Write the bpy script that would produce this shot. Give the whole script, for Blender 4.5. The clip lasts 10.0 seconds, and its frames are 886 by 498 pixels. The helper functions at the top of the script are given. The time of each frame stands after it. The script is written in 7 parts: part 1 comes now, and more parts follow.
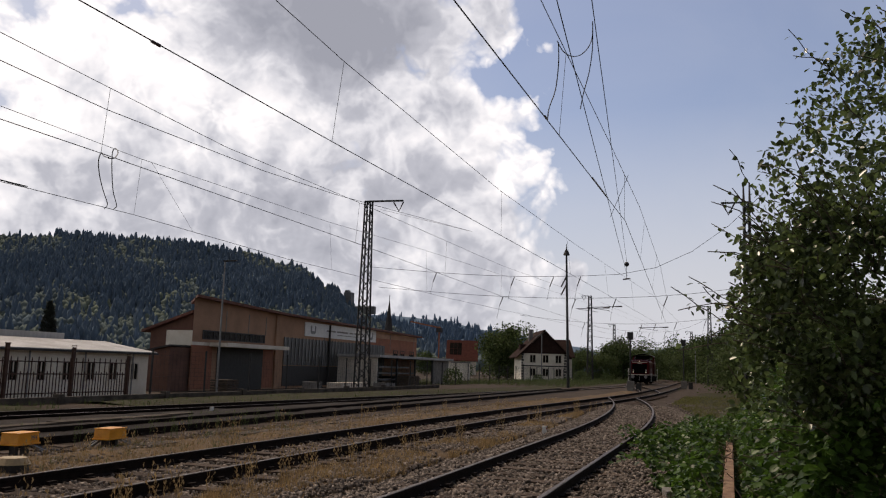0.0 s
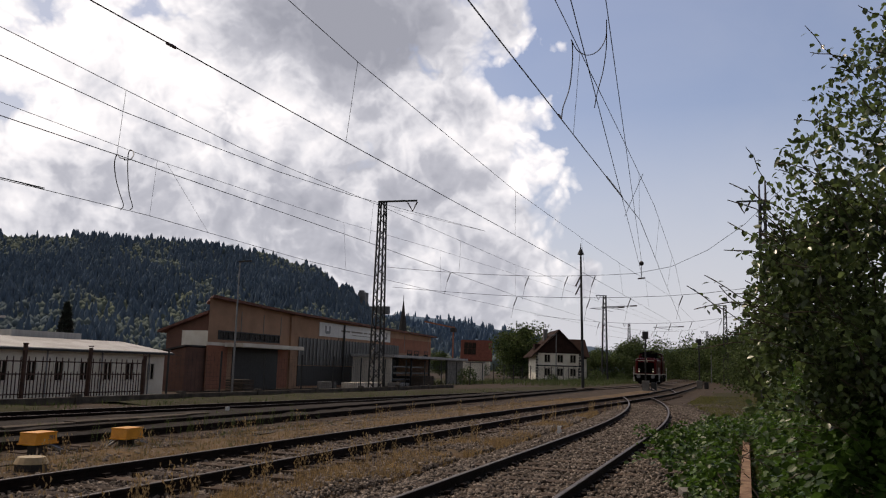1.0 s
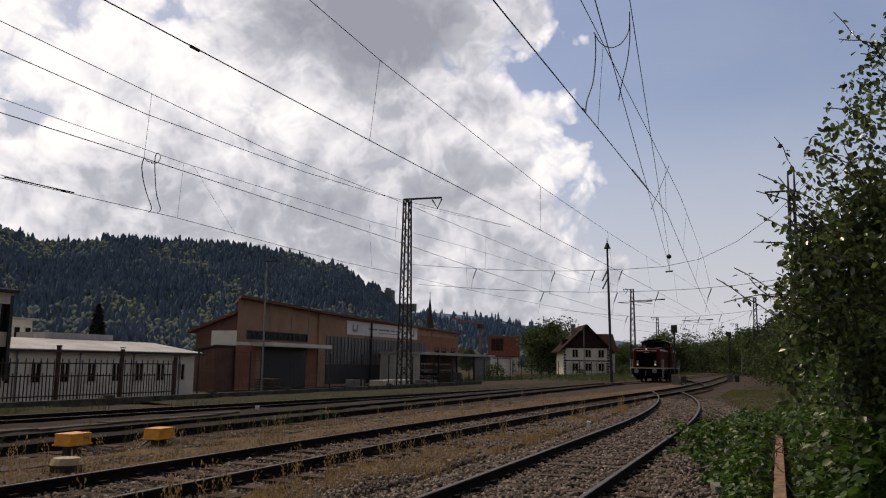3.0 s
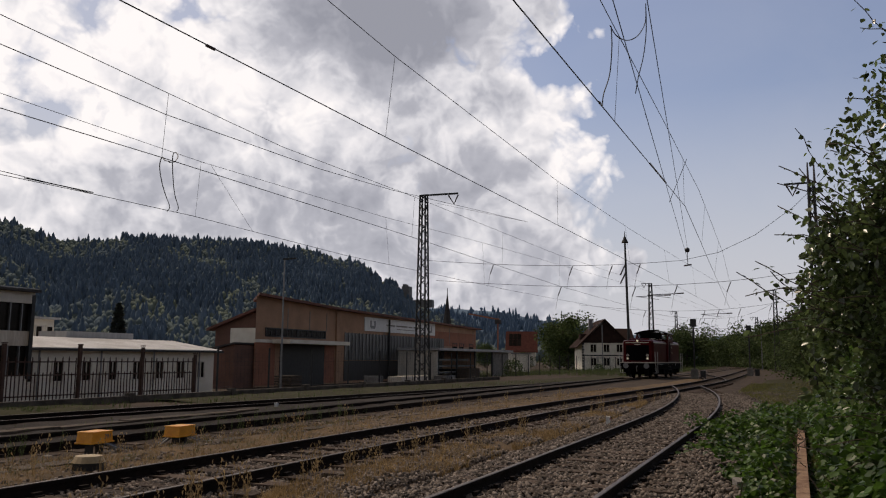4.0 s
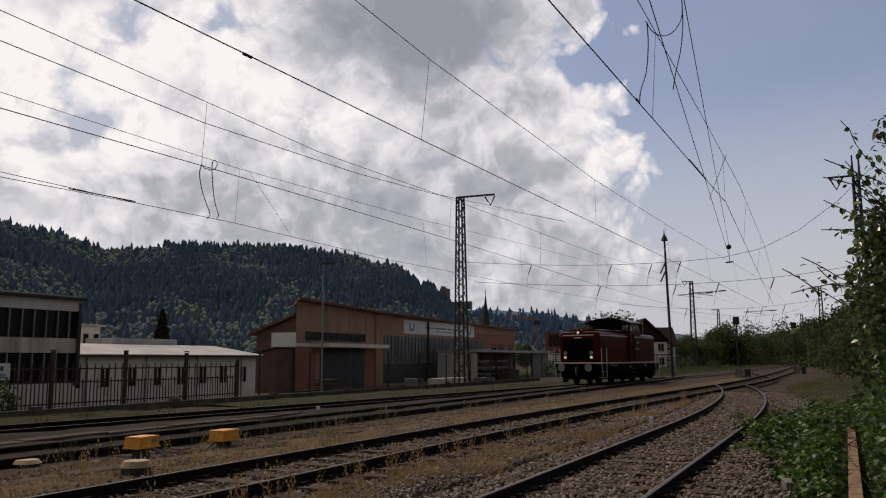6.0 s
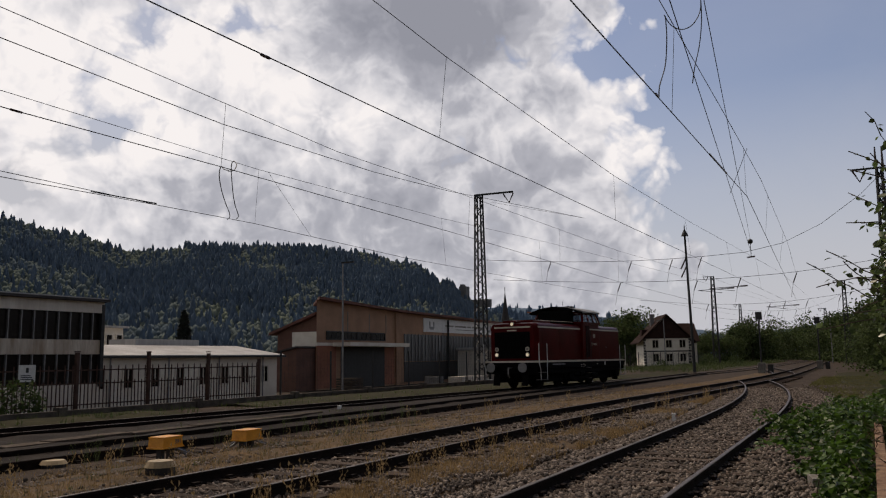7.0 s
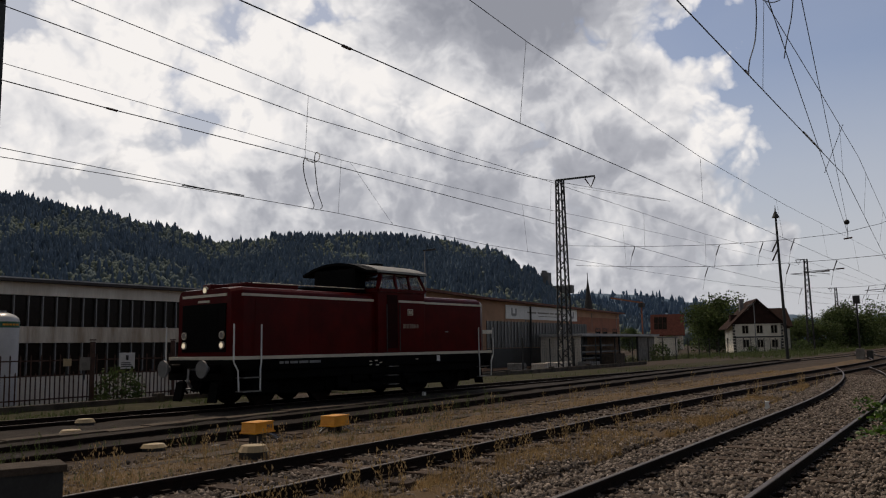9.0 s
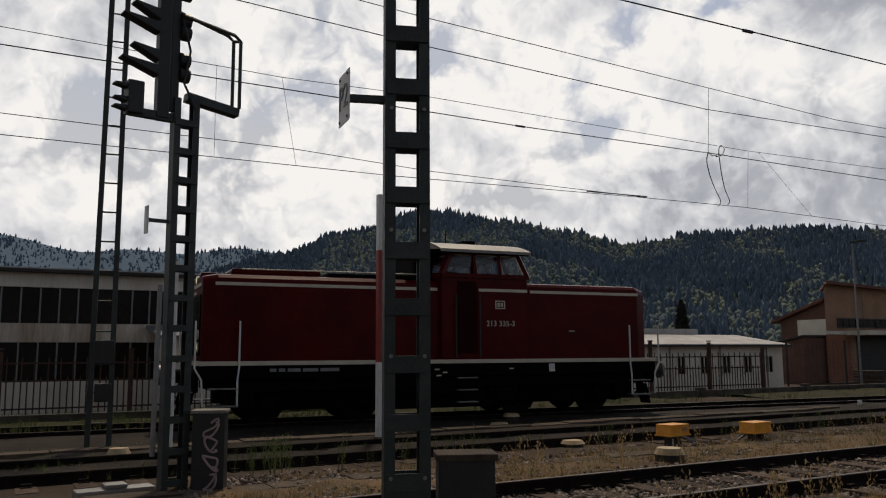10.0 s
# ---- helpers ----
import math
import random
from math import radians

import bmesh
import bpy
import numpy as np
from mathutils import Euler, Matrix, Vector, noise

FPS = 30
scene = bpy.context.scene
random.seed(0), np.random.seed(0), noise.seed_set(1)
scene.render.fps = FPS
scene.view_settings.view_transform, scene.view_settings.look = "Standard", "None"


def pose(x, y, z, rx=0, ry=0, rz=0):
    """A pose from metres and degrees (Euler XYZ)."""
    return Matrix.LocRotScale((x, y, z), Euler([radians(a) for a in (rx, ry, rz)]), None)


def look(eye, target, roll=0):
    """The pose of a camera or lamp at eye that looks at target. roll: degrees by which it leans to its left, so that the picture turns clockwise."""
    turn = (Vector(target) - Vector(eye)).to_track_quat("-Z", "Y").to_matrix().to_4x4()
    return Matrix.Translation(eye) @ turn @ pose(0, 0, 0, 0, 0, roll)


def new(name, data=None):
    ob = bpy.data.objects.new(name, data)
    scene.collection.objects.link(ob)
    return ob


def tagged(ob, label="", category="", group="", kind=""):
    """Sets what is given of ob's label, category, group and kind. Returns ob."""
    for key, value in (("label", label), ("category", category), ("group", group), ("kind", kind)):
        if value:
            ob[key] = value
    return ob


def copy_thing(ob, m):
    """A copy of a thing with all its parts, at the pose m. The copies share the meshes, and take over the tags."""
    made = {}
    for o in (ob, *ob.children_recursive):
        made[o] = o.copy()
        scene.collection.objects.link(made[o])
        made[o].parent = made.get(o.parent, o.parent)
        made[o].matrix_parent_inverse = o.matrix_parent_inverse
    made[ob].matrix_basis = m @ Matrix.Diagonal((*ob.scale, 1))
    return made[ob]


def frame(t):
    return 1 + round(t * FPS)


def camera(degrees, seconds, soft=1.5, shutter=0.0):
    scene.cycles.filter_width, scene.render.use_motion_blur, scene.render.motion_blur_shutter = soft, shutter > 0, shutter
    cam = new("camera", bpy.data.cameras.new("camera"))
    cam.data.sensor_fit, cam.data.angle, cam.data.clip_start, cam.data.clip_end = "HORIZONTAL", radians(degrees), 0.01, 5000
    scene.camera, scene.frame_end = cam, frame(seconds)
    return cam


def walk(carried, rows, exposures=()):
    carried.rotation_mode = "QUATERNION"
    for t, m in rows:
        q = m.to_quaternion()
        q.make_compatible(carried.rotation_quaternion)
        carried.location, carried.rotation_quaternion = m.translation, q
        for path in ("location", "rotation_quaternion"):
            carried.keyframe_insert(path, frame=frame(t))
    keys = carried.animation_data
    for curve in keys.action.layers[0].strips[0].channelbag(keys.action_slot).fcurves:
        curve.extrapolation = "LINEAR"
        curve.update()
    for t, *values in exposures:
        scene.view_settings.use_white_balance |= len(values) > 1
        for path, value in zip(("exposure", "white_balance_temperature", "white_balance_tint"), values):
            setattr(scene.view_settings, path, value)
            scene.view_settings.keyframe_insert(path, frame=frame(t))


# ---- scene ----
cam = camera(57.03, 10.0, 1.15)
PATH = [
    (0, pose(0.04, -0.05, 1.345, 98.284, -1.630, 18.770)),
    (0.5, pose(0.038, -0.048, 1.342, 98.250, -1.570, 19.360)),
    (1, pose(0.033, -0.046, 1.342, 98.249, -1.570, 19.762)),
    (1.5, pose(0.031, -0.042, 1.343, 98.205, -1.553, 20.085)),
    (2, pose(0.031, -0.04, 1.344, 98.212, -1.350, 20.520)),
    (2.5, pose(0.03, -0.038, 1.347, 98.143, -1.020, 21.075)),
    (4, pose(0.012, -0.008, 1.355, 97.670, -0.415, 22.925)),
    (4.5, pose(0.006, -0.004, 1.36, 97.680, -0.050, 23.590)),
    (5, pose(0.003, 0, 1.36, 97.722, 0.045, 24.415)),
    (5.5, pose(-0.003, 0.002, 1.36, 97.775, 0.125, 25.095)),
    (7, pose(-0.025, 0.014, 1.362, 97.672, 0.804, 27.060)),
    (7.5, pose(-0.042, 0.028, 1.362, 97.540, 0.955, 28.140)),
    (8, pose(-0.058, 0.038, 1.364, 97.382, 0.920, 29.405)),
    (8.5, pose(-0.063, 0.034, 1.365, 97.230, 1.055, 30.555)),
    (9, pose(-0.066, 0.03, 1.368, 96.840, 0.960, 32.795)),
    (9.2, pose(-0.054, 0.038, 1.37, 96.800, 0.500, 36.300)),
    (9.5, pose(-0.052, 0.04, 1.372, 96.770, 0.420, 43.980)),
    (9.7, pose(-0.058, 0.036, 1.371, 96.930, 0.370, 50.250)),
    (10, pose(-0.065, 0.03, 1.37, 97.240, 0.300, 60.865)),
]
walk(cam, PATH, exposures=((0, 0.30, 6600, 14), (2, 0.26, 6600, 14), (4, 0.13, 6600, 14), (5.5, 0.06, 6600, 14), (8, 0.0, 6600, 13), (10, 0.02, 6600, 10)))

# ---- light ----
SUN_AZ, SUN_EL = 58.0, 57.0            # degrees left of +Y, degrees above the horizon


def pol(az, d, z=0.0):
    """A place d metres off, az degrees to the left of +Y."""
    return Vector((-d * math.sin(radians(az)), d * math.cos(radians(az)), z))


def build_world():
    w = bpy.data.worlds.new("sky")
    w.use_nodes = True
    scene.world = w
    nt = w.node_tree
    nt.nodes.clear()
    N, L = nt.nodes.new, nt.links.new
    out, bg = N("ShaderNodeOutputWorld"), N("ShaderNodeBackground")
    sky = N("ShaderNodeTexSky")
    sky.sky_type, sky.sun_disc = "NISHITA", False
    sky.sun_elevation, sky.sun_rotation = radians(SUN_EL), radians(-SUN_AZ)
    sky.air_density, sky.dust_density = 1.0, 1.2
    tc = N("ShaderNodeTexCoord")

    def math_(op, a, b=None, c=None, clamp=False):
        n = N("ShaderNodeMath")
        n.operation, n.use_clamp = op, clamp
        for i, v in enumerate((a, b, c)):
            if v is None:
                continue
            if isinstance(v, (int, float)):
                n.inputs[i].default_value = v
            else:
                L(v, n.inputs[i])
        return n.outputs[0]

    def noise_(vec, scale, detail, rough, off=0.0, dist=0.0):
        mp = N("ShaderNodeMapping")
        mp.inputs["Location"].default_value = (off, off * 0.7, off * 0.3)
        mp.inputs["Scale"].default_value = (1, 1, 1.3)
        L(vec, mp.inputs["Vector"])
        n = N("ShaderNodeTexNoise")
        n.inputs["Scale"].default_value, n.inputs["Detail"].default_value = scale, detail
        n.inputs["Roughness"].default_value, n.inputs["Distortion"].default_value = rough, dist
        L(mp.outputs[0], n.inputs["Vector"])
        return n.outputs["Fac"]

    def ramp(fac, stops):
        n = N("ShaderNodeValToRGB")
        e = n.color_ramp.elements
        while len(e) < len(stops):
            e.new(0.5)
        for el, (p, c) in zip(e, stops):
            el.position, el.color = p, (*c, 1) if len(c) == 3 else c
        L(fac, n.inputs[0])
        return n.outputs[0]

    vec = tc.outputs["Generated"]
    sep = N("ShaderNodeSeparateXYZ")
    L(vec, sep.inputs[0])
    x, y, z = sep.outputs
    az = math_("MULTIPLY", math_("ARCTAN2", math_("MULTIPLY", x, -1.0), y), 57.2958)   # degrees left of +Y
    el = math_("MULTIPLY", math_("ARCSINE", z), 57.2958)
    def clamp01(v):
        return math_("MINIMUM", math_("MAXIMUM", v, 0.0), 1.0)

    def span(v, a, b):
        return clamp01(math_("DIVIDE", math_("SUBTRACT", v, a), b - a))

    def blob(a, e, ra, re):
        da = math_("DIVIDE", math_("SUBTRACT", az, a), ra)
        de = math_("DIVIDE", math_("SUBTRACT", el, e), re)
        r2 = math_("ADD", math_("MULTIPLY", da, da), math_("MULTIPLY", de, de))
        return math_("EXPONENT", math_("MULTIPLY", r2, -1.0))

    def add_blobs(v, blobs):
        for a, e, ra, re, k in blobs:
            v = math_("ADD", v, math_("MULTIPLY", blob(a, e, ra, re), k))
        return v

    # directions stirred a little, so that the billows are ragged
    warp = N("ShaderNodeTexNoise")
    warp.inputs["Scale"].default_value, warp.inputs["Detail"].default_value = 9.0, 5.0
    L(vec, warp.inputs["Vector"])
    wob = N("ShaderNodeVectorMath")
    wob.operation = "MULTIPLY_ADD"
    L(warp.outputs["Color"], wob.inputs[0])
    wob.inputs[1].default_value = (0.11, 0.11, 0.11)
    L(vec, wob.inputs[2])

    def billow(shift):
        """Heaped cloud heads: near 1 in the middle of a head, low in the clefts."""
        mv = N("ShaderNodeVectorMath")
        mv.operation = "ADD"
        mv.inputs[1].default_value = shift
        L(wob.outputs[0], mv.inputs[0])
        vo = N("ShaderNodeTexVoronoi")
        vo.feature = "SMOOTH_F1"
        vo.inputs["Scale"].default_value, vo.inputs["Smoothness"].default_value = 9.0, 0.35
        vo.inputs["Detail"].default_value, vo.inputs["Roughness"].default_value = 3.0, 0.55
        vo.inputs["Lacunarity"].default_value = 2.3
        L(mv.outputs[0], vo.inputs["Vector"])
        return math_("SUBTRACT", 1.0, vo.outputs["Distance"])

    heap = billow((0, 0, 0))
    lit = math_("SUBTRACT", heap, billow((-0.010, 0.006, 0.020)))
    big = math_("SUBTRACT", noise_(vec, 5.5, 6.0, 0.52, 1.3, 0.2), 0.5)
    fine = math_("SUBTRACT", noise_(vec, 22.0, 7.0, 0.62, 4.1), 0.5)

    # cover: a bank of cumulus over the hill that ends in blue towards the tracks' far end
    side = math_("MULTIPLY", math_("SUBTRACT", az, 11.3), 0.13)
    cover = math_("MINIMUM", math_("MAXIMUM", side, -0.9), 0.62)
    # unseen cloud added behind and overhead to keep the fill light neutral
    cover = math_("ADD", cover, math_("ADD", span(az, -22.0, -47.0), span(el, 32.0, 50.0)))
    cover = add_blobs(cover, ((12.0, 15.0, 2.2, 4.5, 0.30), (15.2, 20.2, 2.6, 1.5, -0.75), (9.6, 6.6, 1.6, 2.0, 0.75), (11.6, 22.3, 1.2, 0.8, 0.30),
                              (40.5, 23.0, 2.5, 1.2, -0.5), (47, 15.2, 5.0, 1.6, -0.45), (62, 21, 7, 3, -0.35), (80, 15, 13, 5, -0.45), (57, 11, 5, 1.6, -0.4),
                              (13, 9, 3.0, 3.0, 0.35), (38, 17, 16, 9, 0.22)))
    cover = math_("ADD", cover, math_("ADD", math_("MULTIPLY", math_("SUBTRACT", heap, 0.22), 0.75),
                                      math_("ADD", math_("MULTIPLY", big, 1.0), math_("MULTIPLY", fine, 0.45))))
    # depth of cloud: thin rims are bright, deep parts grey
    thick = math_("ADD", math_("MULTIPLY", big, 0.38), math_("MULTIPLY", span(cover, 0.08, 0.80), 0.34))
    thick = add_blobs(thick, ((26.0, 22.0, 8.0, 3.2, 0.50), (31, 24.5, 7, 3.5, 0.34), (24.6, 15.5, 3.6, 3.6, 0.22), (18.9, 18.4, 1.7, 1.3, 0.34),
                              (32, 9.5, 11, 2.6, 0.20), (14, 6.5, 12, 4.0, 0.26), (20.5, 11.5, 3, 2.0, 0.10), (45, 11, 7, 2.5, 0.16),
                              (14.5, 16.5, 4.0, 4.0, -0.22), (33, 18.0, 6.0, 2.6, -0.22), (42, 22, 6, 3.0, -0.20), (52, 17.5, 7, 4, -0.12), (68, 14, 4, 5, -0.10), (57, 16, 24, 11, -0.13), (78, 18, 18, 11, -0.12)))
    thick = math_("SUBTRACT", thick, math_("ADD", math_("MULTIPLY", lit, 0.62), math_("MULTIPLY", math_("SUBTRACT", heap, 0.40), 0.22)))
    thick = math_("ADD", thick, math_("MULTIPLY", fine, 0.16))
    mask = ramp(cover, [(0.0, (0, 0, 0)), (0.10, (0.45, 0.45, 0.45)), (0.24, (1, 1, 1))])
    # milky veil: thin over the blue, thickening towards the horizon and the far left
    veil = math_("MULTIPLY", math_("ADD", noise_(vec, 3.2, 5.0, 0.55, 9.3, 0.6), 0.1), 0.34)
    veil = math_("ADD", veil, math_("MULTIPLY", span(el, 18.0, 3.0), 0.75))
    veil = clamp01(math_("ADD", veil, math_("MULTIPLY", span(az, 14.0, 66.0), 0.60)))
    shade = ramp(thick, [(0.0, (0.93, 0.91, 0.89)), (0.13, (0.82, 0.815, 0.82)), (0.32, (0.635, 0.645, 0.675)), (0.52, (0.43, 0.445, 0.49)), (0.90, (0.29, 0.305, 0.35))])
    # unseen sky overhead and behind is turned down to darken the light below
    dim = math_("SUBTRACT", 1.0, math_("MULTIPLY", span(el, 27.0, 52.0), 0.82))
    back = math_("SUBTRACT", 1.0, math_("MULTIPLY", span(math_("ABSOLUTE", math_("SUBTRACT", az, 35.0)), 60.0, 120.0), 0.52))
    skyc = N("ShaderNodeMix")
    skyc.data_type = "RGBA"
    skyc.blend_type = "MULTIPLY"
    skyc.inputs["Factor"].default_value = 1.0
    L(sky.outputs[0], skyc.inputs["A"])
    skyc.inputs["B"].default_value = (0.078, 0.078, 0.084, 1)
    hazy = N("ShaderNodeMix")
    hazy.data_type = "RGBA"
    L(veil, hazy.inputs["Factor"])
    L(skyc.outputs["Result"], hazy.inputs["A"])
    hazy.inputs["B"].default_value = (0.53, 0.545, 0.58, 1)
    mix = N("ShaderNodeMix")
    mix.data_type = "RGBA"
    L(mask, mix.inputs["Factor"])
    L(hazy.outputs["Result"], mix.inputs["A"])
    L(shade, mix.inputs["B"])
    sh = N("ShaderNodeVectorMath")
    sh.operation = "SCALE"
    L(mix.outputs["Result"], sh.inputs[0])
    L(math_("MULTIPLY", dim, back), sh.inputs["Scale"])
    L(sh.outputs[0], bg.inputs["Color"])
    bg.inputs["Strength"].default_value = 0.97
    L(bg.outputs[0], out.inputs["Surface"])


build_world()
sun = new("sun", bpy.data.lights.new("sun", "SUN"))
sun.data.energy, sun.data.angle, sun.data.color = 1.8, radians(4), (1.0, 0.84, 0.66)
sun.matrix_world = look(pol(SUN_AZ, 50 * math.cos(radians(SUN_EL)), 50 * math.sin(radians(SUN_EL))), (0, 0, 0))


# ---- materials ----
def mat(name, base, rough=0.8, metal=0.0, vary=0.25, scale=6.0, fine=60.0, bump=0.2, second=None, streak=False, per=0.0, spec=0.5, thin=0.0):
    m = bpy.data.materials.new(name)
    m.use_nodes = True
    nt = m.node_tree
    N, L = nt.nodes.new, nt.links.new
    b = nt.nodes["Principled BSDF"]
    b.inputs["Roughness"].default_value, b.inputs["Metallic"].default_value = rough, metal
    b.inputs["Specular IOR Level"].default_value = spec
    tc = N("ShaderNodeTexCoord")
    mp = N("ShaderNodeMapping")
    mp.inputs["Scale"].default_value = (1, 1, 0.12) if streak else (1, 1, 1)
    L(tc.outputs["Object"], mp.inputs["Vector"])

    def tex(s, d):
        n = N("ShaderNodeTexNoise")
        n.inputs["Scale"].default_value, n.inputs["Detail"].default_value, n.inputs["Roughness"].default_value = s, d, 0.62
        L(mp.outputs[0], n.inputs["Vector"])
        return n
    n1, n2 = tex(scale, 5), tex(fine, 4)
    r = N("ShaderNodeValToRGB")
    second = second or tuple(c * (1 - 1.6 * vary) for c in base)
    r.color_ramp.elements[0].position, r.color_ramp.elements[1].position = 0.36, 0.66
    r.color_ramp.elements[0].color, r.color_ramp.elements[1].color = (*second, 1), (*base, 1)
    L(n1.outputs["Fac"], r.inputs[0])
    mx = N("ShaderNodeMix")
    mx.data_type, mx.blend_type = "RGBA", "MULTIPLY"
    mx.inputs["Factor"].default_value = min(1.0, vary * 2)
    r2 = N("ShaderNodeValToRGB")
    r2.color_ramp.elements[0].position, r2.color_ramp.elements[1].position = 0.3, 0.7
    r2.color_ramp.elements[0].color = (0.55, 0.55, 0.55, 1)
    r2.color_ramp.elements[1].color = (1.2, 1.2, 1.2, 1)
    L(n2.outputs["Fac"], r2.inputs[0])
    L(r.outputs[0], mx.inputs["A"])
    L(r2.outputs[0], mx.inputs["B"])
    col = mx.outputs["Result"]
    if per:
        if per > 0:
            o = N("ShaderNodeNewGeometry").outputs["Random Per Island"]
        else:
            o = N("ShaderNodeObjectInfo").outputs["Random"]
        r3 = N("ShaderNodeMapRange")
        r3.inputs["To Min"].default_value, r3.inputs["To Max"].default_value = 1 - abs(per), 1 + abs(per)
        L(o, r3.inputs["Value"])
        hv = N("ShaderNodeHueSaturation")
        L(col, hv.inputs["Color"])
        L(r3.outputs[0], hv.inputs["Value"])
        col = hv.outputs[0]
    L(col, b.inputs["Base Color"])
    if bump:
        bp = N("ShaderNodeBump")
        bp.inputs["Strength"].default_value, bp.inputs["Distance"].default_value = bump, 0.02
        L(n2.outputs["Fac"], bp.inputs["Height"])
        L(bp.outputs[0], b.inputs["Normal"])
    if thin:
        tr, ms = N("ShaderNodeBsdfTranslucent"), N("ShaderNodeMixShader")
        L(col, tr.inputs["Color"])
        ms.inputs[0].default_value = thin
        L(b.outputs[0], ms.inputs[1])
        L(tr.outputs[0], ms.inputs[2])
        L(ms.outputs[0], nt.nodes["Material Output"].inputs["Surface"])
    return m


def glow(name, color, power):
    m = bpy.data.materials.new(name)
    m.use_nodes = True
    b = m.node_tree.nodes["Principled BSDF"]
    b.inputs["Base Color"].default_value = (*color, 1)
    b.inputs["Emission Color"].default_value = (*color, 1)
    b.inputs["Emission Strength"].default_value = power
    return m


def glass(name, tint, rough=0.05, alpha=0.35):
    """A pane: glossy tinted skin over what lies behind it."""
    m = bpy.data.materials.new(name)
    m.use_nodes = True
    nt = m.node_tree
    b = nt.nodes["Principled BSDF"]
    b.inputs["Base Color"].default_value = (*tint, 1)
    b.inputs["Roughness"].default_value = rough
    b.inputs["Alpha"].default_value = alpha
    return m


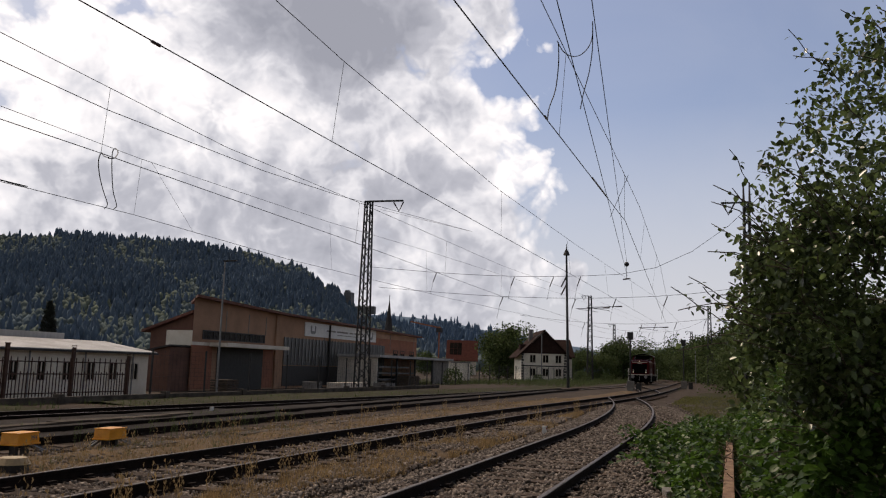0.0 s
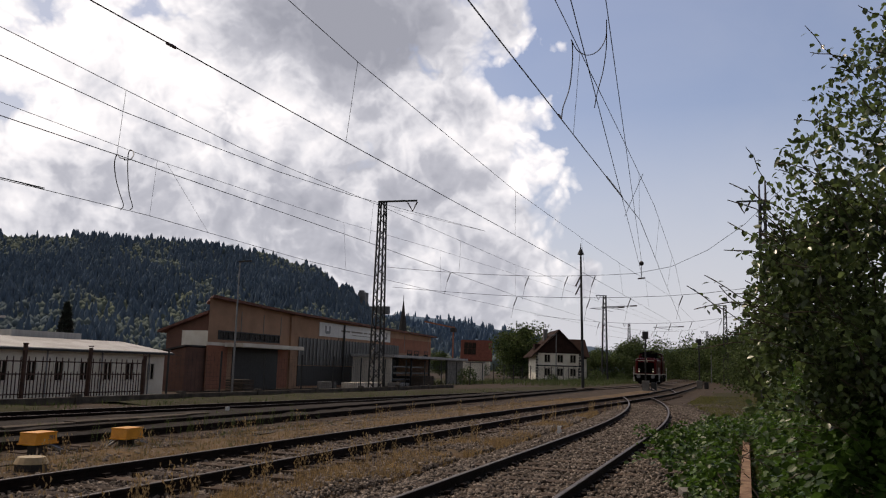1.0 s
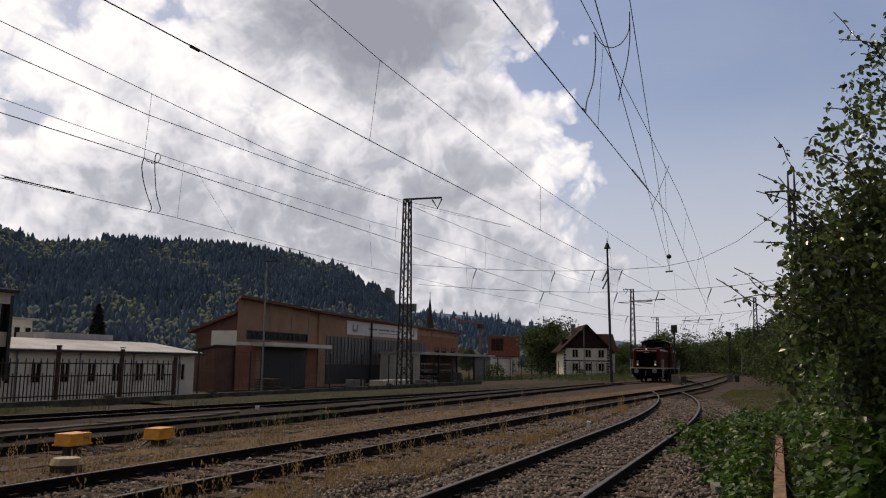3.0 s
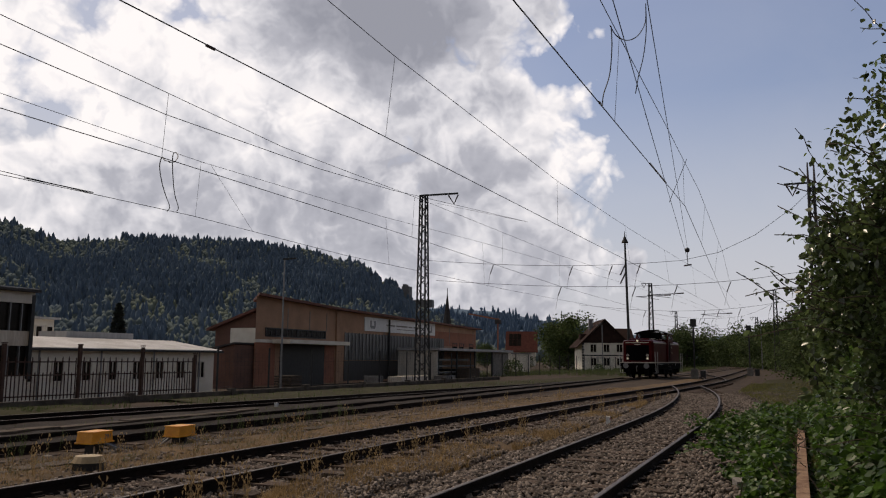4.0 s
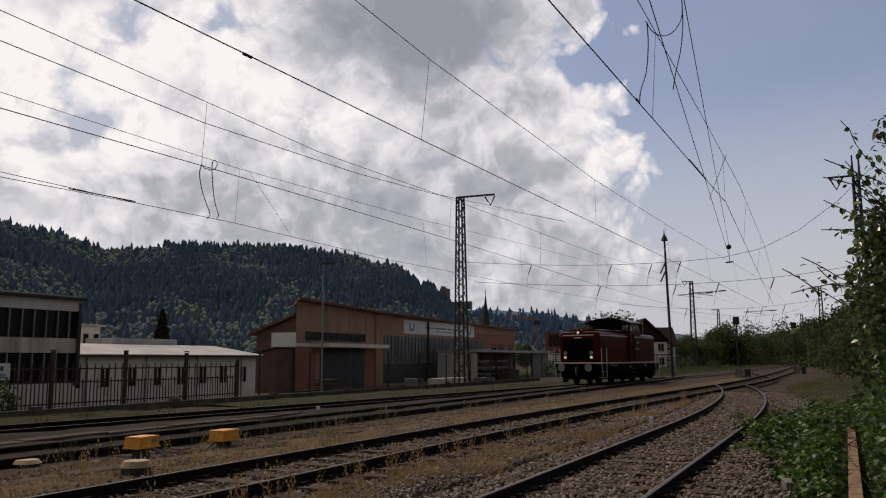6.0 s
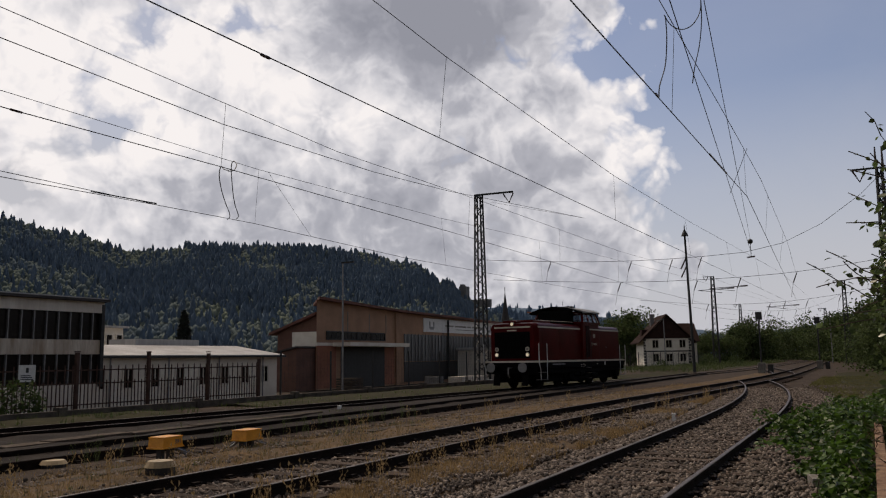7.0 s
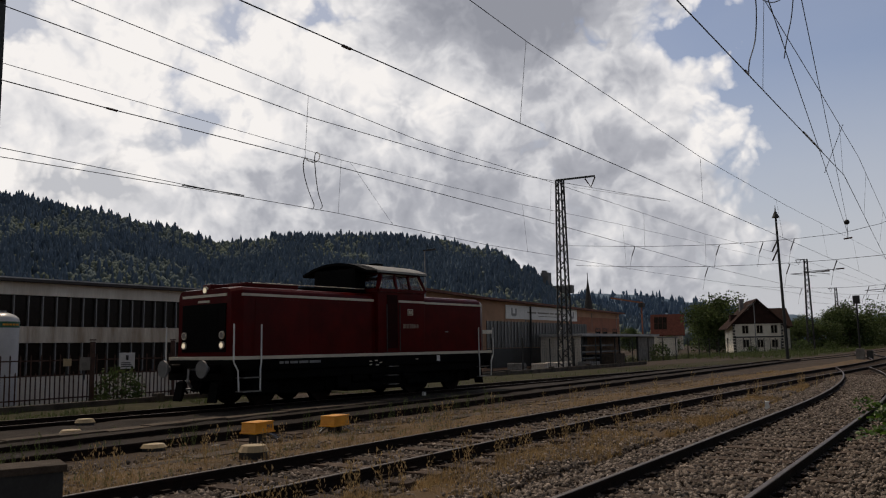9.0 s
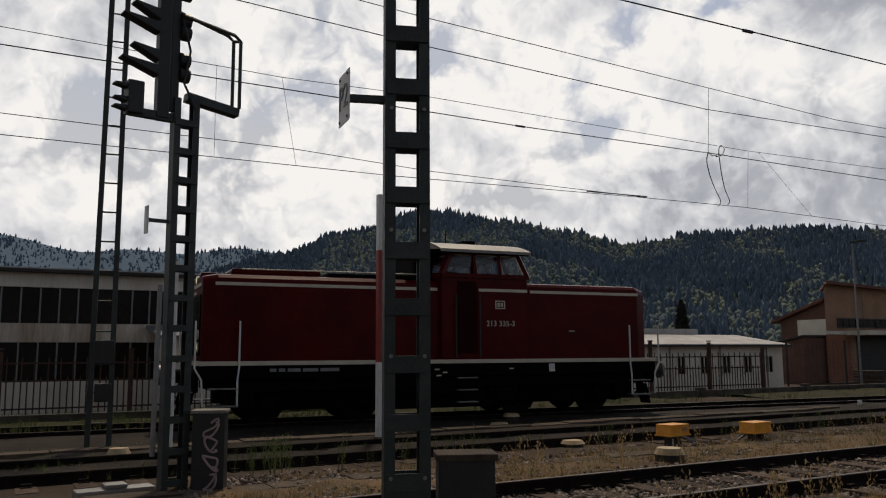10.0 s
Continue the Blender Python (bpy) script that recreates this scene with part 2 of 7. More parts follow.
M = dict(
    ground=mat("gravel_ground", (0.088, 0.066, 0.049), 0.95, 0, 0.35, 0.9, 22, 0.5, (0.048, 0.034, 0.025), spec=0.15),
    ballast=mat("ballast_stone", (0.31, 0.265, 0.23), 0.92, 0, 0.3, 14, 90, 0.4, (0.13, 0.105, 0.088), per=0.6, spec=0.2),
    rust=mat("rusty_rail", (0.020, 0.0115, 0.009), 0.85, 0.0, 0.3, 9, 80, 0.3, (0.009, 0.006, 0.005), spec=0.15),
    railhead=mat("worn_rail_head", (0.115, 0.088, 0.072), 0.5, 0.25, 0.2, 5, 70, 0.05, spec=0.35),
    sleeper=mat("weathered_sleeper", (0.125, 0.092, 0.072), 0.95, 0, 0.3, 7, 60, 0.4, (0.055, 0.040, 0.032), per=-0.35, spec=0.2),
    plank=mat("grey_wood", (0.12, 0.093, 0.072), 0.9, 0, 0.3, 6, 70, 0.4, per=-0.2, spec=0.2),
    brick=mat("brick_wall", (0.46, 0.275, 0.175), 0.9, 0, 0.22, 0.7, 14, 0.25, (0.34, 0.205, 0.13)),
    redbrick=mat("red_brick", (0.38, 0.155, 0.092), 0.9, 0, 0.22, 1.1, 14, 0.25, (0.27, 0.12, 0.075)),
    darkbrick=mat("dark_brown_brick", (0.19, 0.095, 0.068), 0.9, 0, 0.22, 1.1, 14, 0.25, (0.12, 0.064, 0.048)),
    white=mat("aged_white_paint", (0.82, 0.77, 0.68), 0.75, 0, 0.12, 1.2, 20, 0.1, (0.62, 0.56, 0.47), streak=True),
    stained=mat("rust_streaked_pale_paint", (0.72, 0.66, 0.56), 0.85, 0, 0.2, 2.2, 26, 0.15, (0.38, 0.29, 0.20), streak=True),
    cream=mat("cream_render", (0.86, 0.82, 0.72), 0.85, 0, 0.1, 0.9, 18, 0.1, (0.72, 0.66, 0.55)),
    roofdark=mat("dark_roof", (0.055, 0.05, 0.048), 0.8, 0, 0.25, 1.5, 20, 0.2),
    rooftile=mat("brown_roof_tiles", (0.050, 0.028, 0.023), 0.9, 0, 0.25, 1.5, 12, 0.4, (0.030, 0.018, 0.016), spec=0.08),
    redfascia=mat("weathered_red_roof_edge", (0.21, 0.085, 0.06), 0.8, 0, 0.25, 1.2, 14, 0.2, (0.12, 0.055, 0.042)),
    redtile=mat("red_roof_tiles", (0.13, 0.047, 0.037), 0.9, 0, 0.2, 1.5, 12, 0.4, spec=0.1),
    palesheet=mat("pale_roof_sheet", (0.52, 0.515, 0.51), 0.6, 0, 0.2, 0.8, 9, 0.1, (0.34, 0.33, 0.32), streak=True),
    darkglass=mat("dark_pane", (0.020, 0.015, 0.012), 0.25, 0, 0.3, 2.2, 9, 0.05, per=-0.3, spec=0.15),
    dirtypane=mat("dusty_glazing", (0.10, 0.10, 0.10), 0.35, 0, 0.3, 1.5, 12, 0.08, per=-0.35),
    metal=mat("dark_painted_steel", (0.045, 0.046, 0.045), 0.6, 0.3, 0.2, 5, 60, 0.1),
    mast=mat("grey_green_steel", (0.055, 0.065, 0.062), 0.55, 0.3, 0.25, 4, 60, 0.15),
    galv=mat("galvanised_steel", (0.28, 0.28, 0.28), 0.5, 0.6, 0.15, 4, 60, 0.1),
    fence=mat("rusty_fence_steel", (0.11, 0.058, 0.042), 0.75, 0.2, 0.3, 4, 50, 0.2),
    concrete=mat("old_concrete", (0.30, 0.28, 0.25), 0.92, 0, 0.25, 2, 35, 0.3, (0.18, 0.165, 0.145)),
    oldconcrete=mat("blackened_concrete", (0.125, 0.108, 0.092), 0.95, 0, 0.3, 2, 35, 0.3, (0.06, 0.052, 0.045), spec=0.2),
    wire=mat("wire_copper_dark", (0.035, 0.035, 0.036), 0.5, 0.6, 0.1, 3, 30, 0.0),
    porcelain=mat("brown_insulator", (0.06, 0.035, 0.03), 0.3, 0, 0.1, 8, 40, 0.0),
    locored=mat("deep_red_enamel", (0.095, 0.0032, 0.0036), 0.30, 0, 0.15, 1.2, 30, 0.03, (0.058, 0.0022, 0.0026), spec=0.09),
    locoblack=mat("black_frame_paint", (0.0045, 0.0042, 0.0042), 0.7, 0, 0.25, 3, 40, 0.1, spec=0.04),
    # cab red darkened to paint in the shade of the recessed doorway
    locodoor=mat("recess_shade_red", (0.026, 0.0018, 0.002), 0.5, 0, 0.2, 2, 30, 0.03, spec=0.05),
    locoroof=mat("grey_cab_roof", (0.28, 0.27, 0.25), 0.5, 0.1, 0.15, 2, 30, 0.05),
    cream_line=mat("cream_stripe", (0.68, 0.62, 0.50), 0.5, 0, 0.1, 3, 40, 0.0),
    steel=mat("bare_steel", (0.32, 0.31, 0.30), 0.4, 0.8, 0.2, 6, 50, 0.05),
    yellow=mat("yellow_cover", (0.90, 0.40, 0.02), 0.45, 0, 0.10, 4, 40, 0.05, (0.72, 0.29, 0.015)),
    buff=mat("buff_plastic", (0.50, 0.38, 0.22), 0.6, 0, 0.12, 5, 40, 0.05),
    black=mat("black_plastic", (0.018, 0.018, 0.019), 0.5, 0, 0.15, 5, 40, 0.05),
    signwhite=mat("white_sign_face", (0.78, 0.78, 0.76), 0.5, 0, 0.1, 5, 40, 0.0),
    signgrey=mat("grey_lettering", (0.16, 0.17, 0.18), 0.6, 0, 0.1, 5, 40, 0.0),
    red=mat("red_band", (0.34, 0.03, 0.022), 0.5, 0, 0.15, 5, 40, 0.05),
    leaf=mat("bush_leaf", (0.175, 0.235, 0.082), 0.30, 0, 0.3, 3, 30, 0.0, (0.050, 0.078, 0.026), per=0.65, thin=0.42, spec=0.55),
    vine=mat("vine_leaf", (0.095, 0.175, 0.028), 0.45, 0, 0.3, 3, 30, 0.0, (0.036, 0.078, 0.012), per=0.6, thin=0.4, spec=0.35),
    bark=mat("bark", (0.10, 0.075, 0.055), 0.9, 0, 0.3, 9, 50, 0.4),
    drygrass=mat("dry_grass", (0.52, 0.365, 0.17), 0.8, 0, 0.3, 2, 20, 0.0, (0.30, 0.21, 0.10), per=0.4, thin=0.2),
    greengrass=mat("green_weed", (0.13, 0.17, 0.05), 0.7, 0, 0.3, 2, 20, 0.0, (0.075, 0.105, 0.03), per=0.4, thin=0.2),
    verge=mat("yellowish_moss_grass", (0.24, 0.23, 0.065), 0.8, 0, 0.3, 2, 20, 0.0, (0.13, 0.14, 0.04), per=0.4, thin=0.2),
    straw=mat("straw_soil", (0.19, 0.125, 0.066), 0.95, 0, 0.35, 1.6, 30, 0.4, (0.095, 0.066, 0.038), spec=0.2),
    oily=mat("oily_dark_ballast", (0.045, 0.036, 0.030), 0.95, 0, 0.35, 1.2, 26, 0.5, (0.020, 0.016, 0.014), spec=0.15),
    turf=mat("mossy_turf", (0.062, 0.060, 0.027), 0.95, 0, 0.35, 1.6, 30, 0.4, (0.038, 0.035, 0.019), spec=0.1),
    # distance haze is mixed into these spruce and broadleaf base colours
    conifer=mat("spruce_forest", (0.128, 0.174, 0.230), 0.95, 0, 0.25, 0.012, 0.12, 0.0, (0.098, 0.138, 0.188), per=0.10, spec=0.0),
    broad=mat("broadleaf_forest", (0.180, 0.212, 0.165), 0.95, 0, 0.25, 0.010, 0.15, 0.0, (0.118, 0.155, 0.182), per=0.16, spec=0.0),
    # far slopes: the blue of aerial haze is painted into the base colour
    farhill=mat("haze_tinted_hill", (0.14, 0.20, 0.275), 0.95, 0, 0.1, 0.004, 0.05, 0.0, (0.12, 0.175, 0.245), spec=0.02),
    fararbor=mat("haze_tinted_far_forest", (0.125, 0.180, 0.255), 0.95, 0, 0.2, 0.01, 0.3, 0.0, (0.105, 0.155, 0.225), per=0.08, spec=0.02),
    hazehill=mat("haze_tinted_wooded_hill", (0.115, 0.165, 0.228), 0.95, 0, 0.10, 0.006, 0.05, 0.0, (0.10, 0.148, 0.208), per=0.03, spec=0.02),
    darkfir=mat("dark_fir", (0.028, 0.040, 0.032), 0.8, 0, 0.3, 3, 20, 0.0, (0.015, 0.024, 0.018), per=0.4),
    # floor colour lifted to pale blue as haze between the trees
    hillsoil=mat("haze_tinted_floor", (0.12, 0.16, 0.21), 0.95, 0, 0.2, 0.01, 0.2, 0.0, spec=0.0),
    tree=mat("tree_foliage", (0.115, 0.155, 0.052), 0.7, 0, 0.3, 0.5, 6, 0.0, (0.045, 0.072, 0.028), per=0.5, thin=0.35, spec=0.2),
    stonewall=mat("ruin_stone", (0.24, 0.235, 0.235), 0.95, 0, 0.2, 0.1, 1, 0.1),
    lamp_on=glow("headlight_glass", (1.0, 0.84, 0.58), 0.45),
    lamp_off=mat("lamp_glass", (0.35, 0.33, 0.30), 0.12, 0.2, 0.1, 9, 40, 0.0),
    cabglass=glass("cab_window", (0.40, 0.44, 0.48), 0.04, 0.16),
    whitecar=mat("white_vehicle_paint", (0.62, 0.63, 0.64), 0.35, 0, 0.08, 2, 30, 0.0),
    green=mat("green_band", (0.02, 0.13, 0.07), 0.4, 0, 0.1, 4, 30, 0.0),
    graffiti=mat("pale_spray_paint", (0.46, 0.34, 0.34), 0.7, 0, 0.2, 6, 40, 0.0),
)


# ---- mesh helpers ----
def mesh_ob(name, bm, material, parent=None, label="", smooth=False):
    me = bpy.data.meshes.new(name)
    bmesh.ops.recalc_face_normals(bm, faces=bm.faces)
    bm.to_mesh(me)
    bm.free()
    for m in (material if isinstance(material, (list, tuple)) else [material]):
        me.materials.append(m)
    if smooth:
        me.polygons.foreach_set("use_smooth", [True] * len(me.polygons))
    ob = new(name, me)
    if parent is not None:
        ob.parent = parent
    if label:
        tagged(ob, label)
    return ob


def part(name, bm, material, parent, label="", smooth=False):
    """Link a bmesh as one mesh object under a thing or under a part."""
    return mesh_ob(name, bm, material, parent, label, smooth)


def thing(name, at=(0, 0, 0), rz=0.0, label="", category="", group="", kind=""):
    ob = new(name)
    ob.empty_display_size = 0.2
    ob.matrix_basis = pose(*at, 0, 0, rz)
    return tagged(ob, label, category, group, kind)


def box(bm, lo, hi, bevel=0.0, mi=0):
    lo, hi = Vector(lo), Vector(hi)
    r = bmesh.ops.create_cube(bm, size=1.0, matrix=Matrix.Translation((lo + hi) / 2) @ Matrix.Diagonal((*(hi - lo), 1)))
    fs = {f for v in r["verts"] for f in v.link_faces}
    for f in fs:
        f.material_index = mi
    if bevel:
        es = list({e for v in r["verts"] for e in v.link_edges})
        bmesh.ops.bevel(bm, geom=es, offset=bevel, segments=2, profile=0.7, affect="EDGES")
    return bm


def B(lo, hi, bevel=0.0):
    return box(bmesh.new(), lo, hi, bevel)


def rod(bm, a, b, r, n=8, r2=None):
    a, b = Vector(a), Vector(b)
    d = b - a
    q = d.to_track_quat("Z", "Y").to_matrix().to_4x4()
    bmesh.ops.create_cone(bm, cap_ends=True, segments=n, radius1=r, radius2=r if r2 is None else r2, depth=d.length,
                          matrix=Matrix.Translation((a + b) / 2) @ q)
    return bm


def bar(bm, a, b, w, h):
    """A rectangular bar from a to b."""
    a, b = Vector(a), Vector(b)
    d = b - a
    q = d.to_track_quat("Y", "Z").to_matrix().to_4x4()
    bmesh.ops.create_cube(bm, size=1.0, matrix=Matrix.Translation((a + b) / 2) @ q @ Matrix.Diagonal((w, d.length, h, 1)))
    return bm


def tube(bm, pts, r, n=5):
    """A round tube along points, in one piece."""
    pts = [Vector(p) for p in pts]
    rings = []
    for i, p in enumerate(pts):
        d = (pts[min(i + 1, len(pts) - 1)] - pts[max(i - 1, 0)]).normalized()
        q = d.to_track_quat("Z", "Y").to_matrix()
        if rings:
            u = q.inverted() @ (rings[-1][0].co - pts[i - 1])
            a0 = math.atan2(u.y, u.x)
        else:
            a0 = 0.0
        rings.append([bm.verts.new(p + q @ Vector((r * math.cos(a0 + k * math.tau / n), r * math.sin(a0 + k * math.tau / n), 0))) for k in range(n)])
    for a, b in zip(rings, rings[1:]):
        for k in range(n):
            bm.faces.new((a[k], a[(k + 1) % n], b[(k + 1) % n], b[k]))
    bm.faces.new(rings[0][::-1])
    bm.faces.new(rings[-1])
    return bm


def prism(bm, pts, lo, hi, axis=0):
    """Extrude an outline (pairs) along an axis from lo to hi. axis 0: pairs are (y, z); 1: (x, z); 2: (x, y)."""
    def at(p, k):
        q = list(p)
        q.insert(axis, k)
        return bm.verts.new(q)
    a, b = [at(p, lo) for p in pts], [at(p, hi) for p in pts]
    bm.faces.new(a)
    bm.faces.new(b[::-1])
    for i in range(len(pts)):
        j = (i + 1) % len(pts)
        bm.faces.new((a[i], b[i], b[j], a[j]))
    return bm


def sweep(bm, outline, pts):
    """Sweep an outline of (across, up) pairs along points; the across axis stays level."""
    rings = []
    for i, p in enumerate(pts):
        d = Vector(pts[min(i + 1, len(pts) - 1)]) - Vector(pts[max(i - 1, 0)])
        s = Vector((d.y, -d.x, 0)).normalized()
        rings.append([bm.verts.new(Vector(p) + s * u + Vector((0, 0, v))) for u, v in outline])
    n = len(outline)
    for a, b in zip(rings, rings[1:]):
        for i in range(n):
            bm.faces.new((a[i], a[(i + 1) % n], b[(i + 1) % n], b[i]))
    bm.faces.new(rings[0][::-1])
    bm.faces.new(rings[-1])
    return bm


def writing(text, size, material, parent, m, depth=0.004):
    """Letters of the built-in font, as a mesh."""
    cu = bpy.data.curves.new("lettering", "FONT")
    cu.body, cu.size, cu.extrude, cu.align_x, cu.align_y, cu.resolution_u = text, size, depth, "CENTER", "CENTER", 3
    tmp = bpy.data.objects.new("lettering", cu)
    scene.collection.objects.link(tmp)
    me = bpy.data.meshes.new_from_object(tmp.evaluated_get(bpy.context.evaluated_depsgraph_get()))
    bpy.data.objects.remove(tmp)
    me.materials.clear()
    me.materials.append(material)
    ob = new("lettering", me)
    ob.parent = parent
    ob.matrix_basis = m
    return ob


def scatter(name, verts, faces, mats4, material, label="", category="", kind="stuff", parent=None):
    """Many copies of one small shape joined in one mesh. mats4: array of n 4x4 matrices."""
    v = np.c_[np.array(verts, float), np.ones(len(verts))]
    allv = np.einsum("nij,kj->nki", mats4, v)[..., :3].reshape(-1, 3)
    n, k = len(mats4), len(verts)
    sizes = np.array([len(f) for f in faces])
    flat = np.concatenate([np.array(f) for f in faces])
    loops = (flat[None, :] + (np.arange(n) * k)[:, None]).ravel()
    starts = np.concatenate([[0], np.cumsum(np.tile(sizes, n))[:-1]])
    me = bpy.data.meshes.new(name)
    me.vertices.add(len(allv))
    me.vertices.foreach_set("co", allv.astype(np.float32).ravel())
    me.loops.add(len(loops))
    me.loops.foreach_set("vertex_index", loops.astype(np.int32))
    me.polygons.add(len(starts))
    me.polygons.foreach_set("loop_start", starts.astype(np.int32))
    if category == "forest":
        me.polygons.foreach_set("use_smooth", np.ones(len(starts), bool))
    me.update(calc_edges=True)
    me.materials.append(material)
    ob = new(name, me)
    if parent is not None:
        ob.parent = parent
    return tagged(ob, label, category, "", kind)


def mats_of(pos, scale, rot=None, up_bias=None, rng=np.random):
    """Random turns with given places (n,3) and sizes (n,) or (n,3)."""
    n = len(pos)
    if rot is None:
        q = rng.normal(size=(n, 4))
        q /= np.linalg.norm(q, axis=1)[:, None]
        w, x, y, z = q.T
        R = np.stack([np.stack([1 - 2 * (y * y + z * z), 2 * (x * y - z * w), 2 * (x * z + y * w)], -1),
                      np.stack([2 * (x * y + z * w), 1 - 2 * (x * x + z * z), 2 * (y * z - x * w)], -1),
                      np.stack([2 * (x * z - y * w), 2 * (y * z + x * w), 1 - 2 * (x * x + y * y)], -1)], 1)
    else:
        R = rot
    s = np.asarray(scale, float)
    if s.ndim == 1:
        s = np.repeat(s[:, None], 3, 1)
    m = np.zeros((n, 4, 4))
    m[:, :3, :3] = R * s[:, None, :]
    m[:, :3, 3] = pos
    m[:, 3, 3] = 1
    return m


def turn_z(a, lean=0.0, dirn=None):
    """Turn matrices about z by a, leaning by lean radians."""
    c, s = np.cos(a), np.sin(a)
    z, o = np.zeros_like(a), np.ones_like(a)
    Rz = np.stack([np.stack([c, -s, z], -1), np.stack([s, c, z], -1), np.stack([z, z, o], -1)], 1)
    cl, sl = np.cos(lean) * o, np.sin(lean) * o
    Rx = np.stack([np.stack([o, z, z], -1), np.stack([z, cl, -sl], -1), np.stack([z, sl, cl], -1)], 1)
    return Rz @ Rx


# ---- ground and tracks ----
def step(a, b, x):
    t = min(1.0, max(0.0, (x - a) / (b - a)))
    return t * t * (3 - 2 * t)


def line_a(y):
    return -2.6 - 0.0033 * max(0.0, y - 18) ** 2


def line_b(y):
    return -6.8 + 1.8 * step(12, 62, y) - 1.2 * step(70, 160, y)


def line_c(y):
    return -12.15


def line_d(y):
    if y < 67:
        return -19.2 + 0.1 * y
    u = min(33.0, y - 67)
    return -12.5 + 0.1 * u - 0.1 * u * u / 66


Z_C, Z_D = -0.07, -0.15                 # the far tracks lie a little lower


def ground_z(x, y):
    z = -0.235 + 0.02 * step(-10, -11, x) - 0.08 * step(-14.2, -15.5, x)
    z -= 0.40 * step(-25.5, -28, x)                     # the works yard lies lower
    z += 0.10 * step(-9.2, -8.6, x) * step(-9.8, -10.4, x)
    z += 0.18 * step(0.0, 2.5, x) * step(200, 20, y)
    return z


def build_ground():
    bm = bmesh.new()
    xs = [-3000, -1200, -500, -200, -100, -60, -40, -30, -26] + [-24 + 0.5 * i for i in range(60)] + [7, 9, 14, 30, 80, 300, 1200, 3000]
    ys = [-3000, -800, -200, -60, -20, -8] + [-4 + 1.0 * i for i in range(64)] + [62, 66, 72, 80, 95, 120, 160, 240, 400, 800, 1600, 3500]
    grid = [[bm.verts.new((x, y, ground_z(x, y) + (0.02 * noise.noise((x * 0.7, y * 0.7, 0)) if abs(x) < 25 and y < 60 else 0))) for x in xs] for y in ys]
    for a, b in zip(grid, grid[1:]):
        for i in range(len(xs) - 1):
            bm.faces.new((a[i], a[i + 1], b[i + 1], b[i]))
    tagged(mesh_ob("ground", bm, M["ground"], smooth=True), "brown gravelly railway ground reaching to the hills", "ground", kind="structure")
    # low banks of straw, soil and turf between the tracks
    def strip(name, x0, x1, y0, y1, material, label, h=0.07, fn=None):
        bm = bmesh.new()
        n, k = int((y1 - y0) / 0.7), 8
        rows = []
        for j in range(n + 1):
            y = y0 + (y1 - y0) * j / n
            a = x0(y) + 0.12 * noise.noise((y * 0.8, 1.7, x0(0)))
            b = x1(y) + 0.12 * noise.noise((y * 0.8, 9.2, x0(0)))
            row = []
            for i in range(k + 1):
                u = i / k
                x = a + (b - a) * u
                z = ground_z(x, y) - 0.03 + (h + 0.05 * noise.noise((x * 1.5, y * 1.5, 3))) * min(1, 4 * u, 4 * (1 - u))
                row.append(bm.verts.new((x, y, z)))
            rows.append(row)
        for p, q in zip(rows, rows[1:]):
            for i in range(k):
                bm.faces.new((p[i], p[i + 1], q[i + 1], q[i]))
        tagged(mesh_ob(name, bm, material, smooth=True), label, "ground", kind="structure")
    strip("ground_strip_1", lambda y: line_b(y) - 3.4, lambda y: line_b(y) - 1.25, -6, 70, M["straw"], "strip of dry straw-coloured soil between tracks", 0.12)
    strip("ground_strip_7", lambda y: line_d(y) - 1.7, lambda y: line_c(y) + 1.55, -8, 66, M["oily"], "dark oily gravel under the far tracks", 0.09)
    strip("ground_strip_2", lambda y: line_b(y) + 1.35, lambda y: (line_a(y) - 1.9), 2, 30, M["straw"], "strip of dry grass between two tracks", 0.10)
    strip("ground_strip_3", lambda y: -24.2, lambda y: line_d(y) - 1.3, -6, 20, M["turf"], "mossy green bank beside the fence", 0.12)
    strip("ground_strip_4", lambda y: line_a(min(y, 46)) + 2.9, lambda y: 3.0, 17, 75, M["turf"], "mossy verge beside the track", 0.12)
    strip("ground_strip_6", lambda y: line_d(y) - 45, lambda y: line_d(y) - 1.8, 100, 200, M["turf"], "rough grass before the village houses", 0.08)
    strip("ground_strip_5", lambda y: line_d(y) - 7.5, lambda y: line_d(y) - 2.2, 24, 120, M["turf"], "dry verge before the works fence", 0.10)


RAIL = [(-0.062, -0.155), (0.062, -0.155), (0.062, -0.140), (0.012, -0.122), (0.010, -0.045), (0.034, -0.036), (0.034, -0.006),
        (-0.034, -0.006), (-0.034, -0.036), (-0.010, -0.045), (-0.012, -0.122), (-0.062, -0.140)]
HEAD = [(-0.031, -0.010), (0.031, -0.010), (0.026, 0.0), (-0.026, 0.0)]


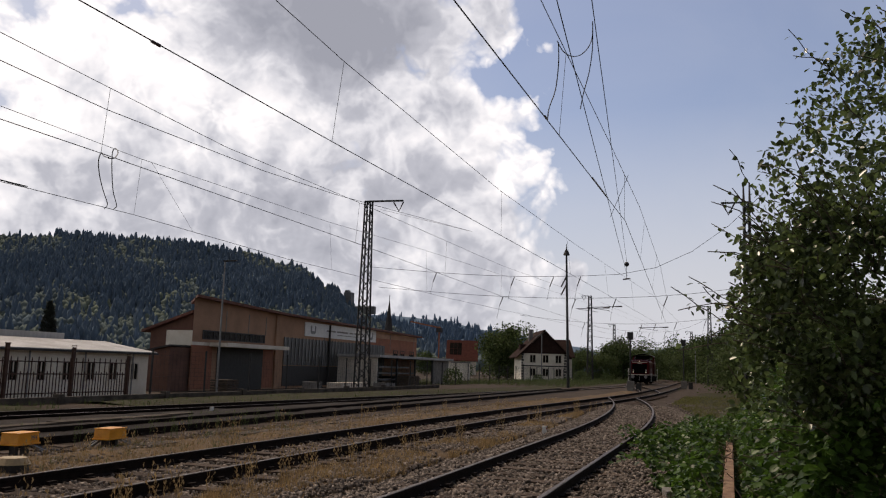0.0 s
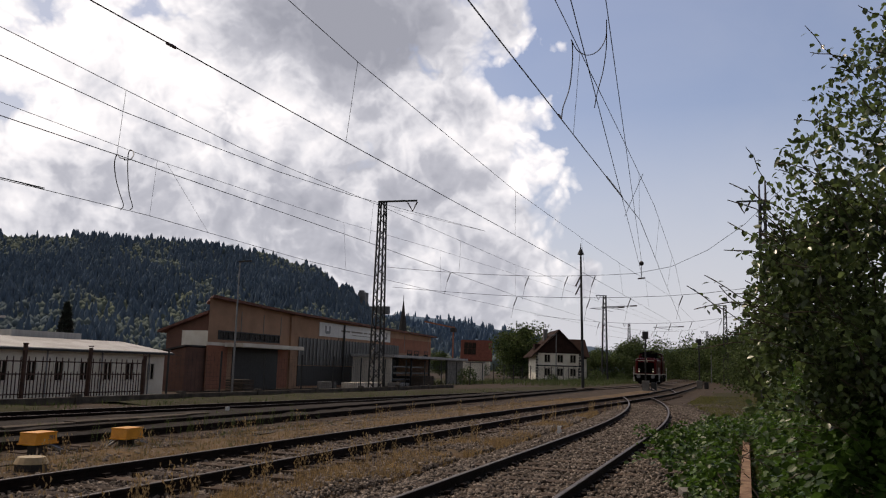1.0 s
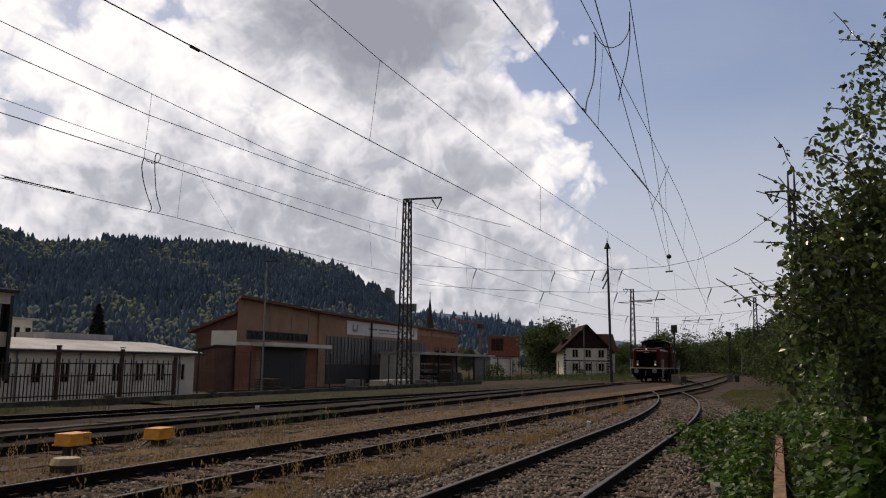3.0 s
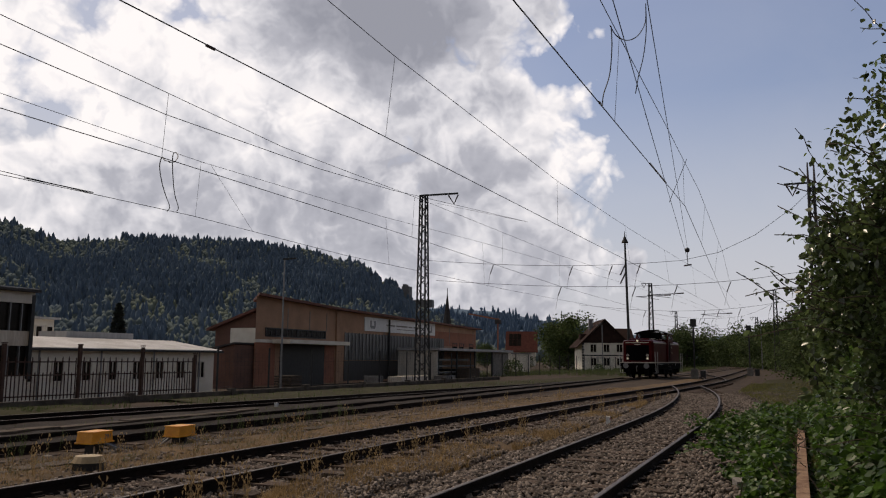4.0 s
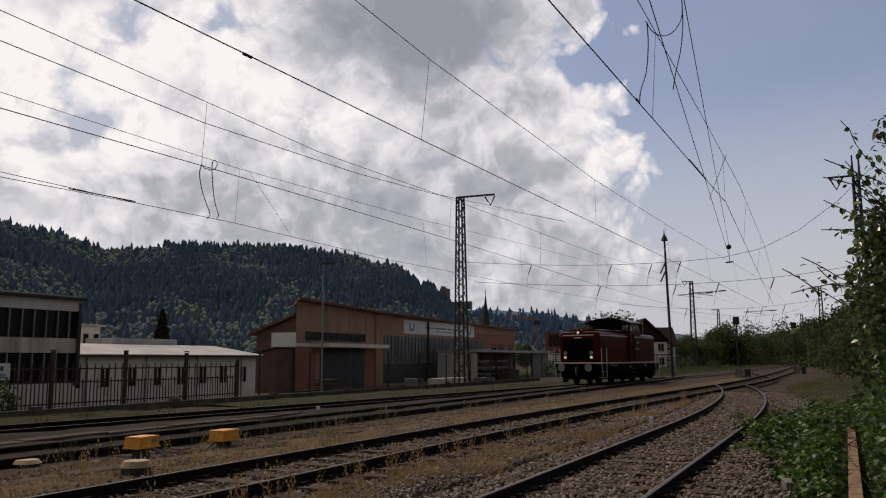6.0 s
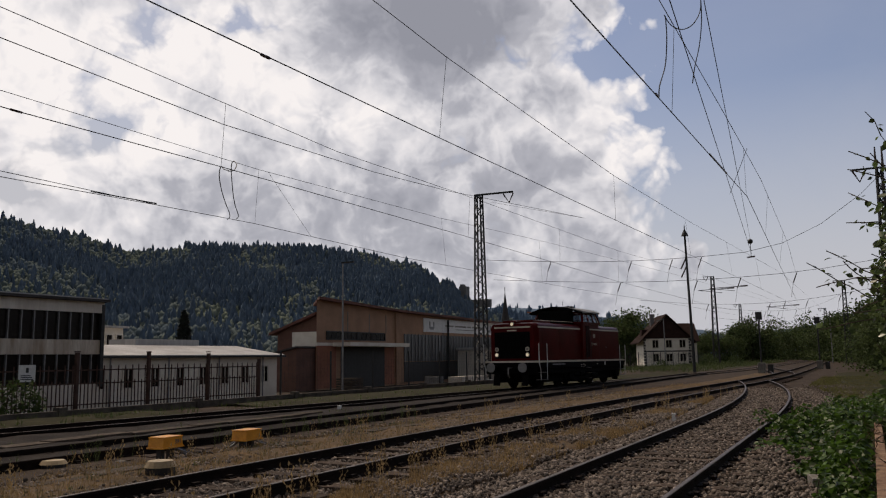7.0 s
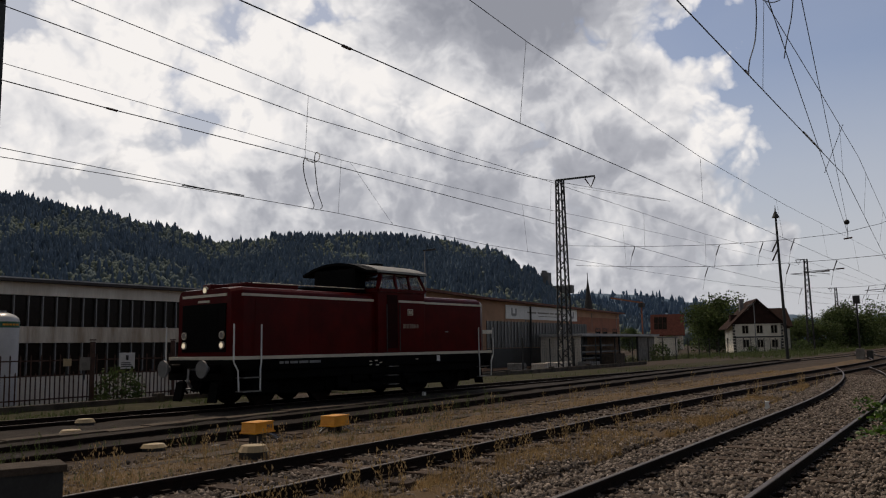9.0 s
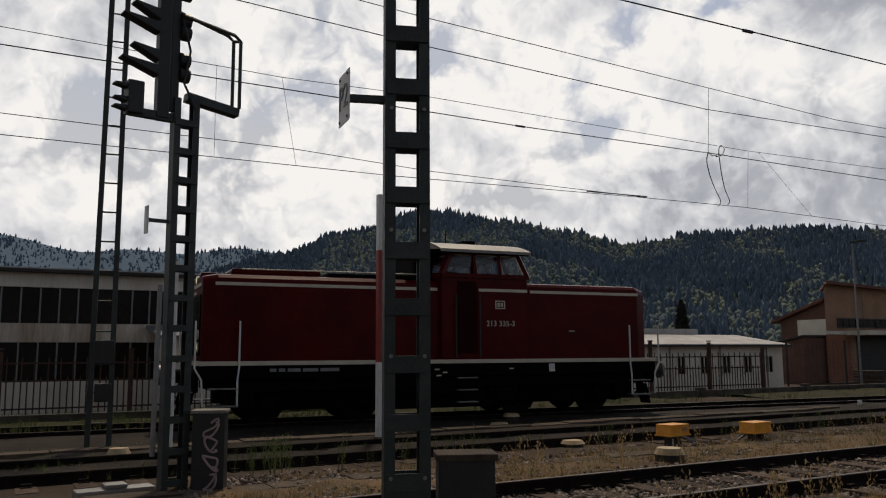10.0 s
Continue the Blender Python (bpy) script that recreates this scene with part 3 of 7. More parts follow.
def build_track(line, y0, y1, label, sleepers_to, seed, shiny=True, level=0.0):
    rng = random.Random(seed)
    tr = thing("railway_track", (0, 0, level), label=label, category="track", group="railway tracks")
    ys = np.concatenate([np.arange(y0, min(70, y1), 1.0), np.arange(70, y1, 6.0) if y1 > 70 else [], [y1]])
    for s in (-0.752, 0.752):
        pts = []
        for y in ys:
            d = (line(y + 0.1) - line(y - 0.1)) / 0.2
            n = Vector((1, -d, 0)).normalized()
            pts.append(Vector((line(y), y, 0)) + n * s)
        r = part("rail", sweep(bmesh.new(), RAIL, pts), M["rust"], tr)
        part("rail_head", sweep(bmesh.new(), HEAD, pts), M["railhead"] if shiny else M["rust"], r, "polished running surface")
    bm = B((-1.3, -0.125, -0.30), (1.3, 0.125, -0.135), 0.012)
    me = bpy.data.meshes.new("sleeper")
    bm.to_mesh(me)
    bm.free()
    me.materials.append(M["sleeper"])
    bm = bmesh.new()
    prism(bm, [(-0.17, -0.14), (0.17, -0.14), (0.17, -0.122), (0.14, -0.118), (0.14, -0.09), (0.085, -0.09), (0.085, -0.118),
               (-0.085, -0.118), (-0.085, -0.09), (-0.14, -0.09), (-0.14, -0.118), (-0.17, -0.122)], -0.06, 0.06, 1)
    mp = bpy.data.meshes.new("rail_fastening")
    bm.to_mesh(mp)
    bm.free()
    mp.materials.append(M["rust"])
    y, k = y0 + 0.3, 0
    while y < min(y1, sleepers_to):
        d = (line(y + 0.1) - line(y - 0.1)) / 0.2
        m = pose(line(y) + rng.uniform(-0.03, 0.03), y, rng.uniform(-0.012, 0.006), 0, 0, -math.degrees(math.atan(d)) + rng.uniform(-0.8, 0.8))
        o = new("sleeper", me)
        o.parent, o.matrix_basis = tr, m
        if y < 26:
            for s in (-0.752, 0.752):
                f = new("rail_fastening", mp)
                f.parent, f.matrix_basis = o, pose(s, 0, 0)
        y += 0.62
        k += 1
    return tr


def build_rough_edges():
    # timber duct covers lying between the tracks
    for x, y0, y1, nm in ((-9.55, -4, 26, 0), (-14.4, -4, 20, 1)):
        duct = thing("cable_duct", (x, y0, ground_z(x, 5) + 0.02), label="weathered grey cable duct covers in the ground", category="cable duct", group="cable ducts")
        bm = B((-0.20, 0.008, -0.05), (0.20, 0.992, 0.075), 0.01)
        me = bpy.data.meshes.new("duct_cover")
        bm.to_mesh(me)
        bm.free()
        me.materials.append(M["plank"])
        for i in range(int(y1 - y0)):
            o = new("duct_cover", me)
            o.parent, o.matrix_basis = duct, pose(0.03 * math.sin(i * 2.3), i, 0.012 * math.sin(i * 1.7), 0, 0.8 * math.sin(i), 0.5 * math.sin(i * 3.1))
    # low beam with stub posts in front of the fence
    edge = thing("low_concrete_barrier", (-21.9, -6, -0.10), label="low weathered concrete beam on stub posts along the track", category="barrier")
    y = 0.0
    for i in range(12):
        part("beam", B((-0.09, y + 0.1, -0.18), (0.09, y + 5.7, 0.06), 0.015), M["oldconcrete"], edge)
        part("stub_post", B((-0.14, y - 0.16, -0.55), (0.14, y + 0.14, 0.16), 0.02), M["oldconcrete"], edge)
        y += 5.8


# ---- hills and sky line ----
def interp(table, x):
    for (a, va), (b, vb) in zip(table, table[1:]):
        if x <= b:
            t = step(a, b, max(a, x))
            return va + (vb - va) * t
    return table[-1][1]


CONE_V, CONE_F = [], []
for k, (zz, rr) in enumerate(((0.0, 0.15), (0.2, 0.22), (0.55, 0.18), (0.82, 0.10), (1.0, 0.02))):
    for i in range(5):
        a = i * math.tau / 5 + k * 0.6
        q = rr * (1.0 + 0.35 * math.sin(i * 2.7 + k * 1.9))
        CONE_V.append((q * math.cos(a), q * math.sin(a), zz))
for k in range(4):
    for i in range(5):
        j = (i + 1) % 5
        CONE_F.append((k * 5 + i, k * 5 + j, k * 5 + 5 + j, k * 5 + 5 + i))


def lump(seed, n=9):
    """A broken crown: a low ball with pushed-out faces."""
    rng = random.Random(seed)
    bm = bmesh.new()
    bmesh.ops.create_icosphere(bm, subdivisions=1, radius=0.5)
    for v in bm.verts:
        v.co *= 1 + 0.55 * noise.noise(v.co * 4.5 + Vector((seed, 0, 0))) + rng.uniform(-0.1, 0.1)
        v.co.z = v.co.z * 1.15 + 0.5
    vs, fs = [tuple(v.co) for v in bm.verts], [tuple(v.index for v in f.verts) for f in bm.faces]
    bm.free()
    return vs, fs


def build_hill(name, table, d_far, d_near, az0, az1, label, n_con, n_broad, tree_h, seed, soil, con, broad, foot=-1.0, drop=0.6):
    """A wooded slope whose skyline follows a few heights (az, elevation in degrees) at d_far metres."""
    rng = np.random.RandomState(seed)

    def top(az):
        return max(0.5, math.tan(radians(interp(table, az))) * d_far - tree_h * drop)

    def z_at(az, u):
        d = d_near + (d_far - d_near) * u
        k = u ** 1.15
        bumpy = 12 * noise.noise((az * 0.12, u * 3.0, seed)) * u * (1 - u) * 4 * (d_far / 1600)
        return foot + (top(az) - foot) * k + bumpy, d

    bm = bmesh.new()
    cols = int((az1 - az0) / 0.8)
    rings = []
    for i in range(cols + 1):
        az = az0 + (az1 - az0) * i / cols
        ring = []
        for j in range(13):
            z, d = z_at(az, j / 12)
            ring.append(bm.verts.new(pol(az, d, z)))
        ring.append(bm.verts.new(pol(az, d_far * 1.25, foot)))
        rings.append(ring)
    for a, b in zip(rings, rings[1:]):
        for j in range(13):
            bm.faces.new((a[j], a[j + 1], b[j + 1], b[j]))
    tagged(mesh_ob(name, bm, soil, smooth=True), label, "hill", kind="structure")
    for count, vs, fs, mm, kind in ((n_con, CONE_V, CONE_F, con, "spruce_forest"), (n_broad, *lump(seed), broad, "broadleaf_forest")):
        if not count:
            continue
        az = rng.uniform(az0, az1, count)
        u = rng.uniform(0, 1, count) ** 0.8
        keep, pos, sc = [], [], []
        for a, uu in zip(az, u):
            patch = noise.noise((a * 0.16, uu * 2.6, seed + 5)) + 0.3 * (0.4 - uu) + 0.22 * step(36, 58, a)
            if (kind == "spruce_forest") == (patch > 0.02) and rng.rand() > 0.25:
                continue
            z, d = z_at(a, uu)
            pos.append(pol(a, d, z - 1))
            h = tree_h * rng.uniform(0.5, 1.0) * (0.85 if uu < 0.9 else 1.0)
            sc.append((h * rng.uniform(0.65, 1.05), h * rng.uniform(0.65, 1.05), h) if kind == "spruce_forest" else (h * rng.uniform(0.24, 0.5), h * rng.uniform(0.24, 0.5), h * rng.uniform(0.4, 0.65)))
        pos, sc = np.array(pos), np.array(sc)
        scatter(kind, vs, fs, mats_of(pos, sc, turn_z(rng.uniform(0, 6.28, len(pos)))), mm, label.replace("hill", "slope of trees"), "forest")


# ---- buildings ----
def window(parent, x, y0, y1, z0, z1, face=1, frame=None, bars=2, pane=None, depth=0.06):
    """A window in a wall that faces +x: a frame, panes and bars, set a little proud."""
    frame, pane = frame or M["white"], pane or M["darkglass"]
    w = part("window", B((x - 0.04, y0, z0), (x + 0.012, y1, z1)), pane, parent)
    bm = bmesh.new()
    t = 0.07
    for lo, hi in (((y0 - t, z0 - t), (y0, z1 + t)), ((y1, z0 - t), (y1 + t, z1 + t)), ((y0, z0 - t), (y1, z0)), ((y0, z1), (y1, z1 + t))):
        box(bm, (x - 0.03, lo[0], lo[1]), (x + depth, hi[0], hi[1]))
    for i in range(1, bars):
        y = y0 + (y1 - y0) * i / bars
        box(bm, (x - 0.01, y - 0.025, z0), (x + depth * 0.7, y + 0.025, z1))
    part("window_frame", bm, frame, w)
    return w


def build_hall():
    h = thing("factory_hall", (-29, -14, -0.9), label="long pale factory hall with dark glazed window bands", category="factory")
    L, z0 = 38.65, 0.9
    def slab(name, za, zb, x0, x1, m, label=""):
        return part(name, B((x0, 0, za + z0), (x1, L, zb + z0)), m, h, label)
    slab("wall", -0.9, 0.55, -14, 0.0, M["white"], "pale rendered base wall")
    slab("core", 0.55, 1.76, -14, -0.25, M["black"])
    slab("middle_band", 1.76, 2.36, -14, 0.06, M["stained"], "stained pale concrete band")
    slab("core", 2.36, 3.5, -14, -0.25, M["black"])
    slab("fascia", 3.5, 3.96, -14, 0.10, M["white"], "pale roof fascia")
    slab("roof", 3.96, 4.06, -14.4, 0.45, M["roofdark"], "dark flat roof edge")
    slab("roof_upper", 4.065, 4.12, -14.4, 0.30, M["palesheet"])
    part("corner_pier", B((-0.3, L - 0.14, z0 + 0.4), (0.12, L + 0.02, z0 + 3.86)), M["metal"], h)
    n = 70
    for za, zb in ((0.55, 1.76), (2.36, 3.5)):
        bm = bmesh.new()
        box(bm, (-0.02, 0, 0), (0.0, L / n - 0.05, zb - za))
        me = bpy.data.meshes.new("pane")
        bm.to_mesh(me)
        bm.free()
        me.materials.append(M["darkglass"])
        bm = B((-0.05, 0, 0), (0.05, 0.045, zb - za))
        mm = bpy.data.meshes.new("mullion")
        bm.to_mesh(mm)
        bm.free()
        mm.materials.append(M["galv"])
        for i in range(n):
            o = new("pane", me)
            o.parent, o.matrix_basis = h, pose(-0.06 + 0.01 * math.sin(i * 7.1), i * L / n + 0.045, za + z0)
            if i % 1 == 0:
                q = new("mullion", mm)
                q.parent, q.matrix_basis = h, pose(0, i * L / n, za + z0)
    for i in (14,):
        part("downpipe", rod(bmesh.new(), (0.14, i * L / n, z0 - 0.8), (0.14, i * L / n, z0 + 3.85), 0.05), M["galv"], h)


def build_bungalow():
    b = thing("white_bungalow", (-31, 22, -0.9), label="long low white works building with small dark windows", category="building")
    L = 17.0
    part("wall", B((-7, 0, 0), (0, L, 2.52)), M["cream"], b, "cream painted wall")
    bm = prism(bmesh.new(), [(-7.3, 2.6), (0.35, 2.52), (0.35, 2.64), (-3.4, 3.22), (-7.3, 2.75)], -0.3, L + 0.3, 1)
    part("roof", bm, M["palesheet"], b, "pale shallow sheet roof")
    part("gutter", B((0.35, -0.3, 2.5), (0.45, L + 0.3, 2.6)), M["metal"], b)
    for i in range(10):
        y = 0.7 + i * 1.65
        window(b, 0.0, y, y + 0.55, 1.12, 1.98, frame=M["white"], bars=2)
    part("roof_box", B((-5.5, 9.5, 2.9), (-3.5, 14.2, 3.55)), M["palesheet"], b, "pale box on the roof")
    for i in range(5):
        part("downpipe", rod(bmesh.new(), (0.1, 1.2 + i * 3.6, 0), (0.1, 1.2 + i * 3.6, 2.5), 0.04), M["galv"], b)
    o = thing("office_block", (-40, 34.2, -0.9), label="cream two-storey office behind the bungalow", category="building")
    part("wall", B((-3, -0.6, 0), (0, 1.35, 4.38)), M["cream"], o)
    part("roof", B((-3.2, -0.8, 4.38), (0.3, 1.55, 4.5)), M["palesheet"], o)
    for y in (0.2, 0.95):
        window(o, 0.0, y - 0.1, y + 0.3, 3.3, 3.95, bars=1)


def build_factory():
    f = thing("brick_factory", (-34, 47.1, -0.8), label="long brown brick factory with sloping dark roof and tall glazing", category="factory")
    z = 0.8
    top = [(0, 5.62), (11, 5.24), (43.2, 4.76)]
    part("wall", prism(bmesh.new(), [(0, 0), (11, 0), (11, 5.24 + z), (0, 5.62 + z)], -3.6, 0, 0), M["brick"], f, "brown brick wall")
    part("wall", prism(bmesh.new(), [(11, 0), (43.2, 0), (43.2, 4.76 + z), (11, 5.24 + z)], -3.6, -0.02, 0), M["brick"], f)
    bm = prism(bmesh.new(), [(-0.5, 5.62 + z), (11, 5.22 + z), (43.6, 4.74 + z), (43.6, 4.9 + z), (11, 5.4 + z), (-0.5, 5.8 + z)], -4.0, 0.6, 0)
    part("roof", bm, M["redfascia"], f, "sloping red-brown roof edge")
    part("wall_panel", B((-0.1, 29, 3.0 + z - 0.3), (0.02, 43.0, 4.6 + z - 0.4)), M["redbrick"], f, "newer red brick panel")
    for o in f.children:                     # the end wall stands askew to the front
        if o.name.startswith(("wall", "roof")):
            for v in o.data.vertices:
                if v.co.x < -2 and v.co.y < 1:
                    v.co.y += 5.6
    part("pier", B((-0.1, 10.8, 0), (0.16, 11.25, 5.15 + z)), M["brick"], f)
    part("wall_panel", B((-0.1, 0.05, 0.2), (0.02, 2.4, 2.5 + z)), M["redbrick"], f, "red brick panel")
    part("wall_panel", B((-0.1, 9.2, 0.2), (0.02, 10.7, 2.4 + z)), M["redbrick"], f)
    # gate with canopy and strip window
    part("roller_gate", B((-0.1, 3.0, 0), (0.05, 9.1, 2.35 + z)), M["metal"], f, "closed dark steel roller gate")
    part("canopy", B((-0.1, 2.0, 2.36 + z), (1.5, 10.6, 2.64 + z)), M["cream"], f, "pale concrete canopy")
    part("lintel_band", B((-0.1, 0.0, 2.40 + z), (0.05, 2.0, 2.62 + z)), M["white"], f)
    for i in range(4):
        y = 1.2 + 2.05 * i
        window(f, 0.0, y, y + 1.85, 2.9 + z, 3.4 + z, frame=M["metal"], bars=3)
    # rendered bays with joints
    for y in (3.9, 6.9, 9.4, 19.5, 35.0, 42.2):
        part("wall_joint", B((-0.05, y - 0.04, (3.45 if y < 11 else 2.9) + z), (0.03, y + 0.04, 5.0 + z - y * 0.01)), M["concrete"], f)
    part("downpipe", rod(bmesh.new(), (0.14, 20.3, 0), (0.14, 20.3, 4.9 + z), 0.09), M["metal"], f)
    # banner
    ban = part("banner", B((0.0, 15.7, 3.72 + z), (0.06, 31.0, 4.92 + z)), M["signwhite"], f, "long white sign board with grey marks")
    for y in (17.2, 29.7):
        part("emblem", prism(bmesh.new(), [(y - 0.5, 4.65 + z), (y - 0.5, 4.1 + z), (y - 0.3, 3.95 + z), (y + 0.3, 3.95 + z), (y + 0.5, 4.1 + z), (y + 0.5, 4.65 + z), (y + 0.25, 4.65 + z), (y + 0.25, 4.2 + z), (y - 0.25, 4.2 + z), (y - 0.25, 4.65 + z)], 0.06, 0.07, 0), M["galv"], ban)
    for a, b in ((19.8, 21.6), (21.9, 24.3), (24.6, 25.4), (25.7, 27.4)):
        part("sign_bar", B((0.06, a, 4.28 + z), (0.068, b, 4.42 + z)), M["concrete"], ban)
    part("sign_bar", B((0.06, 22.0, 4.02 + z), (0.068, 26.8, 4.08 + z)), M["concrete"], ban)
    # tall glazing
    n, y0, y1 = 34, 12.3, 33.5
    w = (y1 - y0) / n
    me = bpy.data.meshes.new("pane")
    bm = B((0, 0, 0), (0.03, w - 0.12, 2.25))
    bm.to_mesh(me)
    bm.free()
    me.materials.append(M["dirtypane"])
    mm = bpy.data.meshes.new("mullion")
    bm = B((0, 0, 0), (0.09, 0.09, 2.3))
    bm.to_mesh(mm)
    bm.free()
    mm.materials.append(M["galv"])
    for i in range(n):
        o = new("pane", me)
        o.parent, o.matrix_basis = f, pose(0.0, y0 + i * w + 0.1, 1.2 + z)
        q = new("mullion", mm)
        q.parent, q.matrix_basis = f, pose(0.0, y0 + i * w, 1.18 + z)
    # solid black panel; the dark inside of the opening is put into its colour
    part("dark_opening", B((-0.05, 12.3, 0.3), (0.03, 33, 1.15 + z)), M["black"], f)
    for y in (36.0, 38.0, 41.0):
        window(f, 0.0, y, y + 1.1, 2.2 + z, 3.0 + z, frame=M["metal"])
    # annex with a half gable
    a = thing("brick_annex", (-34.2, 47.6, -0.8), label="brown brick annex with half gable and white panel", category="building")
    part("wall", prism(bmesh.new(), [(-3.6, 0), (-0.0, 0), (-0.0, 5.35), (-3.6, 4.15)], 0, 8, 1), M["darkbrick"], a)
    part("roof", prism(bmesh.new(), [(-4.1, 4.02), (0.0, 5.38), (0.0, 5.56), (-4.1, 4.2)], -0.4, 8, 1), M["redfascia"], a)
    part("white_panel", B((-2.25, -0.06, 3.1), (-0.05, 0.0, 4.2)), M["cream"], a, "white sheet panel")
    part("lean_to", prism(bmesh.new(), [(-3.6, 0), (0, 0), (0, 3.0), (-3.6, 2.3)], -2.5, -0.07, 1), M["darkbrick"], a)
    part("lean_to_roof", prism(bmesh.new(), [(-3.9, 2.3), (0.1, 3.05), (0.1, 3.15), (-3.9, 2.4)], -2.7, -0.07, 1), M["roofdark"], a)
    # open shed
    s = thing("open_shed", (-30, 69.5, -0.5), label="flat-roofed open shed with pale roof edge and stacked goods", category="shed")
    part("roof", B((-6, -0.3, 2.62), (0.4, 21.4, 2.86)), M["palesheet"], s, "pale flat roof")
    part("back_wall", B((-6, 0, 0), (-5.8, 20.8, 2.6)), M["roofdark"], s)
    part("side_wall", B((-5.8, 0, 0), (0, 0.2, 2.6)), M["white"], s, "white end wall")
    part("front_wall", B((-0.2, 15.6, 0), (0, 20.8, 2.6)), M["concrete"], s)
    for y in (0.3, 5, 10, 15.3):
        part("post", B((-0.16, y, 0), (0, y + 0.16, 2.6)), M["metal"], s)
    for k in range(3):
        part("shelf", B((-3, 1.0, 0.5 + 0.6 * k), (-0.4, 13 - k * 2, 0.62 + 0.6 * k)), M["galv"], s)
    for k, y in enumerate((2, 4.2, 7, 9.5, 12)):
        part("goods", B((-2.8, y, 0.02), (-1.0, y + 1.7, 0.45 + 0.2 * (k % 3)), 0.03), M["white"] if k % 2 else M["black"], s)


def gable_house(name, at, rz, w, d, eave, ridge, walls, roof, label):
    """A house whose gable end faces -y in its own space, from x = 0 to w."""
    h = thing(name, at, rz, label, "house")
    part("wall", prism(bmesh.new(), [(0, 0), (w, 0), (w, eave), (w / 2, ridge - 0.15), (0, eave)], 0, d, 1), walls, h)
    for s in (0, 1):
        o = 1.0
        k = (ridge - eave) / (w / 2)
        x0, x1 = (-o, w / 2) if not s else (w / 2, w + o)
        z0, z1 = (eave - o * k, ridge) if not s else (ridge, eave - o * k)
        part("roof", prism(bmesh.new(), [(x0, z0), (x1, z1), (x1, z1 + 0.22), (x0, z0 + 0.22)], -0.6, d + 0.6, 1), roof, h)
    return h


def front_window(parent, x0, x1, z0, z1, y=0.0, frame=None):
    w = part("window", B((x0, y - 0.05, z0), (x1, y - 0.01, z1)), M["darkglass"], parent)
    bm = bmesh.new()
    t = 0.12
    for a, b in (((x0 - t, z0 - t), (x0, z1 + t)), ((x1, z0 - t), (x1 + t, z1 + t)), ((x0, z0 - t), (x1, z0)), ((x0, z1), (x1, z1 + t))):
        box(bm, (a[0], y - 0.10, a[1]), (b[0], y, b[1]))
    xm = (x0 + x1) / 2
    box(bm, (xm - 0.04, y - 0.08, z0), (xm + 0.04, y - 0.02, z1))
    part("window_frame", bm, frame or M["cream_line"], w)


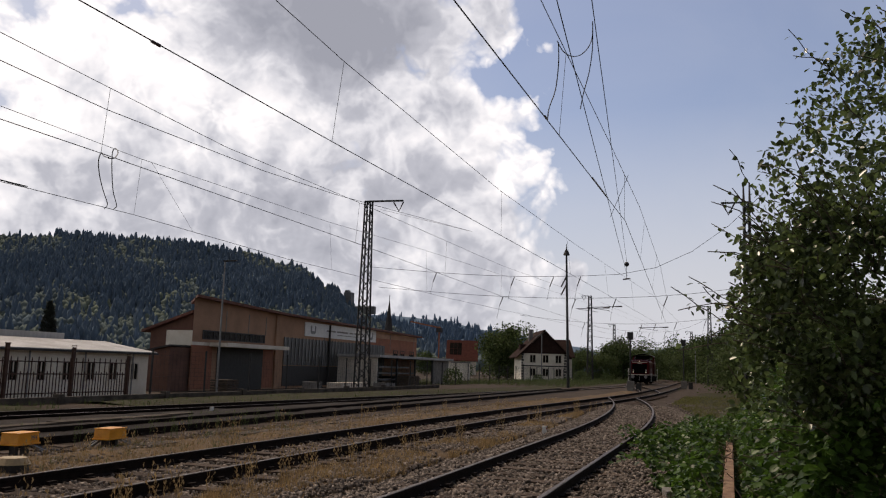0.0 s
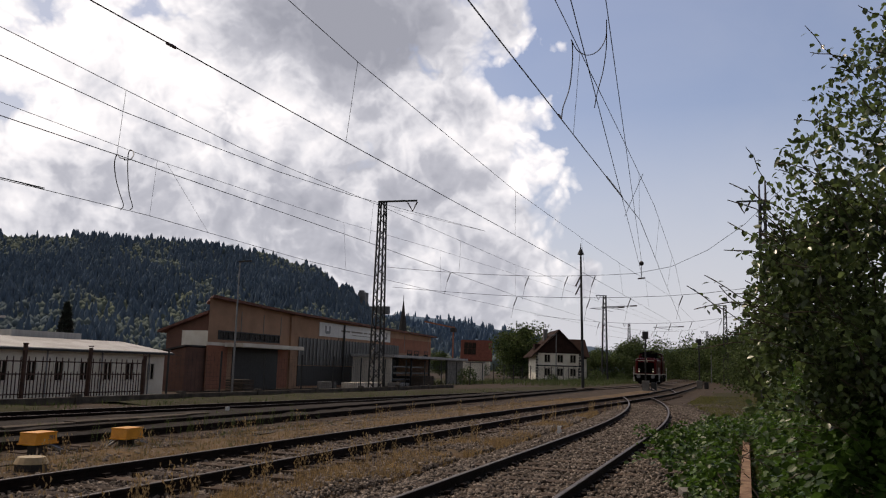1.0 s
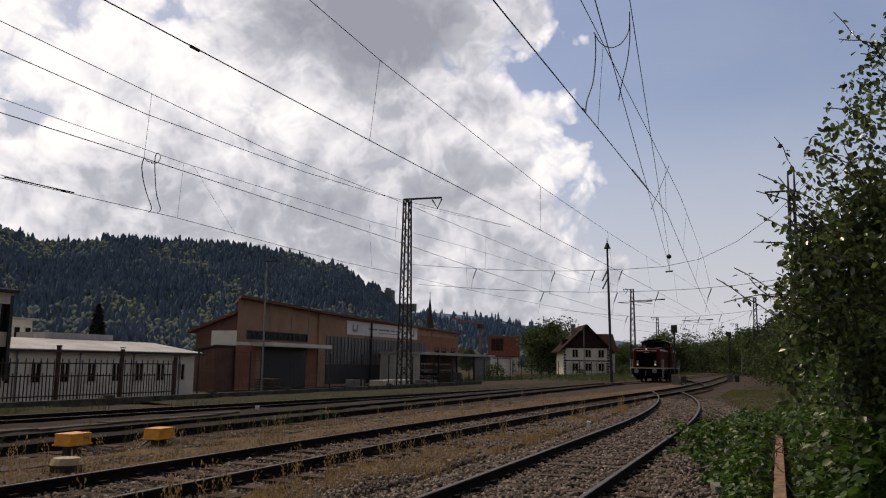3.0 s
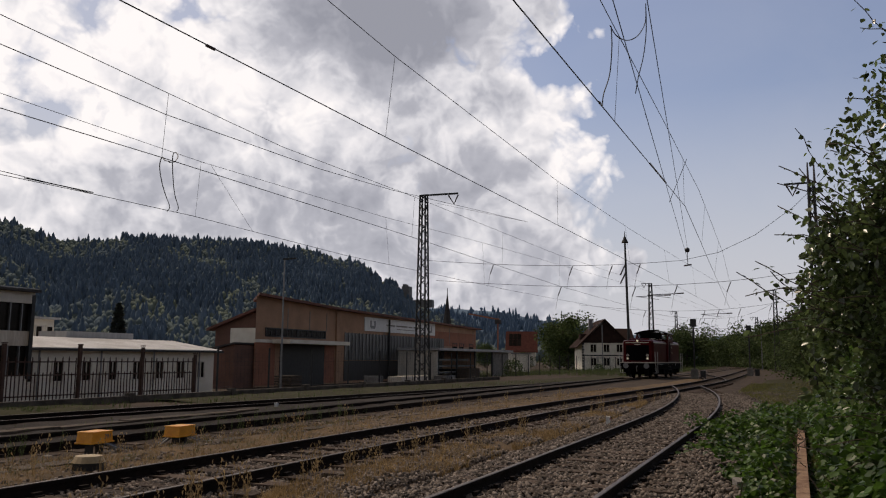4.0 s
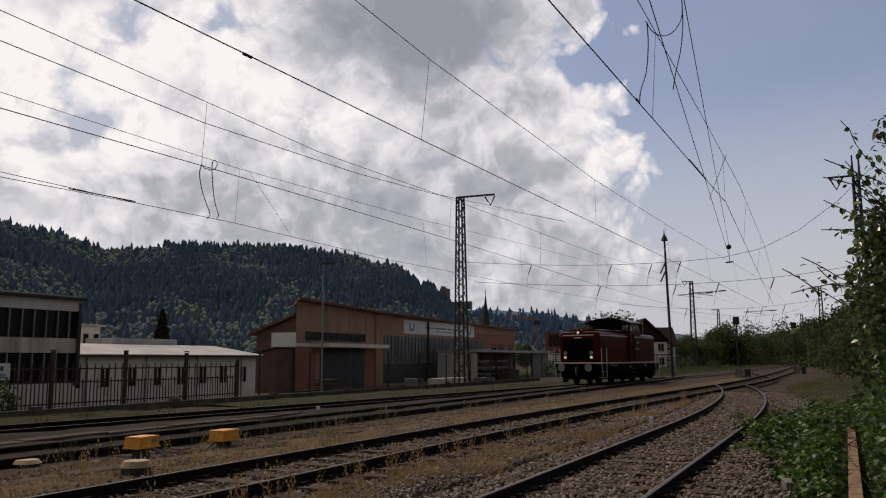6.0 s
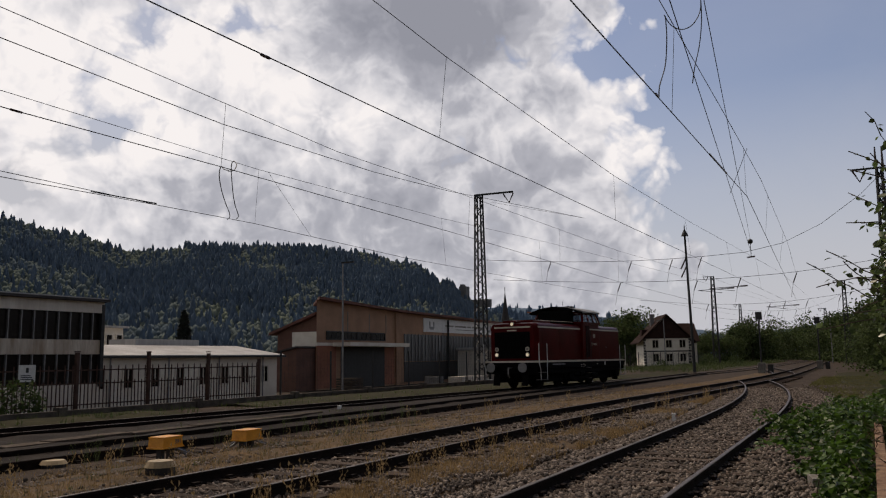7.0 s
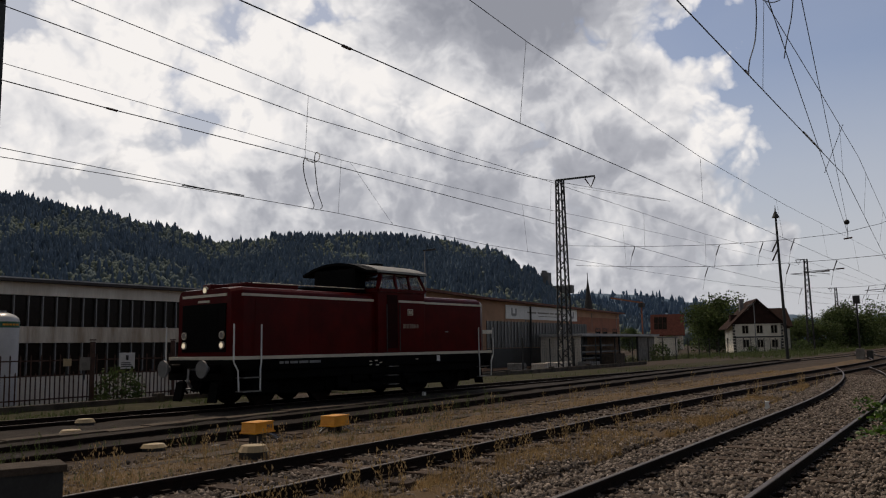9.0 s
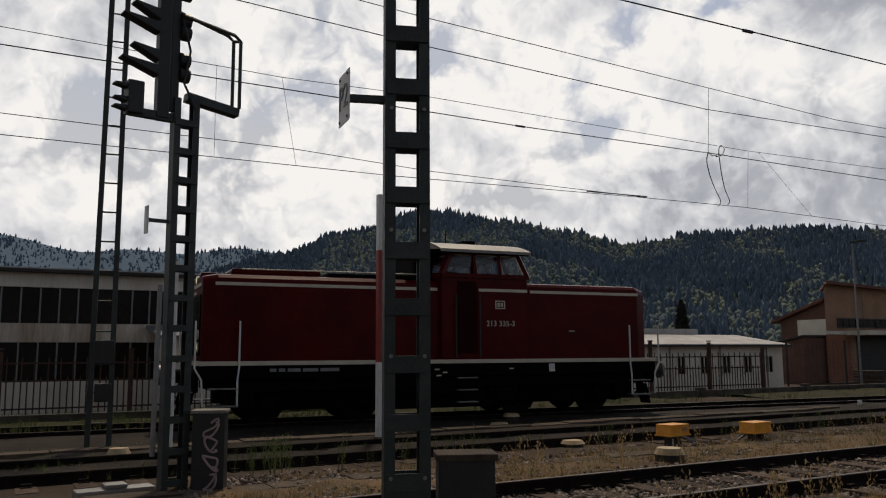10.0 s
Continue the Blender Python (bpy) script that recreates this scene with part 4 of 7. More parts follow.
def build_houses():
    az = 13.3
    at = pol(az, 150, -0.5)
    h = gable_house("timbered_house", tuple(at), 22, 8.1, 9.5, 5.0, 9.0, M["cream"], M["rooftile"], "cream village house with dark brown half-hipped roof and corner stones")
    part("gable_cladding", prism(bmesh.new(), [(-0.1, 4.9), (8.2, 4.9), (4.05, 8.8)], -0.12, 0.0, 1), M["rooftile"], h, "dark boarded gable")
    part("string_course", B((-0.08, -0.1, 2.55), (8.18, 0.0, 2.75)), M["roofdark"], h)
    part("side_wing", B((8.1, 2.0, 0), (9.6, 9.0, 4.6)), M["cream"], h)
    part("wing_roof", prism(bmesh.new(), [(0.8, 4.3), (5.0, 7.5), (5.0, 7.7), (0.6, 4.4)], 4.0, 9.9, 0), M["rooftile"], h)
    part("wing_roof", prism(bmesh.new(), [(9.6, 4.3), (5.0, 7.5), (5.0, 7.7), (9.8, 4.4)], 4.0, 9.9, 0), M["rooftile"], h)
    for i in range(3):
        x = 1.5 + i * 2.35
        front_window(h, x, x + 0.95, 0.9, 2.15)
        front_window(h, x, x + 0.95, 3.3, 4.6)
    for x in (2.9, 4.6):
        front_window(h, x, x + 0.6, 6.1, 6.9)
    for x in (-0.06, 7.76):
        bm = bmesh.new()
        for i in range(10):
            box(bm, (x, -0.08, i * 0.5), (x + (0.4 if i % 2 else 0.28), 0.3, i * 0.5 + 0.36))
        part("quoin", bm, M["roofdark"], h)
    c = part("chimney", B((2.0, 4.4, 7.0), (2.7, 5.2, 9.3)), M["stonewall"], h)
    part("chimney_cap", B((1.95, 4.35, 9.3), (2.75, 5.25, 9.42)), M["roofdark"], c)
    part("dormer", B((0.2, 3.5, 5.2), (1.4, 5.4, 6.6)), M["rooftile"], h)
    # red-roofed house and white garage farther left
    r = gable_house("red_roofed_house", tuple(pol(16.5, 250, -0.5)), 106, 8, 8.5, 5.2, 10.2, M["cream"], M["redtile"], "low house with red tiled roof and solar panels")
    k = 5.0 / 4
    for i in range(3):
        for j in range(2):
            y, x0 = 4.4 + i * 1.25, 0.4 + j * 1.5
            part("solar_panel", prism(bmesh.new(), [(x, 5.2 + x * k + dz) for x, dz in ((x0, 0.24), (x0 + 1.4, 0.24), (x0 + 1.4, 0.30), (x0, 0.30))], y, y + 1.15, 1), M["darkglass"], r, "dark solar panel")
    cr = thing("construction_crane", tuple(pol(19.1, 264, -1)), 0, "distant orange construction crane with lattice jib", "crane")
    part("tower", bar(bmesh.new(), (0, 0, 0), (0, 0, 15.5), 0.4, 0.4), M["redbrick"], cr)
    part("jib", bar(bmesh.new(), (0.5, 0, 15.0), (-10, 0, 17.0), 0.5, 0.5), M["redbrick"], cr)
    part("cab", B((-0.8, -0.8, 13.6), (0.9, 0.8, 15.0), 0.1), M["roofdark"], cr)
    g = thing("white_garage", tuple(pol(18.1, 120, -0.4)), 15, "low white garage with flat roof", "garage")
    part("wall", B((0, 0, 0), (2.4, 5, 2.5)), M["white"], g)
    part("roof", B((-0.2, -0.2, 2.5), (2.6, 5.2, 2.65)), M["galv"], g)
    # ruined keep and church spire on the shoulder of the hill
    k = thing("castle_ruin", tuple(pol(25.5, 1480, 92)), 0, "ruined stone castle keep on the wooded shoulder", "castle")
    part("keep", B((-7.5, -7, 0), (7.5, 7, 39), 0.8), M["stonewall"], k)
    part("broken_top", B((-5.6, -6, 39), (0.5, 5, 43)), M["stonewall"], k)
    part("curtain_wall", B((16, -5, 0), (52, 5, 14), 0.8), M["stonewall"], k)
    c = thing("church_tower", tuple(pol(22.65, 420, -1)), 0, "church tower with slender dark spire", "church")
    part("tower", B((-2.3, -2.3, 0), (2.3, 2.3, 20)), M["stonewall"], c)
    part("spire", rod(bmesh.new(), (0, 0, 20), (0, 0, 36.5), 2.3, 8, 0.05), M["roofdark"], c)
    part("spire_cross", rod(bmesh.new(), (0, 0, 36), (0, 0, 38.5), 0.18), M["metal"], c)


build_ground()
TRACK_A = build_track(line_a, -4, 46.5, "curving siding track with rusty rails on timber sleepers", 47, 1)
TRACK_B = build_track(line_b, -8, 260, "straight track with bright rail heads on sleepers", 60, 2)
TRACK_C = build_track(line_c, -14, 69, "dark weathered track among gravel", 40, 3, False, Z_C)
TRACK_D = build_track(line_d, -14, 260, "main track used by the red locomotive", 45, 4, True, Z_D)
TRACK_E = build_track(lambda y: -5.05 - 5.85 * step(58, 112, y), 60, 110, "crossover track joining two lines in the distance", 64, 5, True, -0.06)
build_rough_edges()
build_hall()
build_bungalow()
build_factory()
build_houses()
RIDGE = [(14, 1.0), (20, 2.0), (23.5, 3.3), (25.4, 4.4), (26.6, 5.5), (29.4, 7.0), (32.9, 7.7), (37.7, 8.1), (43.7, 8.0), (48, 7.6), (52, 8.6), (56.2, 9.4), (61.8, 10.1), (68.2, 8.5), (72, 7.0), (78, 5.5), (86, 4.5), (100, 5)]
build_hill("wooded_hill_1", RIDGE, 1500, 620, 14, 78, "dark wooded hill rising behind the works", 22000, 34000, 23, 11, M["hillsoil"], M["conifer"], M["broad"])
build_hill("wooded_hill_2", [(60, 5), (72, 7.1), (75.1, 7.4), (78.4, 6.9), (82, 7.1), (84.7, 6.8), (90, 7.7), (110, 8.5), (125, 7)], 2300, 700, 60, 125, "farther wooded hills tinted blue for haze", 7000, 4500, 15, 12, M["hazehill"], M["hazehill"], M["hazehill"])
build_hill("wooded_hill_3", [(8, 0.9), (14, 2.4), (16, 3.1), (19, 3.7), (22.6, 3.9), (27, 4.0), (32, 3.5)], 2200, 900, 8, 32, "farther wooded ridge tinted bluish for haze", 3000, 300, 24, 13, M["farhill"], M["fararbor"], M["fararbor"])
build_hill("far_mountain", [(-25, 2.5), (-6, 2.0), (2, 2.0), (4, 1.7), (7, 1.2), (10, 1.8), (15, 1.4), (20, 1.2)], 3600, 2200, -25, 20, "distant mountain tinted pale blue for haze", 0, 0, 5, 14, M["farhill"], M["farhill"], M["farhill"])


# ---- locomotive ----
def build_loco():
    lo = thing("diesel_locomotive", (0, 0, 0), label="dark red diesel locomotive with cream stripes and white handrails", category="locomotive")
    L = 11.5
    red, blk, cream = M["locored"], M["locoblack"], M["cream_line"]
    part("frame", B((-1.5, 0, 0.98), (1.5, L, 1.27), 0.02), blk, lo, "black main frame")
    part("stripe", B((-1.52, -0.02, 1.27), (1.52, L + 0.02, 1.36), 0.01), cream, lo, "cream running-board stripe")
    def hood(name, y0, y1, top, hw, nose):
        """A bonnet with rounded top edges and a rounded nose at the end 'nose'."""
        bm = bmesh.new()
        r, c = 0.24, 0.30
        prof = [(-hw, 1.36), (hw, 1.36), (hw, top - r)] + [(hw - r + r * math.cos(a), top - r + 0.8 * r * math.sin(a)) for a in (0.5, 1.0, 1.571)] + \
               [(-hw + r - r * math.sin(a), top - r + 0.8 * r * math.cos(a)) for a in (0.0, 0.57, 1.07)] + [(-hw, top - r)]
        ends = [(y0, 0.90 if nose < 0 else 1.0, 0.05 if nose < 0 else 0), (y0 + c, 1, 0), (y1 - c, 1, 0), (y1, 0.90 if nose > 0 else 1.0, 0.05 if nose > 0 else 0)]
        rings = [[bm.verts.new((x * k, y, z - d * (z > 2))) for x, z in prof] for y, k, d in ends]
        n = len(prof)
        for a, b in zip(rings, rings[1:]):
            for i in range(n):
                bm.faces.new((a[i], a[(i + 1) % n], b[(i + 1) % n], b[i]))
        bm.faces.new(rings[0][::-1])
        bm.faces.new(rings[-1])
        return part(name, bm, red, lo)
    HW = 1.32
    fh = hood("front_hood", 0.06, 5.5, 3.28, HW, -1)
    rh = hood("rear_hood", 7.7, L - 0.08, 3.28, HW, 1)
    for p, y0, y1 in ((fh, 0.30, 5.4), (rh, 7.9, L - 0.35)):
        for s in (-1, 1):
            part("stripe", B((s * (HW + 0.002) - 0.012, y0, 2.97), (s * (HW + 0.002) + 0.012, y1, 3.04)), cream, p, "thin cream line")
    part("stripe", B((-1.0, 0.04, 2.97), (1.0, 0.07, 3.04)), cream, fh)
    # bonnet top: raised covers and vents
    part("roof_cover", B((-0.85, 0.7, 3.26), (0.85, 2.7, 3.38), 0.04), red, fh, "raised bonnet cover")
    part("roof_cover", B((-0.95, 2.85, 3.26), (0.95, 5.3, 3.34), 0.03), M["locoblack"], fh)
    for i in range(5):
        part("roof_vent", B((-0.7, 1.0 + i * 0.33, 3.38), (0.7, 1.22 + i * 0.33, 3.41)), M["locoblack"], fh)
    part("roof_rail", tube(bmesh.new(), [(1.0, 0.9, 3.36), (1.0, 5.3, 3.38)], 0.015), cream, fh)
    # front grille and doors
    part("grille", B((-0.98, 0.035, 1.48), (0.98, 0.07, 2.78)), blk, fh, "dark radiator grille")
    for i in range(11):
        part("grille_slat", B((-0.66, 0.022, 1.6 + i * 0.1), (0.66, 0.038, 1.64 + i * 0.1)), M["locoblack"], fh)
    for s in (-1, 1):
        for y, w in ((0.75, 1.95), (2.72, 2.55)):
            part("side_door", B((s * HW - 0.006, y, 1.42), (s * HW + 0.006, y + w, 2.90), 0.003), red, fh)
        part("door_latch", B((min(s * HW, s * (HW + 0.03)), 9.0, 2.02), (max(s * HW, s * (HW + 0.03)), 9.16, 2.06), 0.006), M["steel"], rh)
    # cab
    cab = part("cab", B((-1.46, 5.45, 1.36), (1.46, 7.75, 3.34), 0.03), red, lo, "full-width red driver's cab")
    up = bmesh.new()
    lo4 = [(-1.46, 5.45, 3.34), (1.46, 5.45, 3.34), (1.46, 7.75, 3.34), (-1.46, 7.75, 3.34)]
    hi4 = [(-1.30, 5.75, 3.92), (1.30, 5.75, 3.92), (1.30, 7.55, 3.92), (-1.30, 7.55, 3.92)]
    # open upper cab: corner posts, window posts and a rail under the roof
    for a, b in zip(lo4, hi4):
        bar(up, a, b, 0.12, 0.12)
    for i in range(4):
        bar(up, hi4[i], hi4[(i + 1) % 4], 0.12, 0.12)
        bar(up, lo4[i], lo4[(i + 1) % 4], 0.10, 0.10)
    for s in (-1, 1):
        for y in (6.35, 7.02):
            bar(up, (s * 1.46, y, 3.34), (s * 1.30, y, 3.92), 0.07, 0.07)
    for y0, y1 in ((5.45, 5.75), (7.75, 7.55)):
        for x in (-0.5, 0.5):
            bar(up, (x, y0, 3.34), (x, y1, 3.92), 0.07, 0.07)
    part("window_frame", up, red, cab)
    def pane(pts):
        bm = bmesh.new()
        v = [Vector(p) for p in pts]
        nrm = (v[1] - v[0]).cross(v[3] - v[0]).normalized() * 0.012
        a, b = [bm.verts.new(p + nrm) for p in v], [bm.verts.new(p - nrm) for p in v]
        bm.faces.new(a)
        bm.faces.new(b[::-1])
        for i in range(4):
            bm.faces.new((a[i], b[i], b[(i + 1) % 4], a[(i + 1) % 4]))
        part("cab_window", bm, M["cabglass"], cab, "grey tinted cab window")
    def lerp4(a, b, c, d, u0, u1, v0=0.12, v1=0.92):
        a, b, c, d = map(Vector, (a, b, c, d))
        q = lambda u, v: a.lerp(b, u).lerp(d.lerp(c, u), v)
        return [q(u0, v0), q(u1, v0), q(u1, v1), q(u0, v1)]
    for i in range(4):
        j = (i + 1) % 4
        for k in range(3):
            pane(lerp4(lo4[i], lo4[j], hi4[j], hi4[i], 0.05 + k * 0.31, 0.32 + k * 0.31))
    for s in (-1, 1):
        # cream window frame strips on the side
        fr = bmesh.new()
        for a, b in (((s * 1.475, 5.55, 3.37), (s * 1.475, 7.65, 3.37)), ((s * 1.33, 5.85, 3.86), (s * 1.33, 7.48, 3.86)), ((s * 1.475, 7.65, 3.37), (s * 1.33, 7.48, 3.86)), ((s * 1.47, 6.38, 3.37), (s * 1.33, 6.38, 3.86)), ((s * 1.47, 7.05, 3.37), (s * 1.33, 7.05, 3.86))):
            bar(fr, a, b, 0.025, 0.025)
        part("window_trim", fr, cream, cab)
        part("stripe", B((s * 1.463 - 0.012, 6.42, 2.97), (s * 1.463 + 0.012, 7.74, 3.04)), cream, cab)
        part("cab_door", B((s * 1.44, 5.86, 1.5) if s > 0 else (-1.475, 5.86, 1.5), (1.475, 6.36, 3.2) if s > 0 else (-1.44, 6.36, 3.2)), M["locodoor"], cab, "cab doorway with its recess shade painted as darker red")
        part("door_rail", tube(bmesh.new(), [(s * 1.52, 5.8, 1.4), (s * 1.52, 5.8, 2.9)], 0.018, 6), M["metal"], cab)
        part("door_rail", tube(bmesh.new(), [(s * 1.52, 6.42, 1.4), (s * 1.52, 6.42, 2.9)], 0.018, 6), M["metal"], cab)
    # arched roof with overhanging visors
    bm = bmesh.new()
    arch = [(-1.50 + 3.0 * i / 12, 3.90 + 0.30 * (1 - ((i - 6) / 6) ** 2)) for i in range(13)]
    prism(bm, arch + [(x, z + 0.07) for x, z in arch[::-1]], 5.42, 7.85, 1)
    roof = part("cab_roof", bm, M["locoroof"], cab, "grey arched cab roof")
    part("roof_lining", prism(bmesh.new(), [(x * 0.985, z - 0.012) for x, z in arch] + [(x * 0.985, z - 0.03) for x, z in arch[::-1]], 5.45, 7.82, 1), M["locoblack"], roof)
    part("visor", prism(bmesh.new(), [(x * 0.97, z - 0.03) for x, z in arch] + [(x * 0.97, z + 0.05) for x, z in arch[::-1]], 4.92, 5.41, 1), M["locoblack"], roof, "black visor before the cab roof")
    part("roof_horn", B((-0.1, 6.5, 4.22), (0.4, 6.85, 4.34), 0.03), M["locoblack"], roof)
    # added black block in place of the shaded windscreen under the visor
    part("exhaust_hood", B((-0.95, 4.95, 3.16), (0.95, 5.45, 4.05), 0.10), M["locoblack"], fh, "black block for the shaded windscreen before the cab")
    part("antenna", rod(bmesh.new(), (0, 6.2, 4.2), (0, 6.2, 4.62), 0.012), blk, roof)
    part("driver_console", B((-1.1, 5.75, 3.2), (1.1, 6.05, 3.5), 0.04), M["locoblack"], cab)
    # emblem as a plain framed square, running number, data bars
    for s in (1,):
        x = s * 1.475
        em = bmesh.new()
        for a, b in (((6.86, 2.56), (7.12, 2.585)), ((6.86, 2.735), (7.12, 2.76)), ((6.86, 2.585), (6.885, 2.735)), ((7.095, 2.585), (7.12, 2.735)), ((6.92, 2.61), (6.975, 2.71)), ((7.005, 2.61), (7.06, 2.71))):
            box(em, (x - 0.012, a[0], a[1]), (x + 0.004, b[0], b[1]))
        part("emblem", em, cream, cab, "small white square emblem")
        writing("213 335-3", 0.19, cream, cab, Matrix.Translation((x, 7.0, 2.2)) @ Euler((math.pi / 2, 0, math.pi / 2)).to_matrix().to_4x4())
    y = 1.45
    for w in (0.14, 0.14, 0.28, 0.34, 0.42):
        part("data_bar", B((1.495, y, 1.13), (1.507, y + w, 1.20)), M["galv"], lo)
        y += w + 0.05
    part("data_plate", B((1.495, 8.3, 1.05), (1.51, 8.46, 1.24)), M["signwhite"], lo)
    for y, z in ((5.0, 1.1), (5.0, 1.0), (5.25, 1.12), (5.45, 1.05), (5.3, 0.98), (7.2, 1.12)):
        part("data_mark", B((1.495, y, z), (1.506, y + 0.12, z + 0.03)), cream, lo)
    part("nose_bars", B((-0.26, 0.035, 2.82), (0.26, 0.055, 2.88)), cream, fh, "number bar on the nose")
    # underframe
    part("side_skirt", B((-1.42, 0.35, 0.72), (1.42, L - 0.35, 0.98), 0.02), blk, lo)
    part("fuel_tank", B((-1.3, 4.25, 0.24), (1.3, 6.95, 0.98), 0.08), blk, lo, "black fuel tank between the bogies")
    for k, y in enumerate((4.4, 5.2, 6.7)):
        part("air_tank", rod(bmesh.new(), (1.25, y, 0.62), (1.25, y + 0.6, 0.62), 0.16, 12), blk, lo)
    for y in (0.9, 4.05, 7.2, 10.6):
        for s in (-1, 1):
            part("sand_box", B((min(s * 0.95, s * 1.38), y - 0.28, 0.36), (max(s * 0.95, s * 1.38), y + 0.28, 0.98), 0.04), blk, lo)
    for k in range(3):
        part("cab_step", B((1.30, 5.86, 0.36 + k * 0.28), (1.52, 6.36, 0.385 + k * 0.28)), M["steel"], lo)
    wheelsets = []
    for yb in (2.55, 8.9):
        bog = part("bogie", B((-1.15, yb - 1.75, 0.30), (1.15, yb + 1.75, 0.80), 0.05), blk, lo, "black bogie frame")
        for s in (-1, 1):
            for yy in (-1.1, 1.1):
                part("axle_box", B((s * 1.08 - 0.14, yb + yy - 0.2, 0.32), (s * 1.08 + 0.14, yb + yy + 0.2, 0.66), 0.04), blk, bog)
                sp = bmesh.new()
                for i in range(5):
                    rod(sp, (s * 1.12, yb + yy * 0.55, 0.5 + i * 0.07), (s * 1.12, yb + yy * 0.55, 0.535 + i * 0.07), 0.09, 10)
                part("spring", sp, blk, bog)
        for yy in (-1.1, 1.1):
            bm = bmesh.new()
            for s in (-1, 1):
                rod(bm, (s * 0.69, 0, 0), (s * 0.80, 0, 0), 0.475, 28)
                rod(bm, (s * 0.66, 0, 0), (s * 0.69, 0, 0), 0.50, 28)
                for i in range(6):
                    a = i * math.tau / 6
                    rod(bm, (s * 0.81, 0.27 * math.cos(a), 0.27 * math.sin(a)), (s * 0.83, 0.27 * math.cos(a), 0.27 * math.sin(a)), 0.05, 8)
            rod(bm, (-0.95, 0, 0), (0.95, 0, 0), 0.09, 12)
            w = part("wheelset", bm, [M["rust"]], lo, "pair of dark steel wheels on an axle")
            w.matrix_basis = pose(0, yb + yy, 0.475)
            wheelsets.append((w, yb + yy))
    # ends
    for e, y, d in (("front", 0.0, -1), ("rear", L, 1)):
        bb = part("buffer_beam", B((-1.4, min(y, y + 0.08 * d), 0.72), (1.4, max(y, y + 0.08 * d), 1.27), 0.02), blk, lo)
        for s in (-1, 1):
            bm = rod(bmesh.new(), (s * 0.87, y + 0.08 * d, 1.04), (s * 0.87, y + 0.40 * d, 1.04), 0.13, 16)
            bf = part("buffer", bm, blk, lo)
            part("buffer_head", rod(bmesh.new(), (s * 0.87, y + 0.40 * d, 1.04), (s * 0.87, y + 0.62 * d, 1.04), 0.075, 12), M["steel"], bf)
            part("buffer_plate", rod(bmesh.new(), (s * 0.87, y + 0.57 * d, 1.04), (s * 0.87, y + 0.63 * d, 1.04), 0.23, 20), M["galv"], bf, "worn round buffer plate")
            # shunter's steps: white rails with a bend and foot boards
            for yy in (-0.10, 0.80):
                p = [(s * 1.53, y - d * yy, 2.2), (s * 1.53, y - d * yy, 1.22), (s * 1.53, y - d * (yy + (0.14 if yy < 0.1 else -0.03)), 0.98), (s * 1.53, y - d * (yy + (0.17 if yy < 0.1 else -0.03)), 0.45)]
                part("handrail", tube(bmesh.new(), p, 0.022, 6), M["signwhite"], lo, "white handrail")
            for z in (0.42, 0.78):
                st = box(bmesh.new(), (min(s * 1.2, s * 1.55), min(y - d * 0.2, y - d * 0.8), z), (max(s * 1.2, s * 1.55), max(y - d * 0.2, y - d * 0.8), z + 0.03))
                part("step_board", st, M["steel"], lo)
            part("hose", tube(bmesh.new(), [(s * 0.4, y + 0.08 * d, 0.9), (s * 0.42, y + 0.25 * d, 0.8), (s * 0.38, y + 0.32 * d, 0.5), (s * 0.3, y + 0.2 * d, 0.38)], 0.03, 6), blk, lo)
        part("coupling_hook", tube(bmesh.new(), [(0, y, 1.02), (0, y + 0.4 * d, 1.02), (0, y + 0.42 * d, 0.7), (0, y + 0.3 * d, 0.55)], 0.04, 6), M["steel"], lo)
        for x0 in (-0.95, 0.6):
            part("rail_guard", prism(bmesh.new(), [(y + 0.02 * d, 0.70), (y + 0.14 * d, 0.66), (y + 0.24 * d, 0.16), (y + 0.18 * d, 0.16), (y + 0.06 * d, 0.5)], x0, x0 + 0.35, 0), M["locoblack"], lo)
    ytop = 0.03
    lamps = [(-0.85, 1.66, True), (0.85, 1.66, True), (-0.85, 1.93, False), (0.85, 1.93, False), (0.0, 3.16, True)]
    for x, z, on in lamps:
        yb = ytop + (0.06 if z > 3 else 0)
        h = part("headlight", rod(bmesh.new(), (x, yb + 0.1, z), (x, yb - 0.03, z), 0.105, 20), M["cream_line"], lo, "round headlight with cream rim")
        part("lens", rod(bmesh.new(), (x, yb - 0.02, z), (x, yb - 0.036, z), 0.072, 18), M["lamp_on"] if on else M["lamp_off"], h)
    part("nose_lamp_cowl", B((-0.2, 0.12, 3.05), (0.2, 0.8, 3.34), 0.06), red, fh)
    return lo, wheelsets


LOCO, WHEELSETS = build_loco()
V = 11.2                                # metres a second


def loco_y(t):
    return 4.05 + V * (10.0 - t)


def loco_pose(t):
    y = loco_y(t)
    ya, yb = y + 2.55, y + 8.55
    xa, xb = line_d(ya), line_d(yb)
    s = (xb - xa) / (yb - ya)
    return pose(xa - 2.55 * s, y, Z_D, 0, 0, -math.degrees(math.atan(s)))


LOCO_ROWS = [(k * 0.5, loco_pose(k * 0.5)) for k in range(21)]


